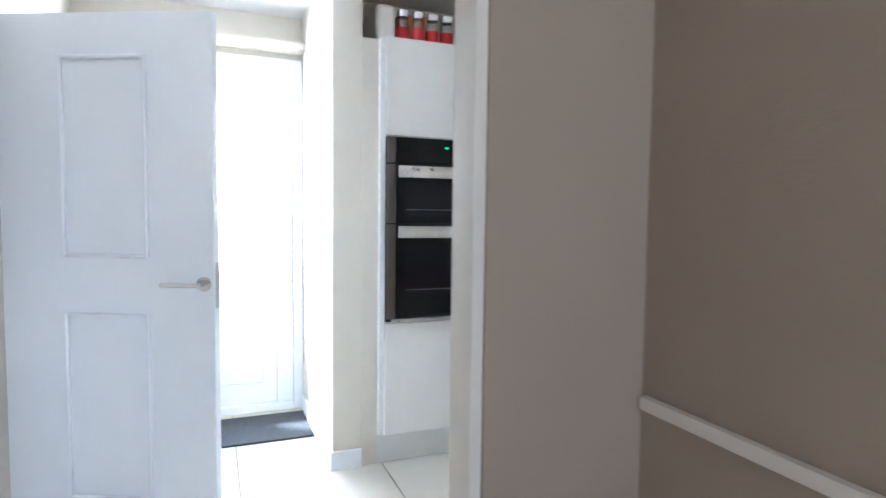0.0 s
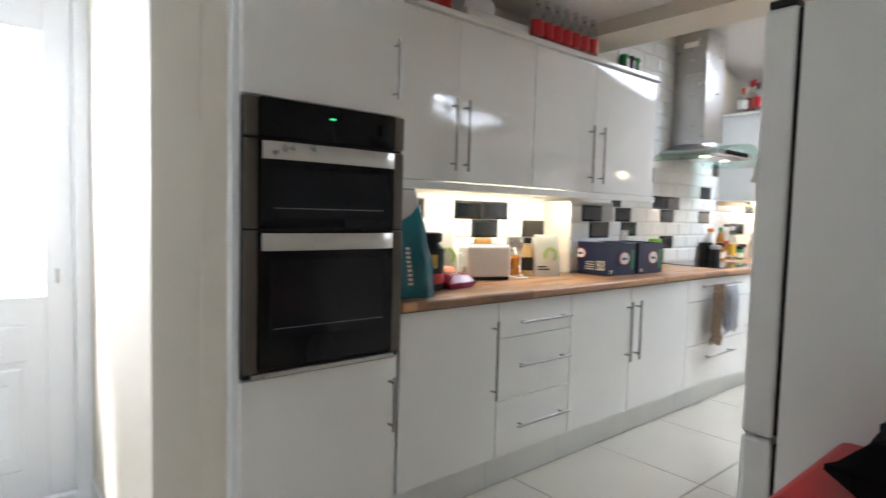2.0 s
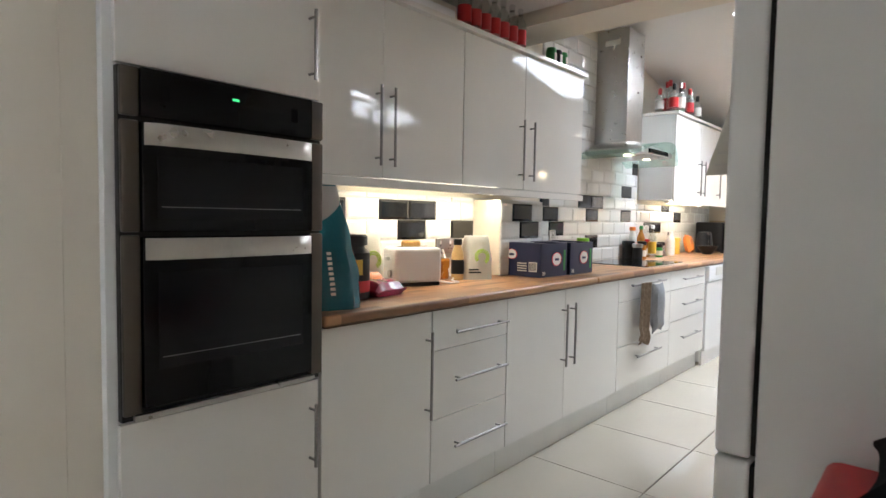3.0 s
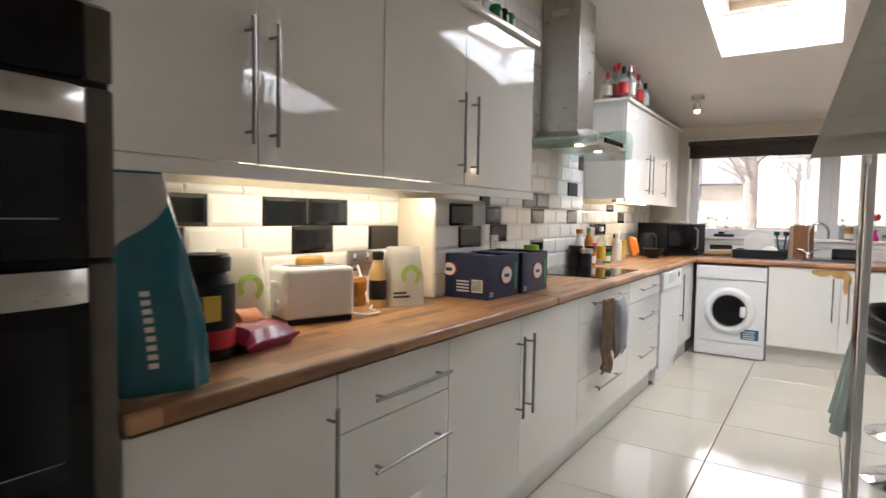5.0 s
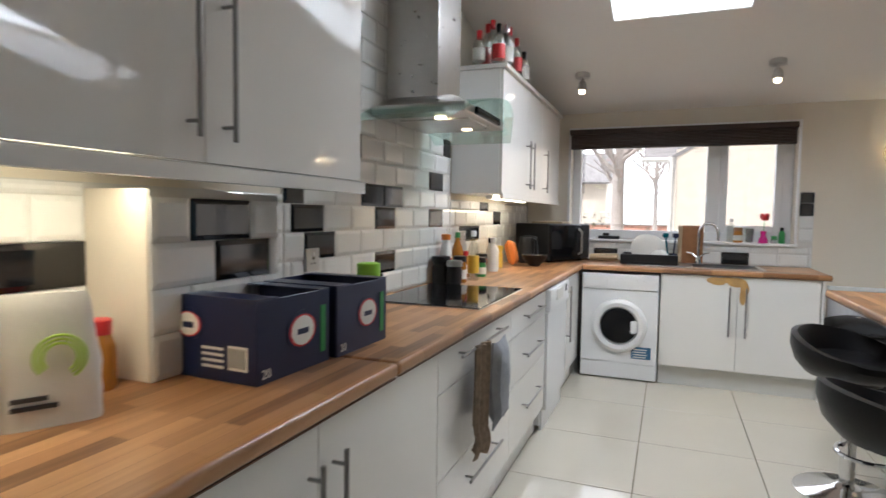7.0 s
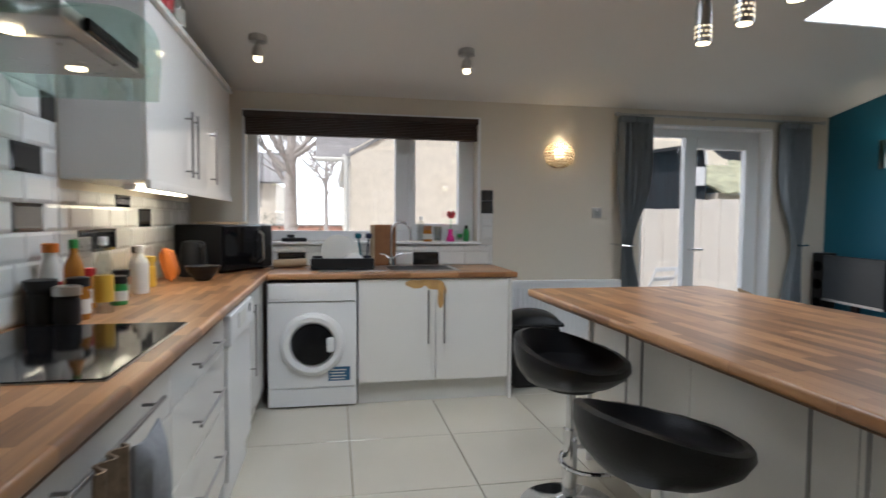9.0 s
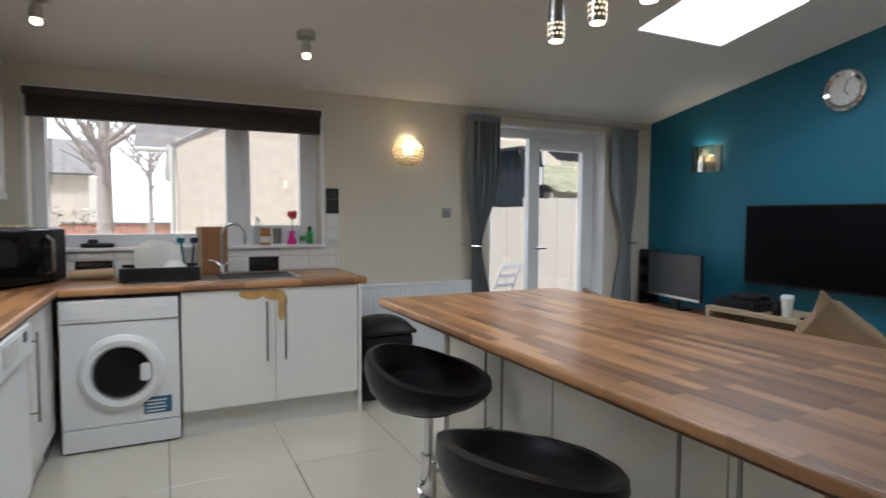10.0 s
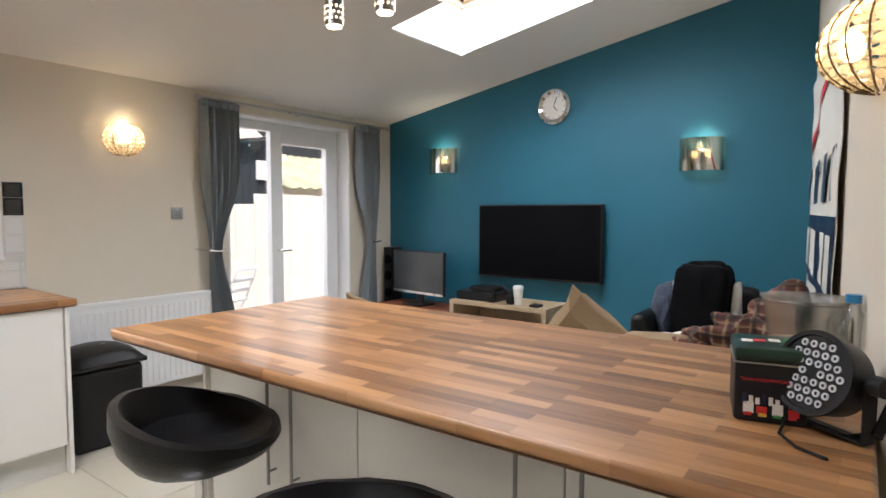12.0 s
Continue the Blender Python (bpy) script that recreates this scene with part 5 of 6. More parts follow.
def bag_point(u, v, w=0.20, h=0.44, d=0.16, out=1.0):
    a = 2 * math.pi * u
    th, ww = d * (1 - v) ** 0.6 + 0.006, w * (1 - 0.42 * v * v)
    k = out * (1 + 0.16 * noise.noise(Vector((math.cos(a) * 2.4, math.sin(a) * 2.4, v * 5 + 6))))
    return (-0.05 * v ** 1.5 + ww / 2 * math.copysign(abs(math.cos(a)) ** 0.6, math.cos(a)) * k, th / 2 * math.copysign(abs(math.sin(a)) ** 0.8, math.sin(a)) * k, h * v)


fbag = thing("foil_bag", (0.75, -0.46, 0.91), "large teal foil food bag with a grey top", "food bag")
FB = Matrix.Translation((0.755, -0.47, 0.91)) @ Matrix.Rotation(radians(-20), 4, "Z")
bm = grid_sheet(32, 18, bag_point)
bmesh.ops.remove_doubles(bm, verts=bm.verts, dist=0.0004)
bmesh.ops.holes_fill(bm, edges=[e for e in bm.edges if e.is_boundary])
part("bag", bm, TEAL, fbag, m=FB)
part("grey_panel", grid_sheet(20, 16, lambda u, v: bag_point(0.36 + (0.06 + 0.58 * v ** 1.5) * u, 0.18 + 0.81 * v, out=1.07), 0.0008), mat("grey_foil", (0.42, 0.41, 0.38), 0.35, vary=0.12, scale=8, bump=0.4, bscale=25), fbag, "grey upper panel", FB)
for k in range(9):
    part("print_bar", grid_sheet(2, 1, lambda u, v: bag_point(0.735 + 0.013 * u, 0.12 + 0.04 * k + 0.024 * v, out=1.04), 0.0005), PAPER, fbag, m=FB)
tb3 = thing("supplement_tub", (0.95, -0.36, 0.91), "black supplement tub with a red label", "tub")
part("tub", lathe(bmesh.new(), [(0.07, 0), (0.076, 0.01), (0.076, 0.185), (0.055, 0.21), (0.055, 0.22)], (0.95, -0.34, 0.91), 26), BLACK, tb3)
part("lid", lathe(bmesh.new(), [(0.066, 0.215), (0.066, 0.25), (0.06, 0.257)], (0.95, -0.34, 0.91), 26), BLACK, tb3)
part("label", lathe(bmesh.new(), [(0.0768, 0.03), (0.0768, 0.075)], (0.95, -0.34, 0.91), 26), RED, tb3, "red label band")
part("side_print", B(0.90, -0.419, 1.01, 0.945, -0.409, 1.07), YELLOW, tb3)
single("snack_packet", pillow((1.10, -0.35, 0.937), 0.105, 0.065, 0.036, Matrix.Rotation(radians(12), 4, "Z")), MAGENTA, "crumpled magenta snack packet lying flat", "packet")
single("crisp_packet", pillow((1.14, -0.25, 0.955), 0.055, 0.045, 0.035, Matrix.Rotation(radians(40), 4, "X")), ORANGE, "small orange and white snack packet", "packet")
tn2 = thing("red_tin", (1.08, -0.16, 0.91), "small red tin with a black lid", "tin")
part("can", rod(bmesh.new(), (1.10, -0.16, 0.91), (1.10, -0.16, 1.02), 0.04, 18), RED, tn2)
part("lid", rod(bmesh.new(), (1.10, -0.16, 1.02), (1.10, -0.16, 1.045), 0.042, 18), BLACK, tn2)


def logo_pouch(c, turn, h):
    t, m = pouch("powder_pouch", c, 0.18, h, 0.085, turn, PAPER, "white powder pouch with lime ring print", "pouch")
    tagged(t, group="powder pouches")
    s = bmesh.new()
    for r in (0.026, 0.033, 0.040):
        pts = [(0.02 + r * math.cos(a), -0.042 + 0.10 * (r * math.sin(a)), h * 0.52 + r * math.sin(a)) for a in [radians(-60 + 12 * k) for k in range(24)]]
        tube(s, pts, 0.0028, 5)
    part("lime_ring", s, LIME, t, m=m)
    for z, w in ((0.035, 0.07), (0.05, 0.055)):
        part("print_bar", B(-0.055, -0.0455, z, -0.055 + w, -0.041, z + 0.008), DARKINK, t, m=m)


logo_pouch((1.225, -0.11, 0.91), -14, 0.25)
logo_pouch((1.92, -0.215, 0.91), -30, 0.235)

ts = thing("toaster", (1.47, -0.25, 0.91), "white two-slice toaster with bread in it", "toaster")
TT = Matrix.Translation((1.47, -0.175, 0.91)) @ Matrix.Rotation(radians(-20), 4, "Z") @ Matrix.Diagonal((0.92, 0.92, 1, 1))
part("body", B(-0.135, -0.085, 0.015, 0.135, 0.085, 0.185, 0.022, 4), WHITE, ts, m=TT)
part("base", B(-0.125, -0.078, 0.0, 0.125, 0.078, 0.018, 0.004), BLACK, ts, m=TT)
for y in (-0.03, 0.03):
    part("slot", B(-0.10, y - 0.014, 0.1835, 0.10, y + 0.014, 0.1862), BLACK, ts, m=TT)
part("bread", B(-0.05, 0.022, 0.12, 0.06, 0.040, 0.215, 0.012, 3), mat("toast_bread", (0.55, 0.30, 0.09), 0.9, vary=0.25, scale=40, bump=0.5), ts, "slice of bread", TT)
part("lever", B(-0.155, -0.015, 0.12, -0.133, 0.015, 0.14, 0.005), WHITE, ts, m=TT)
part("dial", rod(bmesh.new(), (-0.134, -0.03, 0.06), (-0.148, -0.03, 0.06), 0.018, 16), STEEL, ts, m=TT)
part("cable", tube(bmesh.new(), [(1.57, -0.24, 0.93), (1.63, -0.28, 0.915), (1.70, -0.28, 0.915), (1.74, -0.20, 0.915), (1.79, -0.17, 0.92), (1.83, -0.20, 0.915), (1.80, -0.14, 0.93), (1.86, -0.03, 1.06)], 0.0045), WHITE, ts, "white mains cable")
single("cake_box", B(1.60, -0.11, 0.911, 1.78, -0.02, 1.0, 0.008), glass_mat("clear_box_plastic", (0.8, 0.8, 0.78), 0.2, 0.1), "clear plastic box by the wall", "box")


def bottle(c, r, h, neck, body, capm, label, category="bottle", group="", name="bottle", band=None, cap_h=0.03):
    t = thing(name, c, label, category, group)
    part("body", lathe(bmesh.new(), [(r * 0.92, 0), (r, 0.008), (r, h * 0.62), (r * 0.85, h * 0.70), (neck, h * 0.82), (neck, h - cap_h)], c, 16), body, t)
    part("cap", lathe(bmesh.new(), [(neck * 1.15, h - cap_h), (neck * 1.15, h), (neck * 0.9, h + 0.003)], c, 14), capm, t)
    if band:
        part("label", lathe(bmesh.new(), [(r + 0.0008, h * 0.15), (r + 0.0008, h * 0.5)], c, 16), band, t)
    return t


bottle((1.815, -0.175, 0.91), 0.034, 0.215, 0.02, mat("pale_amber_plastic", (0.55, 0.36, 0.15), 0.3), BLACK, "squeezy sauce bottle with a black cap", band=BLACK)
single("spread_tub", lathe(bmesh.new(), [(0.038, 0), (0.044, 0.09), (0.046, 0.095), (0.04, 0.11)], (1.80, -0.075, 0.91), 20), SAUCE, "amber spread jar behind the sauce bottle", "jar")
bottle((2.09, -0.13, 0.91), 0.035, 0.15, 0.024, SAUCE, RED, "jar of sauce beside the pier", "jar", name="sauce_jar")


def beer_box(c, turn):
    t = thing("drinks_crate", c, "navy card drinks crate torn open on top", "drinks box", "drinks boxes")
    m = Matrix.Translation(c) @ Matrix.Rotation(radians(turn), 4, "Z")
    w, d, h = 0.275, 0.27, 0.19
    for b in ((0, 0, 0, w, 0.004, h), (0, d - 0.004, 0, w, d, h), (0, 0.0041, 0, 0.004, d - 0.0041, h), (w - 0.004, 0.0041, 0, w, d - 0.0041, h), (0.0041, 0.0041, 0, w - 0.0041, d - 0.0041, 0.004)):
        part("card_side", B(*b, 0.001, 1), NAVY, t, m=m)
    part("top_flap", B(0.0, 0.0, h, 0.07, d, h + 0.003), NAVY, t, m=m)
    part("top_flap", B(w - 0.05, 0.0, h, w, d, h + 0.003), NAVY, t, m=m)
    part("inner_cans", B(0.02, 0.02, 0.005, w - 0.02, d - 0.02, h * 0.8), BLACK, t, m=m)
    for mm in (m, m @ Matrix.Translation((0, d, 0)) @ Matrix.Rotation(radians(-90), 4, "Z")):
        side = mm is not m
        cx, cz, s = (0.16, 0.10, 1.0) if not side else (0.07, 0.125, 0.75)
        for k, (rx, rz, q) in enumerate(((0.058, 0.05, NAVY), (0.052, 0.040, RED), (0.044, 0.036, PAPER))):
            e = bmesh.new()
            bmesh.ops.create_cone(e, cap_ends=True, segments=24, radius1=1, radius2=1, depth=1, matrix=Matrix.Translation((cx, -0.001 - 0.0006 * k, cz)) @ Matrix.Rotation(radians(90), 4, "X") @ Matrix.Diagonal((rx * s, rz * s, 0.002, 1)))
            part("badge", e, q, t, m=mm)
        part("badge_bar", B(cx - 0.022 * s, -0.0035, cz - 0.009, cx + 0.022 * s, -0.0022, cz + 0.005), NAVY, t, m=mm)
        if side:
            part("barcode", B(0.19, -0.0025, 0.03, 0.245, -0.0005, 0.085), PAPER, t, m=mm)
            for k in range(7):
                part("barcode_line", B(0.194 + 0.007 * k, -0.0032, 0.036, 0.197 + 0.007 * k, -0.0026, 0.08), BLACK, t, m=mm)
            for k in range(4):
                part("print_bar", B(0.11, -0.0018, 0.03 + 0.014 * k, 0.175, -0.0005, 0.036 + 0.014 * k), PLINTH, t, m=mm)
        else:
            part("bottle_print", B(0.235, -0.0018, 0.03, 0.255, -0.0005, 0.15), GREEN, t, m=mm)
    words("number", "20", 0.03, m @ Matrix.Translation((0.03, -0.0015, 0.022)) @ Matrix.Rotation(radians(90), 4, "X"), PAPER, t)


beer_box((2.235, -0.43, 0.91), -2)
beer_box((2.53, -0.45, 0.91), -1)

lc = bottle((3.12, -0.22, 0.91), 0.045, 0.20, 0.038, PAPER, LIMECAP, "white cleaning bottle with a lime cap", name="cleaning_bottle", band=GREEN, cap_h=0.05)
# bottles by the hob
for x, y, r, h, nk, bm_, cm_, bd_, lab in (
    (4.23, -0.07, 0.05, 0.15, 0.046, BLACK, BLACK, None, "black jar beside the hob"),
    (4.21, -0.16, 0.042, 0.13, 0.04, BLACK, STEEL, None, "dark grinder beside the hob"),
    (4.33, -0.06, 0.035, 0.27, 0.024, PAPER, ORANGE, RED, "white sauce bottle with an orange cap"),
    (4.30, -0.16, 0.038, 0.15, 0.034, SAUCE, BLACK, PAPER, "amber jar with a cream label"),
    (4.42, -0.10, 0.034, 0.28, 0.014, SAUCE, GREEN, YELLOW, "oil bottle with a green cap"),
    (4.45, -0.19, 0.034, 0.29, 0.014, BOTTLEGLASS, WHITE, YELLOW, "clear oil bottle with a yellow label"),
    (4.58, -0.09, 0.03, 0.16, 0.022, SAUCE, RED, PAPER, "small sauce bottle with a red cap"),
    (4.66, -0.17, 0.034, 0.12, 0.03, GREEN, BLACK, PAPER, "small green spice jar"),
    (4.84, -0.12, 0.035, 0.13, 0.032, BOTTLEGLASS, BLACK, None, "clear spice jar with a black lid"),
    (5.03, -0.14, 0.04, 0.23, 0.018, PAPER, WHITE, None, "white squeezy bottle near the microwave"),
    (5.15, -0.09, 0.036, 0.22, 0.02, PAPER, BLACK, ORANGE, "white bottle with an orange label"),
    (5.32, -0.08, 0.05, 0.16, 0.045, YELLOW, YELLOW, None, "yellow tub against the tiles")):
    bottle((x, y, 0.911), r, h, nk, bm_, cm_, lab, "bottle" if h > 0.2 else "jar", "condiments", "condiment_bottle", bd_)
single("crisp_bag", pillow((5.60, -0.12, 1.01), 0.065, 0.10, 0.04, Matrix.Rotation(radians(75), 4, "X")), ORANGE, "orange crisp bag leaning by the microwave", "packet")
single("mixing_bowl", lathe(bmesh.new(), [(0.04, 0), (0.085, 0.05), (0.10, 0.085), (0.092, 0.085), (0.05, 0.02)], (5.62, -0.30, 0.911), 24), BLACK, "black bowl on the worktop", "bowl")
mw = thing("microwave", (6.3, -0.3, 0.91), "black microwave in the worktop corner", "microwave")
MW = Matrix.Translation((6.31, -0.30, 0.911)) @ Matrix.Rotation(radians(-28), 4, "Z") @ Matrix.Diagonal((1.1, 1.1, 1.15, 1))
part("body", B(-0.25, -0.17, 0.01, 0.25, 0.17, 0.28, 0.012, 3), BLACK, mw, m=MW)
part("door", B(-0.245, -0.19, 0.015, 0.13, -0.168, 0.275, 0.01), BLACKGLASS, mw, m=MW)
part("control_panel", B(0.133, -0.188, 0.015, 0.247, -0.168, 0.275, 0.008), BLACK, mw, m=MW)
part("handle", tube(bmesh.new(), [(0.10, -0.19, 0.05), (0.10, -0.22, 0.07), (0.10, -0.22, 0.22), (0.10, -0.19, 0.24)], 0.008), STEEL, mw, "curved steel handle", MW)
for x in (-0.2, 0.2):
    for y in (-0.13, 0.13):
        part("foot", rod(bmesh.new(), (x, y, 0), (x, y, 0.012), 0.015), BLACK, mw, m=MW)
single("tray", B(6.15, -0.42, 1.234, 6.5, -0.15, 1.252, 0.006), PALEWOOD, "wooden tray lying on the microwave", "tray")
kt = thing("kettle", (5.86, -0.20, 0.91), "black electric kettle beside the microwave", "kettle")
part("jug", lathe(bmesh.new(), [(0.085, 0), (0.088, 0.02), (0.075, 0.18), (0.065, 0.215), (0.03, 0.225)], (5.88, -0.19, 0.911), 22), BLACK, kt)
part("handle", tube(bmesh.new(), [(5.82, -0.24, 1.11), (5.775, -0.275, 1.10), (5.775, -0.275, 0.97), (5.81, -0.245, 0.94)], 0.012), BLACK, kt)

# towel and mitt over the drawer handle
single("tea_towel", grid_sheet(14, 24, lambda u, v: (3.10 + 0.15 * u + 0.02 * v, -0.652 - 0.014 * math.sin(u * 16) - 0.012 * math.sin(math.pi * min(1, v * 4)), 0.43 + 0.40 * v + 0.02 * math.sin(u * 5) * (1 - v)), 0.006), TOWEL, "brown checked tea towel over the drawer handle", "tea towel")
single("oven_mitt", pillow((3.36, -0.668, 0.655), 0.085, 0.17, 0.03, Matrix.Rotation(radians(90), 4, "X"), 0.3), MITT, "grey quilted oven mitt on the drawer handle", "oven mitt")

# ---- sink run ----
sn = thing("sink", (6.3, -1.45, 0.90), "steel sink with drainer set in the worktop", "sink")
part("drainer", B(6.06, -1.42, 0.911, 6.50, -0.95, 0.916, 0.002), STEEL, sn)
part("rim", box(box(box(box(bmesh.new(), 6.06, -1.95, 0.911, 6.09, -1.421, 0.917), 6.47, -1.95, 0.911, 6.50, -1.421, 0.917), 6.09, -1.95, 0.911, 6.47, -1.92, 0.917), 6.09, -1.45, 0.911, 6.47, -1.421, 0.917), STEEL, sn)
# Bowl isn't cut out: a flat black plate stands for its shaded inside.
part("washing_bowl", B(6.095, -1.915, 0.9105, 6.465, -1.455, 0.9145, 0.001), BLACK, sn, "flat black plate with the sink bowl's shade put into its colour")
for k in range(7):
    part("ridge", B(6.12, -1.36 + 0.055 * k, 0.916, 6.44, -1.35 + 0.055 * k, 0.919), STEEL, sn)
tp_ = thing("mixer_tap", (6.52, -1.50, 0.91), "chrome swan-neck mixer tap", "tap")
arc = [(6.52, -1.50, 0.93 + 0.24 * k / 6) for k in range(7)] + [(6.52 - 0.02 * 0, -1.50 - 0.075 + 0.075 * math.cos(a), 1.17 + 0.085 * math.sin(a)) for a in [math.pi * k / 12 for k in range(1, 13)]] + [(6.52, -1.65, 1.12)]
part("spout", tube(bmesh.new(), arc, 0.011, 12), CHROME, tp_)
part("base", lathe(bmesh.new(), [(0.028, 0), (0.025, 0.03), (0.016, 0.06)], (6.52, -1.50, 0.911), 20), CHROME, tp_)
for s in (-1, 1):
    part("lever", tube(bmesh.new(), [(6.52, -1.50, 0.955), (6.515, -1.50 + 0.045 * s, 1.0), (6.51, -1.50 + 0.085 * s, 1.01)], 0.007), CHROME, tp_)
cb = thing("chopping_board", (6.57, -1.42, 0.91), "brown wooden chopping board leaning on the sill", "chopping board")
part("board", B(6.555, -1.54, 0.912, 6.582, -1.37, 1.235, 0.01), BROWNWOOD, cb)
part("second_board", B(6.535, -1.372, 0.912, 6.58, -1.338, 1.235, 0.006), PALEWOOD, cb)
dk = thing("dish_rack", (6.28, -1.12, 0.916), "black plastic dish rack on the drainer", "dish rack")
for b in ((6.12, -1.34, 0.92, 6.14, -0.90, 1.0), (6.42, -1.34, 0.92, 6.44, -0.90, 1.0), (6.141, -1.34, 0.92, 6.419, -1.32, 0.985), (6.141, -0.92, 0.92, 6.419, -0.90, 0.985), (6.141, -1.32, 0.92, 6.419, -0.92, 0.93)):
    part("side", B(*b, 0.007), BLACK, dk)
for k in range(9):
    part("rack_wire", rod(bmesh.new(), (6.14, -1.29 + 0.045 * k, 0.975), (6.42, -1.29 + 0.045 * k, 0.975), 0.004, 6), BLACK, dk)
for y, r, lab in ((-1.08, 0.12, "white dinner plate in the rack"), (-1.13, 0.11, "white dinner plate in the rack")):
    single("plate", lathe(bmesh.new(), [(r * 0.55, 0), (r, 0.014), (r, 0.018), (r * 0.55, 0.006)], (0, 0, 0), 28), WHITETILE, lab, "plate", "plates in the rack").matrix_basis = pose(6.30, y, 1.04, 90, 12, 75)
single("soup_bowl", lathe(bmesh.new(), [(0.03, 0), (0.07, 0.035), (0.075, 0.05), (0.068, 0.05), (0.03, 0.008)], (0, 0, 0), 24), WHITETILE, "white bowl upside down in the rack", "bowl").matrix_basis = pose(6.24, -1.20, 1.035, 180, 0, 0)
for k, (y, c) in enumerate(((-1.27, TEAL), (-1.30, NAVY))):
    t = thing("washing_brush", (6.40, y, 0.93), "washing-up brush standing in the rack", "brush", "washing brushes")
    part("handle", rod(bmesh.new(), (6.40, y, 0.93), (6.43, y + 0.03 - 0.05 * k, 1.14), 0.007), c, t)
    part("head", B(6.41, y + 0.005 - 0.05 * k, 1.13, 6.46, y + 0.055 - 0.05 * k, 1.17, 0.01), c, t)
wd = thing("rolling_pin", (6.45, -0.72, 0.911), "pale wooden rolling pin behind the drainer", "rolling pin")
part("roller", rod(bmesh.new(), (6.43, -0.86, 0.952), (6.45, -0.62, 0.942), 0.03, 16), PALEWOOD, wd)

# sill things
SZ = 1.098
bottle((6.70, -1.76, SZ), 0.032, 0.20, 0.012, BOTTLEGLASS, WHITE, "tall clear bottle on the window sill", group="sill things", name="sill_bottle")
bottle((6.66, -1.81, SZ), 0.036, 0.125, 0.03, SAUCE, BROWNWOOD, "amber jar on the window sill", "jar", "sill things", "sill_jar", PAPER)
single("drinking_glass", lathe(bmesh.new(), [(0.03, 0), (0.036, 0.12), (0.033, 0.12), (0.027, 0.006)], (6.70, -1.90, SZ), 18), BOTTLEGLASS, "clear glass on the window sill", "glass")
vs = thing("bud_vase", (6.67, -2.0, SZ), "pink vase holding a red flower", "vase")
part("vase", lathe(bmesh.new(), [(0.036, 0), (0.034, 0.02), (0.018, 0.07), (0.024, 0.10)], (6.67, -2.0, SZ), 18), PINK, vs)
part("stem", rod(bmesh.new(), (6.67, -2.0, SZ + 0.06), (6.67, -2.005, SZ + 0.19), 0.003, 6), GREEN, vs)
for k in range(7):
    a = k * 0.9
    part("petal", blob((6.67 + 0.018 * math.cos(a), -2.005 + 0.018 * math.sin(a), SZ + 0.205 + 0.012 * (k % 3)), 0.02, 0.02, 0.022, 0.3, k, 2), RED, vs)
bottle((6.70, -2.14, SZ), 0.025, 0.13, 0.012, GREEN, BLACK, "small green bottle on the window sill", group="sill things", name="sill_bottle")
bottle((6.67, -2.08, SZ), 0.025, 0.06, 0.02, BOTTLEGLASS, GREEN, "small glass jar on the window sill", "jar", "sill things", "sill_jar")
single("dark_gadget", B(6.62, -0.85, SZ, 6.70, -0.66, SZ + 0.03, 0.01), BLACK, "black gadget lying on the sill", "gadget")
single("soap_dish", B(6.63, -0.76, SZ + 0.0301, 6.68, -0.70, SZ + 0.055, 0.01), BLACK, "small black dish on the gadget", "dish")

# ---- on top of the cabinets ----
for k in range(7):
    bottle((0.12 + 0.078 * k, -0.47, 2.066), 0.033, 0.165, 0.026, BOTTLEGLASS, CHROME, "empty drinks bottle with a red label", group="saved bottles", name="drinks_bottle", band=RED)
for k in range(4):
    bottle((0.80 + 0.09 * k, -0.27, 2.173), 0.035, 0.15, 0.028, BOTTLEGLASS, CHROME, "empty drinks bottle with a red label", group="saved bottles", name="drinks_bottle", band=RED)
for k in range(7):
    bottle((1.72 + 0.082 * k, -0.27, 2.173), 0.035, 0.235, 0.014, BOTTLEGLASS, CHROME, "empty glass bottle with a red label", group="saved bottles", name="glass_bottle", band=RED)
single("storage_tub", B(-0.02, -0.50, 2.066, 0.08, -0.2, 2.25, 0.03, 3), PAPER, "white storage tub on the tall cabinet", "tub")
single("snack_box", B(0.14, -0.36, 2.066, 0.28, -0.25, 2.26, 0.004), ORANGE, "orange card box behind the bottles", "box")
single("appliance_box", B(1.19, -0.30, 2.173, 1.62, -0.08, 2.235, 0.01), WHITE, "low white plastic box on the wall cabinet", "box")
single("mixing_jug", rod(bmesh.new(), (1.22, -0.2, 2.285), (1.42, -0.2, 2.285), 0.05, 20), WHITE, "white cylinder lying on the box", "jug")
for x, c in ((2.60, GREEN), (2.67, BLACK), (2.74, GREEN)):
    cn = thing("drinks_can", (x, -0.24, 2.173), "green and white drinks can on the wall cabinet", "can", "drinks cans")
    part("can", lathe(bmesh.new(), [(0.026, 0), (0.032, 0.01), (0.032, 0.105), (0.026, 0.118)], (x, -0.24, 2.173), 16), c, cn)
    part("label", B(x - 0.012, -0.2735, 2.20, x + 0.012, -0.271, 2.26), PAPER, cn)
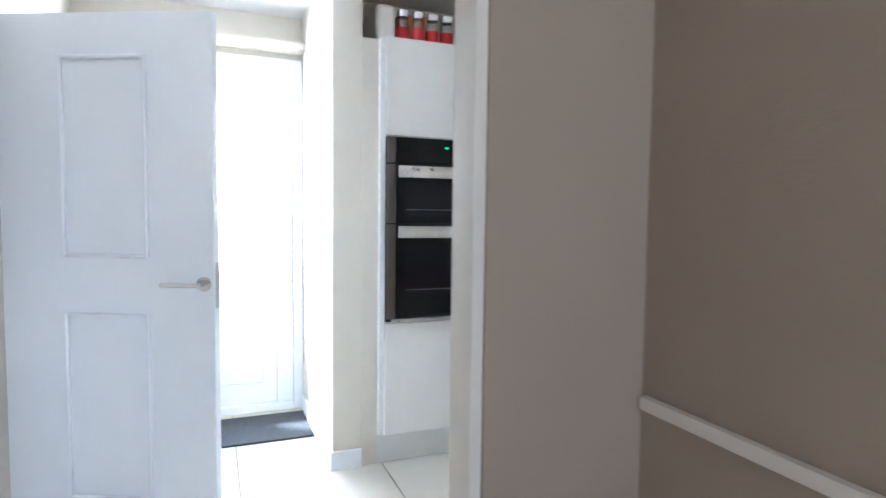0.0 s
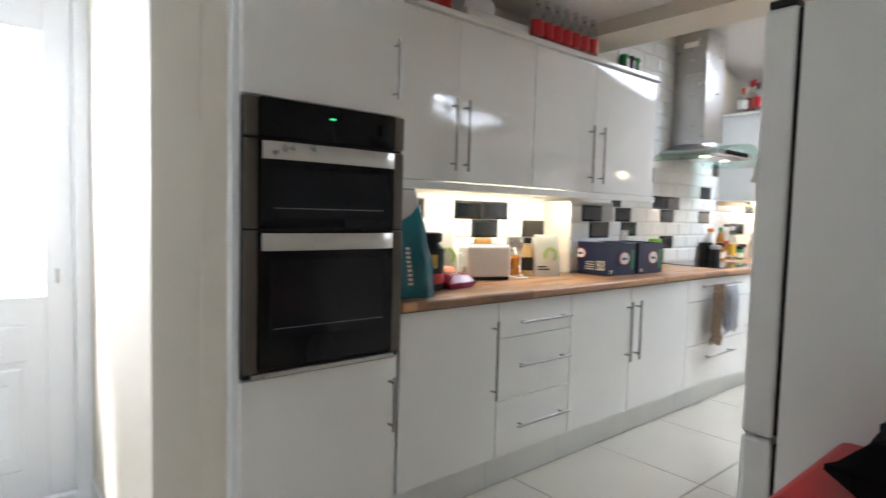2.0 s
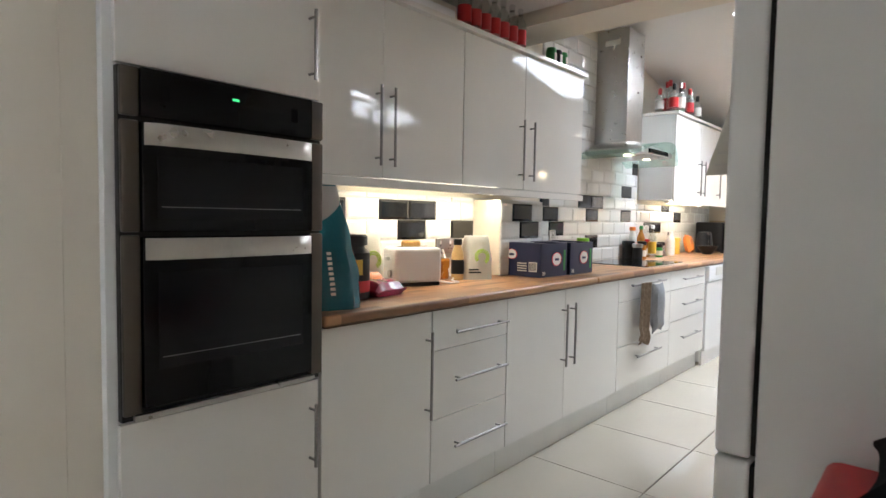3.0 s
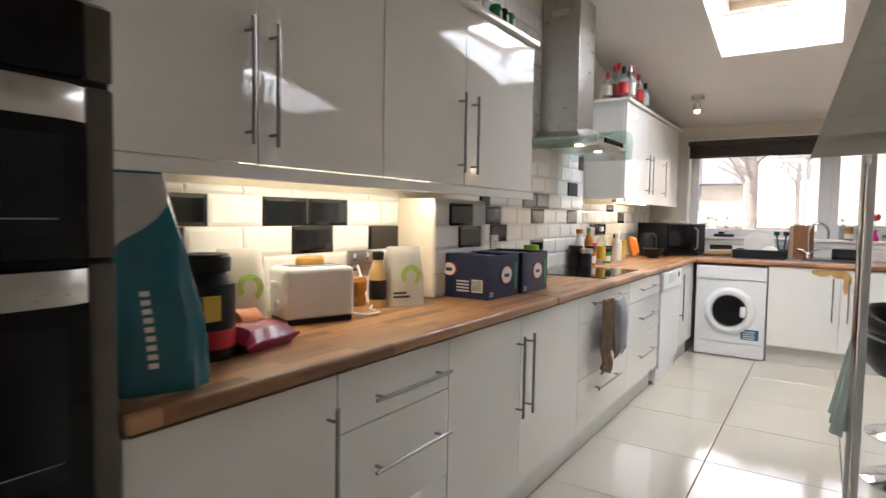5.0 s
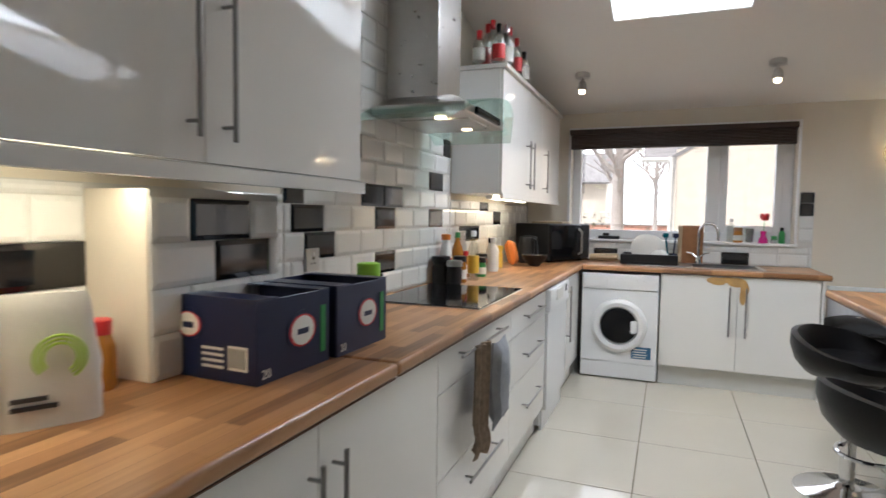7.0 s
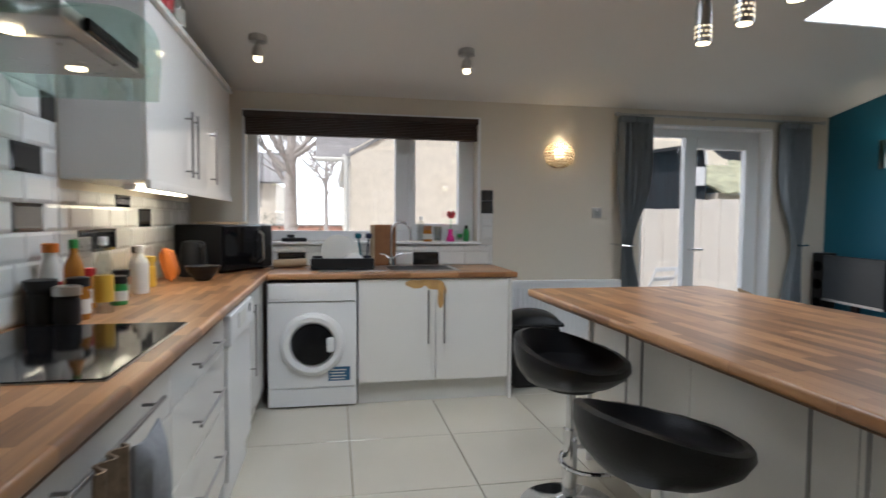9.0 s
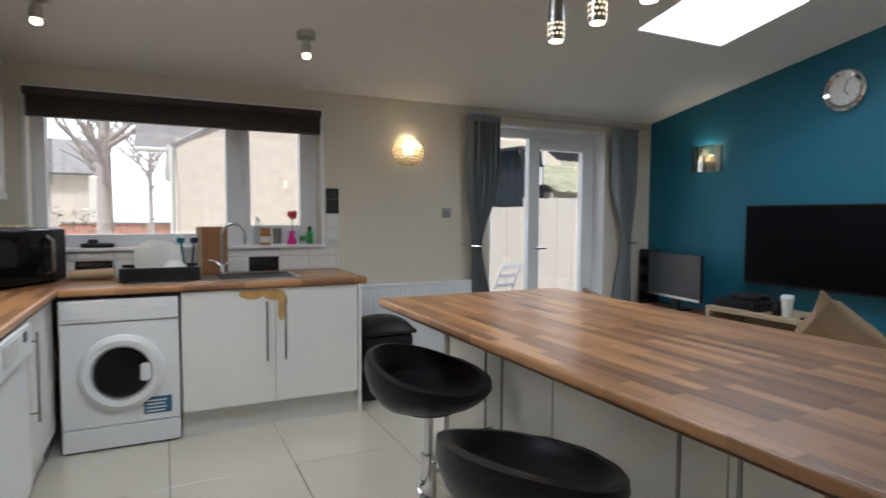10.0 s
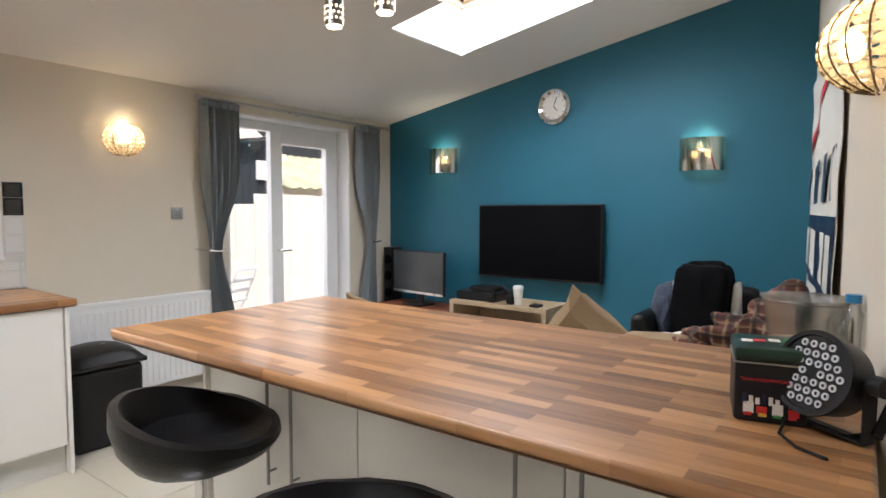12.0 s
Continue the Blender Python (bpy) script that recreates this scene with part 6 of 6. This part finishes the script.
for k, (x, y, h, c) in enumerate(((4.58, -0.16, 0.21, RED), (4.59, -0.28, 0.24, BLACK), (4.66, -0.22, 0.29, RED), (4.70, -0.30, 0.27, CHROME), (4.75, -0.16, 0.30, RED), (4.79, -0.29, 0.28, RED), (4.87, -0.24, 0.27, BLACK), (4.93, -0.30, 0.25, RED), (5.03, -0.28, 0.24, CHROME), (5.14, -0.30, 0.22, BLACK))):
    bottle((x, y, 2.193), 0.038, min(h, ceil_z(x + 0.04) - 2.21), 0.014, BOTTLEGLASS, c, "empty clear spirits bottle on the wall cabinet", group="spirits bottles", name="spirits_bottle", band=(PAPER, RED, None)[k % 3], cap_h=0.05)
single("black_bag", blob((5.75, -0.2, 2.21), 0.12, 0.09, 0.03, 0.4, 1.0), BLACK, "flat black bag on the wall cabinet", "bag")

# pile by the fridge
st2 = thing("storage_stool", (0.5, -2.2, 0), "red and cream box stool beside the fridge", "stool")
part("drum", B(0.44, -2.40, 0.0, 0.86, -1.98, 0.70, 0.04, 3), PAPER, st2)
part("padded_top", B(0.425, -2.41, 0.702, 0.87, -1.965, 0.765, 0.025, 3), RED, st2)
single("black_case", pillow((0.68, -2.21, 0.81), 0.175, 0.17, 0.06, Matrix.Rotation(radians(4), 4, "X"), 0.15), CLOTH, "black padded case lying on the stool", "case")


# ---- outside ----
gr = bmesh.new()
for x0, y0, x1, y1 in ((-200, -200, 250, 200),):
    box(gr, x0, y0, -0.3, x1, y1, -0.13)
struct("ground", gr, GROUND, "pale concrete yard and ground", "ground")
fn = thing("garden_fence", (9.5, -6, 0), "weathered pale board fence round the yard", "fence")
for k in range(44):
    y = -9.5 + 0.152 * k
    part("board", B(9.55 + 0.008 * (k % 2), y, -0.13, 9.575 + 0.008 * (k % 2), y + 0.148, 1.45 + (0.14 if y < -6.05 else 0) + random.uniform(-0.01, 0.01), 0.002, 1), FENCEWOOD, fn)
for z in (0.3, 1.2):
    part("rail", B(9.584, -9.5, z, 9.64, -2.9, z + 0.08), FENCEWOOD, fn)
sd = thing("garden_shed", (11, -5.5, -0.13), "black boarded shed with a sloping roof", "shed")
for k in range(16):
    part("board", B(10.45, -7.0 + 0.14 * k, -0.13, 10.47 + 0.006 * (k % 2), -6.865 + 0.14 * k, 2.15 + 0.03 * (15 - k) * 0.8), SHED, sd)
part("roof", grid_sheet(8, 8, lambda u, v: (10.3 + 2.6 * u, -7.15 + 2.6 * v, 2.58 - 0.42 * v + 0.01 * math.sin(u * 40)), 0.05), SHED, sd)
part("side", B(10.475, -7.0, -0.13, 12.6, -4.75, 2.1), SHED, sd)
part("white_box", B(10.40, -6.95, 1.85, 10.449, -6.68, 2.15, 0.006), UPVC, sd)
part("drain_pipe", tube(bmesh.new(), [(10.38, -6.75, 2.9), (10.38, -6.9, 2.55), (10.38, -6.95, 2.2)], 0.025), UPVC, sd)
ot = thing("outhouse", (12, -8, -0.13), "low outhouse with a mossy corrugated roof", "outhouse")
part("wall", B(10.6, -11.5, -0.13, 13, -7.3, 1.75), BRICK, ot)
part("roof", grid_sheet(10, 60, lambda u, v: (10.4 + 2.8 * u, -11.6 + 4.3 * v, 1.72 + 0.85 * u + 0.02 * math.sin(v * 260)), 0.03), mat("moss_sheet_roof", (0.36, 0.36, 0.25), 0.95, vary=0.6, scale=5, bump=0.5, bscale=30), ot)
part("upper_wall", B(13.2, -11.5, -0.13, 13.4, -7.3, 3.2), SHED, ot)
gc = thing("garden_chair", (8.4, -5.0, -0.13), "white folding garden chair in the yard", "chair")
GM = Matrix.Translation((8.5, -5.02, -0.13)) @ Matrix.Rotation(radians(20), 4, "Z")
for y in (-0.2, 0.2):
    part("leg", rod(bmesh.new(), (0.28, y, 0), (-0.12, y, 0.84), 0.015), WHITE, gc, m=GM)
    part("leg", rod(bmesh.new(), (-0.22, y, 0), (0.25, y, 0.45), 0.015), WHITE, gc, m=GM)
for x, z in ((-0.12, 0.82), (-0.06, 0.70), (0.0, 0.58)):
    part("back_slat", B(x - 0.008, -0.2, z - 0.025, x + 0.008, 0.2, z + 0.025, 0.004), WHITE, gc, m=GM)
for k in range(5):
    part("seat_slat", B(0.0 + 0.075 * k, -0.2, 0.44, 0.06 + 0.075 * k, 0.2, 0.455, 0.003), WHITE, gc, m=GM)
hs = thing("neighbour_house", (15, -3.5, -0.13), "buff brick neighbouring house with a tiled roof", "house")
part("wall", B(12.6, -9.0, -0.13, 22, -1.35, 2.55), BRICK, hs)
part("roof", grid_sheet(30, 12, lambda u, v: (12.59 + 9.6 * u, -1.25 - 4.4 * v, 2.42 + 2.6 * v + 0.02 * math.sin(v * 75)), 0.06), ROOF, hs)
part("fascia", B(12.62, -1.345, 2.3, 22, -1.3, 2.45), WHITE, hs)
part("gutter", rod(bmesh.new(), (12.6, -1.25, 2.38), (22, -1.25, 2.38), 0.06), PLINTH, hs)
part("downpipe", rod(bmesh.new(), (12.55, -1.28, -0.13), (12.55, -1.28, 2.4), 0.04), PLINTH, hs)
gab = bmesh.new()
v3 = [gab.verts.new(p) for p in ((12.62, -1.35, 2.5), (12.62, -9.0, 2.5), (12.62, -5.3, 4.9), (12.9, -1.35, 2.5), (12.9, -9.0, 2.5), (12.9, -5.3, 4.9))]
for f in ((0, 1, 2), (3, 4, 5), (0, 1, 4, 3), (1, 2, 5, 4), (2, 0, 3, 5)):
    gab.faces.new([v3[i] for i in f])
part("gable", gab, BRICK, hs)
part("rear_roof", grid_sheet(8, 24, lambda u, v: (16.4 + 1.6 * v, -0.62 - 1.6 * u, 2.75 + 1.7 * v + 0.02 * math.sin(v * 75)), 0.06), ROOF, hs, "grey tiled rear roof")
part("rear_gutter", rod(bmesh.new(), (16.36, -0.6, 2.72), (16.36, -2.2, 2.72), 0.06), PLINTH, hs)
far = thing("far_house", (40, 3, -0.13), "distant brick house behind the tree", "house")
part("wall", B(34, 2, -0.13, 42, 14, 3.2), BRICK, far)
part("roof", grid_sheet(4, 4, lambda u, v: (33.6 + 4.4 * u, 1.6 + 12.8 * v, 3.1 + 2.0 * u), 0.1), ROOF, far)
for y in (4, 7.5, 11):
    for z in (0.9,):
        part("window", B(33.95, y, z, 33.99, y + 1.3, z + 1.2), UPVC, far)


def tree(x, y, h, r, seed):
    rnd = random.Random(seed)
    t = thing("bare_tree", (x, y, -0.13), "pollarded bare winter tree with a thick trunk", "tree")
    part("trunk", rod(bmesh.new(), (x, y, -0.13), (x, y, h * 0.5), r, 14, r * 0.75), BARK, t)
    limbs, twigs = bmesh.new(), bmesh.new()
    for k in range(9):
        a, z0 = k * 2.4 + rnd.uniform(-0.3, 0.3), h * rnd.uniform(0.32, 0.5)
        p = Vector((x, y, z0))
        d = Vector((math.cos(a), math.sin(a), rnd.uniform(0.5, 1.3))).normalized()
        rr = r * 0.38
        for s in range(4):
            q = p + d * h * 0.11
            rod(limbs, p, q, rr, 8, rr * 0.75)
            p, rr = q, rr * 0.75
            d = (d + Vector((rnd.uniform(-0.4, 0.4), rnd.uniform(-0.4, 0.4), 0.35))).normalized()
            for j in range(5):
                e = (d + Vector((rnd.uniform(-1, 1), rnd.uniform(-1, 1), rnd.uniform(-0.2, 0.9)))).normalized()
                m_ = p + e * h * 0.06
                rod(twigs, p, m_, 0.02, 5, 0.012)
                for _ in range(2):
                    e2 = (e + Vector((rnd.uniform(-0.8, 0.8), rnd.uniform(-0.8, 0.8), rnd.uniform(-0.3, 0.7)))).normalized()
                    rod(twigs, m_, m_ + e2 * h * 0.06, 0.011, 4, 0.005)
    rod(limbs, (x, y, h * 0.5), (x + 0.1, y, h * 0.75), r * 0.7, 10, r * 0.3)
    part("limbs", limbs, BARK, t)
    part("twigs", twigs, BARK, t)


tree(17.5, 0.05, 5.8, 0.19, 3)
tree(30, 5.0, 8, 0.3, 5)
tree(25, -0.75, 6.5, 0.10, 9)
bw = thing("garden_wall", (27, -0.5, -0.13), "low red brick garden wall behind the tree", "garden wall")
part("wall", B(27, -2.4, -0.13, 27.25, 2.2, 0.95), mat("pale_red_brick", (0.50, 0.27, 0.20), 0.9, vary=0.25, scale=5, bump=0.4, bscale=30), bw)
part("coping", B(26.95, -2.4, 0.951, 27.3, 2.2, 1.02, 0.01), GROUND, bw)
hg = bmesh.new()
rnd = random.Random(8)
for k in range(1500):
    p = Vector((rnd.uniform(22, 26), rnd.uniform(-1, 9), rnd.uniform(-0.1, 1.5)))
    s = rnd.uniform(0.03, 0.08)
    vv = [hg.verts.new(p + Vector((rnd.uniform(-s, s), rnd.uniform(-s, s), rnd.uniform(-s, s)))) for _ in range(3)]
    hg.faces.new(vv)
tagged(link("hedge", hg, LEAF, False), "low garden hedge beyond the yard", "hedge", kind="stuff")
struct("backdrop", grid_sheet(24, 2, lambda u, v: (75 * math.cos(math.pi * (u - 0.5)), 75 * math.sin(math.pi * (u - 0.5)), -1 + 60 * v), 0.1), mat("overcast_sky_glow", (0.93, 0.96, 1.0), 1.0, emit=1.8), "pale overcast sky behind the houses", "sky")
yw = thing("yard_wall", (-0.7, 2.3, -0.13), "low terracotta brick wall behind the back door", "garden wall")
part("wall", B(-3, 1.6, -0.13, 2, 1.8, 1.15), TERRACOTTA, yw)


# ---- floor and wall tiles ----
wallbox = [(-1.6, -5.7, -0.12, 6.9, 0.7, -0.012)]
fl = walls("floor", wallbox, FLOORGROUT, "cream porcelain tiled floor with brown grout", "floor")
CACHE = {}


def tile_mesh(kind, w, h, material, bevel, depth):
    key = (kind, round(w, 3), round(h, 3))
    if key not in CACHE:
        bm = B(0, 0, 0, w, h, depth)
        top = [e for e in bm.edges if all(v.co.z > depth / 2 for v in e.verts)]
        bmesh.ops.bevel(bm, geom=top, offset=bevel, segments=1, affect="EDGES")
        if kind != "floor":
            for v in bm.verts:
                if v.co.z > depth - 1e-5:
                    v.co.z = depth
                elif v.co.z > 0.001:
                    v.co.z = depth
        me = bpy.data.meshes.new(kind + "_tile")
        bm.to_mesh(me)
        bm.free()
        me.materials.append(material)
        CACHE[key] = me
    return CACHE[key]


def cuts(lo, hi, pitch, phase):
    k = math.floor((lo - phase) / pitch)
    out = []
    while phase + k * pitch < hi - 0.004:
        a, b = max(lo, phase + k * pitch), min(hi, phase + (k + 1) * pitch)
        if b - a > 0.012:
            out.append((a, b))
        k += 1
    return out


for x0, x1 in cuts(-1.46, 6.62, 0.6665, 2.003):
    for y0, y1 in cuts(-5.53, 0.44, 0.600, -1.145):
        ob = new("tile", tile_mesh("floor", x1 - x0 - 0.005, y1 - y0 - 0.005, FLOORTILE, 0.0015, 0.012))
        under(ob, fl)
        ob.location = (x0 + 0.0025, y0 + 0.0025, -0.0118 + random.uniform(-0.0003, 0.0002))

RUN = Matrix.Rotation(radians(90), 4, "X")


def tile_wall(parent, lo, hi, rows, m, phase_even, phase_odd, black, top=None, mid=None):
    """Rows of bevelled 200 x 100 mm tiles; black holds (row, position) of the dark ones."""
    for r in rows:
        z0, z1 = 0.912 + 0.104 * r, 0.912 + 0.104 * (r + 1)
        if top:
            z1 = min(z1, top)
        if z1 - z0 < 0.02:
            continue
        for a, b in cuts(lo, hi, 0.2105, phase_even if r % 2 == 0 else phase_odd):
            dark = any(br == r and a - 0.03 < bx < b + 0.03 and abs((a + b) / 2 - bx) < 0.11 for br, bx in black)
            k = "black" if dark else "white"
            ob = new("tile", None or bevel_tile(k, b - a - 0.003, z1 - z0 - 0.003))
            under(ob, parent)
            ob.matrix_basis = m @ Matrix.Translation((a + 0.0015, 0, z0 + 0.0015)) @ RUN


def bevel_tile(kind, w, h):
    key = (kind, round(w, 3), round(h, 3))
    if key not in CACHE:
        d, c, e = 0.008, 0.004, min(0.013, w / 3, h / 3)
        bm = bmesh.new()
        rings = [[bm.verts.new((x, y, z)) for x, y in ((i, i), (w - i, i), (w - i, h - i), (i, h - i))] for i, z in ((0, 0), (0, c), (e, d))]
        for p, q in zip(rings, rings[1:]):
            for k in range(4):
                bm.faces.new((p[k], p[(k + 1) % 4], q[(k + 1) % 4], q[k]))
        bm.faces.new(rings[-1])
        me = bpy.data.meshes.new(kind + "_tile")
        bm.to_mesh(me)
        bm.free()
        me.materials.append(BLACKTILE if kind == "black" else WHITETILE)
        CACHE[key] = me
    return CACHE[key]


tb = walls("tile_backing", [(0.615, -0.002, 0.911, 6.619, 0.003, 1.36), (2.89, -0.0021, 1.36, 4.53, 0.003, 2.62)], GROUT, "grout behind the wall tiles", "grout")
tile_wall(tb, 0.617, 2.158, range(0, 5), Matrix.Translation((0, -0.002, 0)), 0.90, 0.98, [(3, 1.085), (3, 1.507), (3, 1.72), (2, 1.005), (2, 1.635), (2, 2.07)], 1.358)
tile_wall(tb, 2.612, 2.89, range(0, 5), Matrix.Translation((0, -0.002, 0)), 2.612, 2.70, [], 1.358)
tile_wall(tb, 2.892, 4.528, range(0, 16), Matrix.Translation((0, -0.002, 0)), 3.436, 3.565, [(4, 3.541), (4, 3.752), (3, 3.68), (3, 4.334), (1, 3.68), (0, 3.56), (5, 4.31), (6, 3.34), (7, 4.52), (10, 3.1), (2, 3.14), (4, 2.98), (3, 3.05)], 2.60)
tile_wall(tb, 4.53, 6.618, range(0, 5), Matrix.Translation((0, -0.002, 0)), 4.70, 4.62, [(2, 4.85), (2, 5.06), (3, 5.62), (2, 6.2), (4, 5.3)], 1.392)
tp = walls("tile_backing_pier", [(2.162, -0.2, 0.911, 2.608, -0.197, 1.345)], GROUT, "grout behind the pier tiles", "grout")
tile_wall(tp, 2.162, 2.608, range(0, 5), Matrix.Translation((0, -0.2, 0)), 2.355, 2.275, [(3, 2.376), (2, 2.46)], 1.345)
TE = Matrix.Translation((6.615, 0, 0)) @ Matrix.Rotation(radians(-90), 4, "Z")
te = walls("tile_backing_east", [(6.6155, -2.345, 0.911, 6.6195, -0.01, 1.074)], GROUT, "grout behind the splashback tiles", "grout")
tile_wall(te, 0.01, 2.343, range(0, 2), TE, 0.42, 0.42, [(0, 0.74), (0, 1.79)], 1.073)
tr = walls("tile_border", [(6.6155, -2.345, 1.0745, 6.6195, -2.242, 1.52)], GROUT, "column of tiles beside the window", "grout")
tile_wall(tr, 2.243, 2.343, range(2, 6), TE, 2.243, 2.243, [(4, 2.29), (5, 2.29)], 1.52)
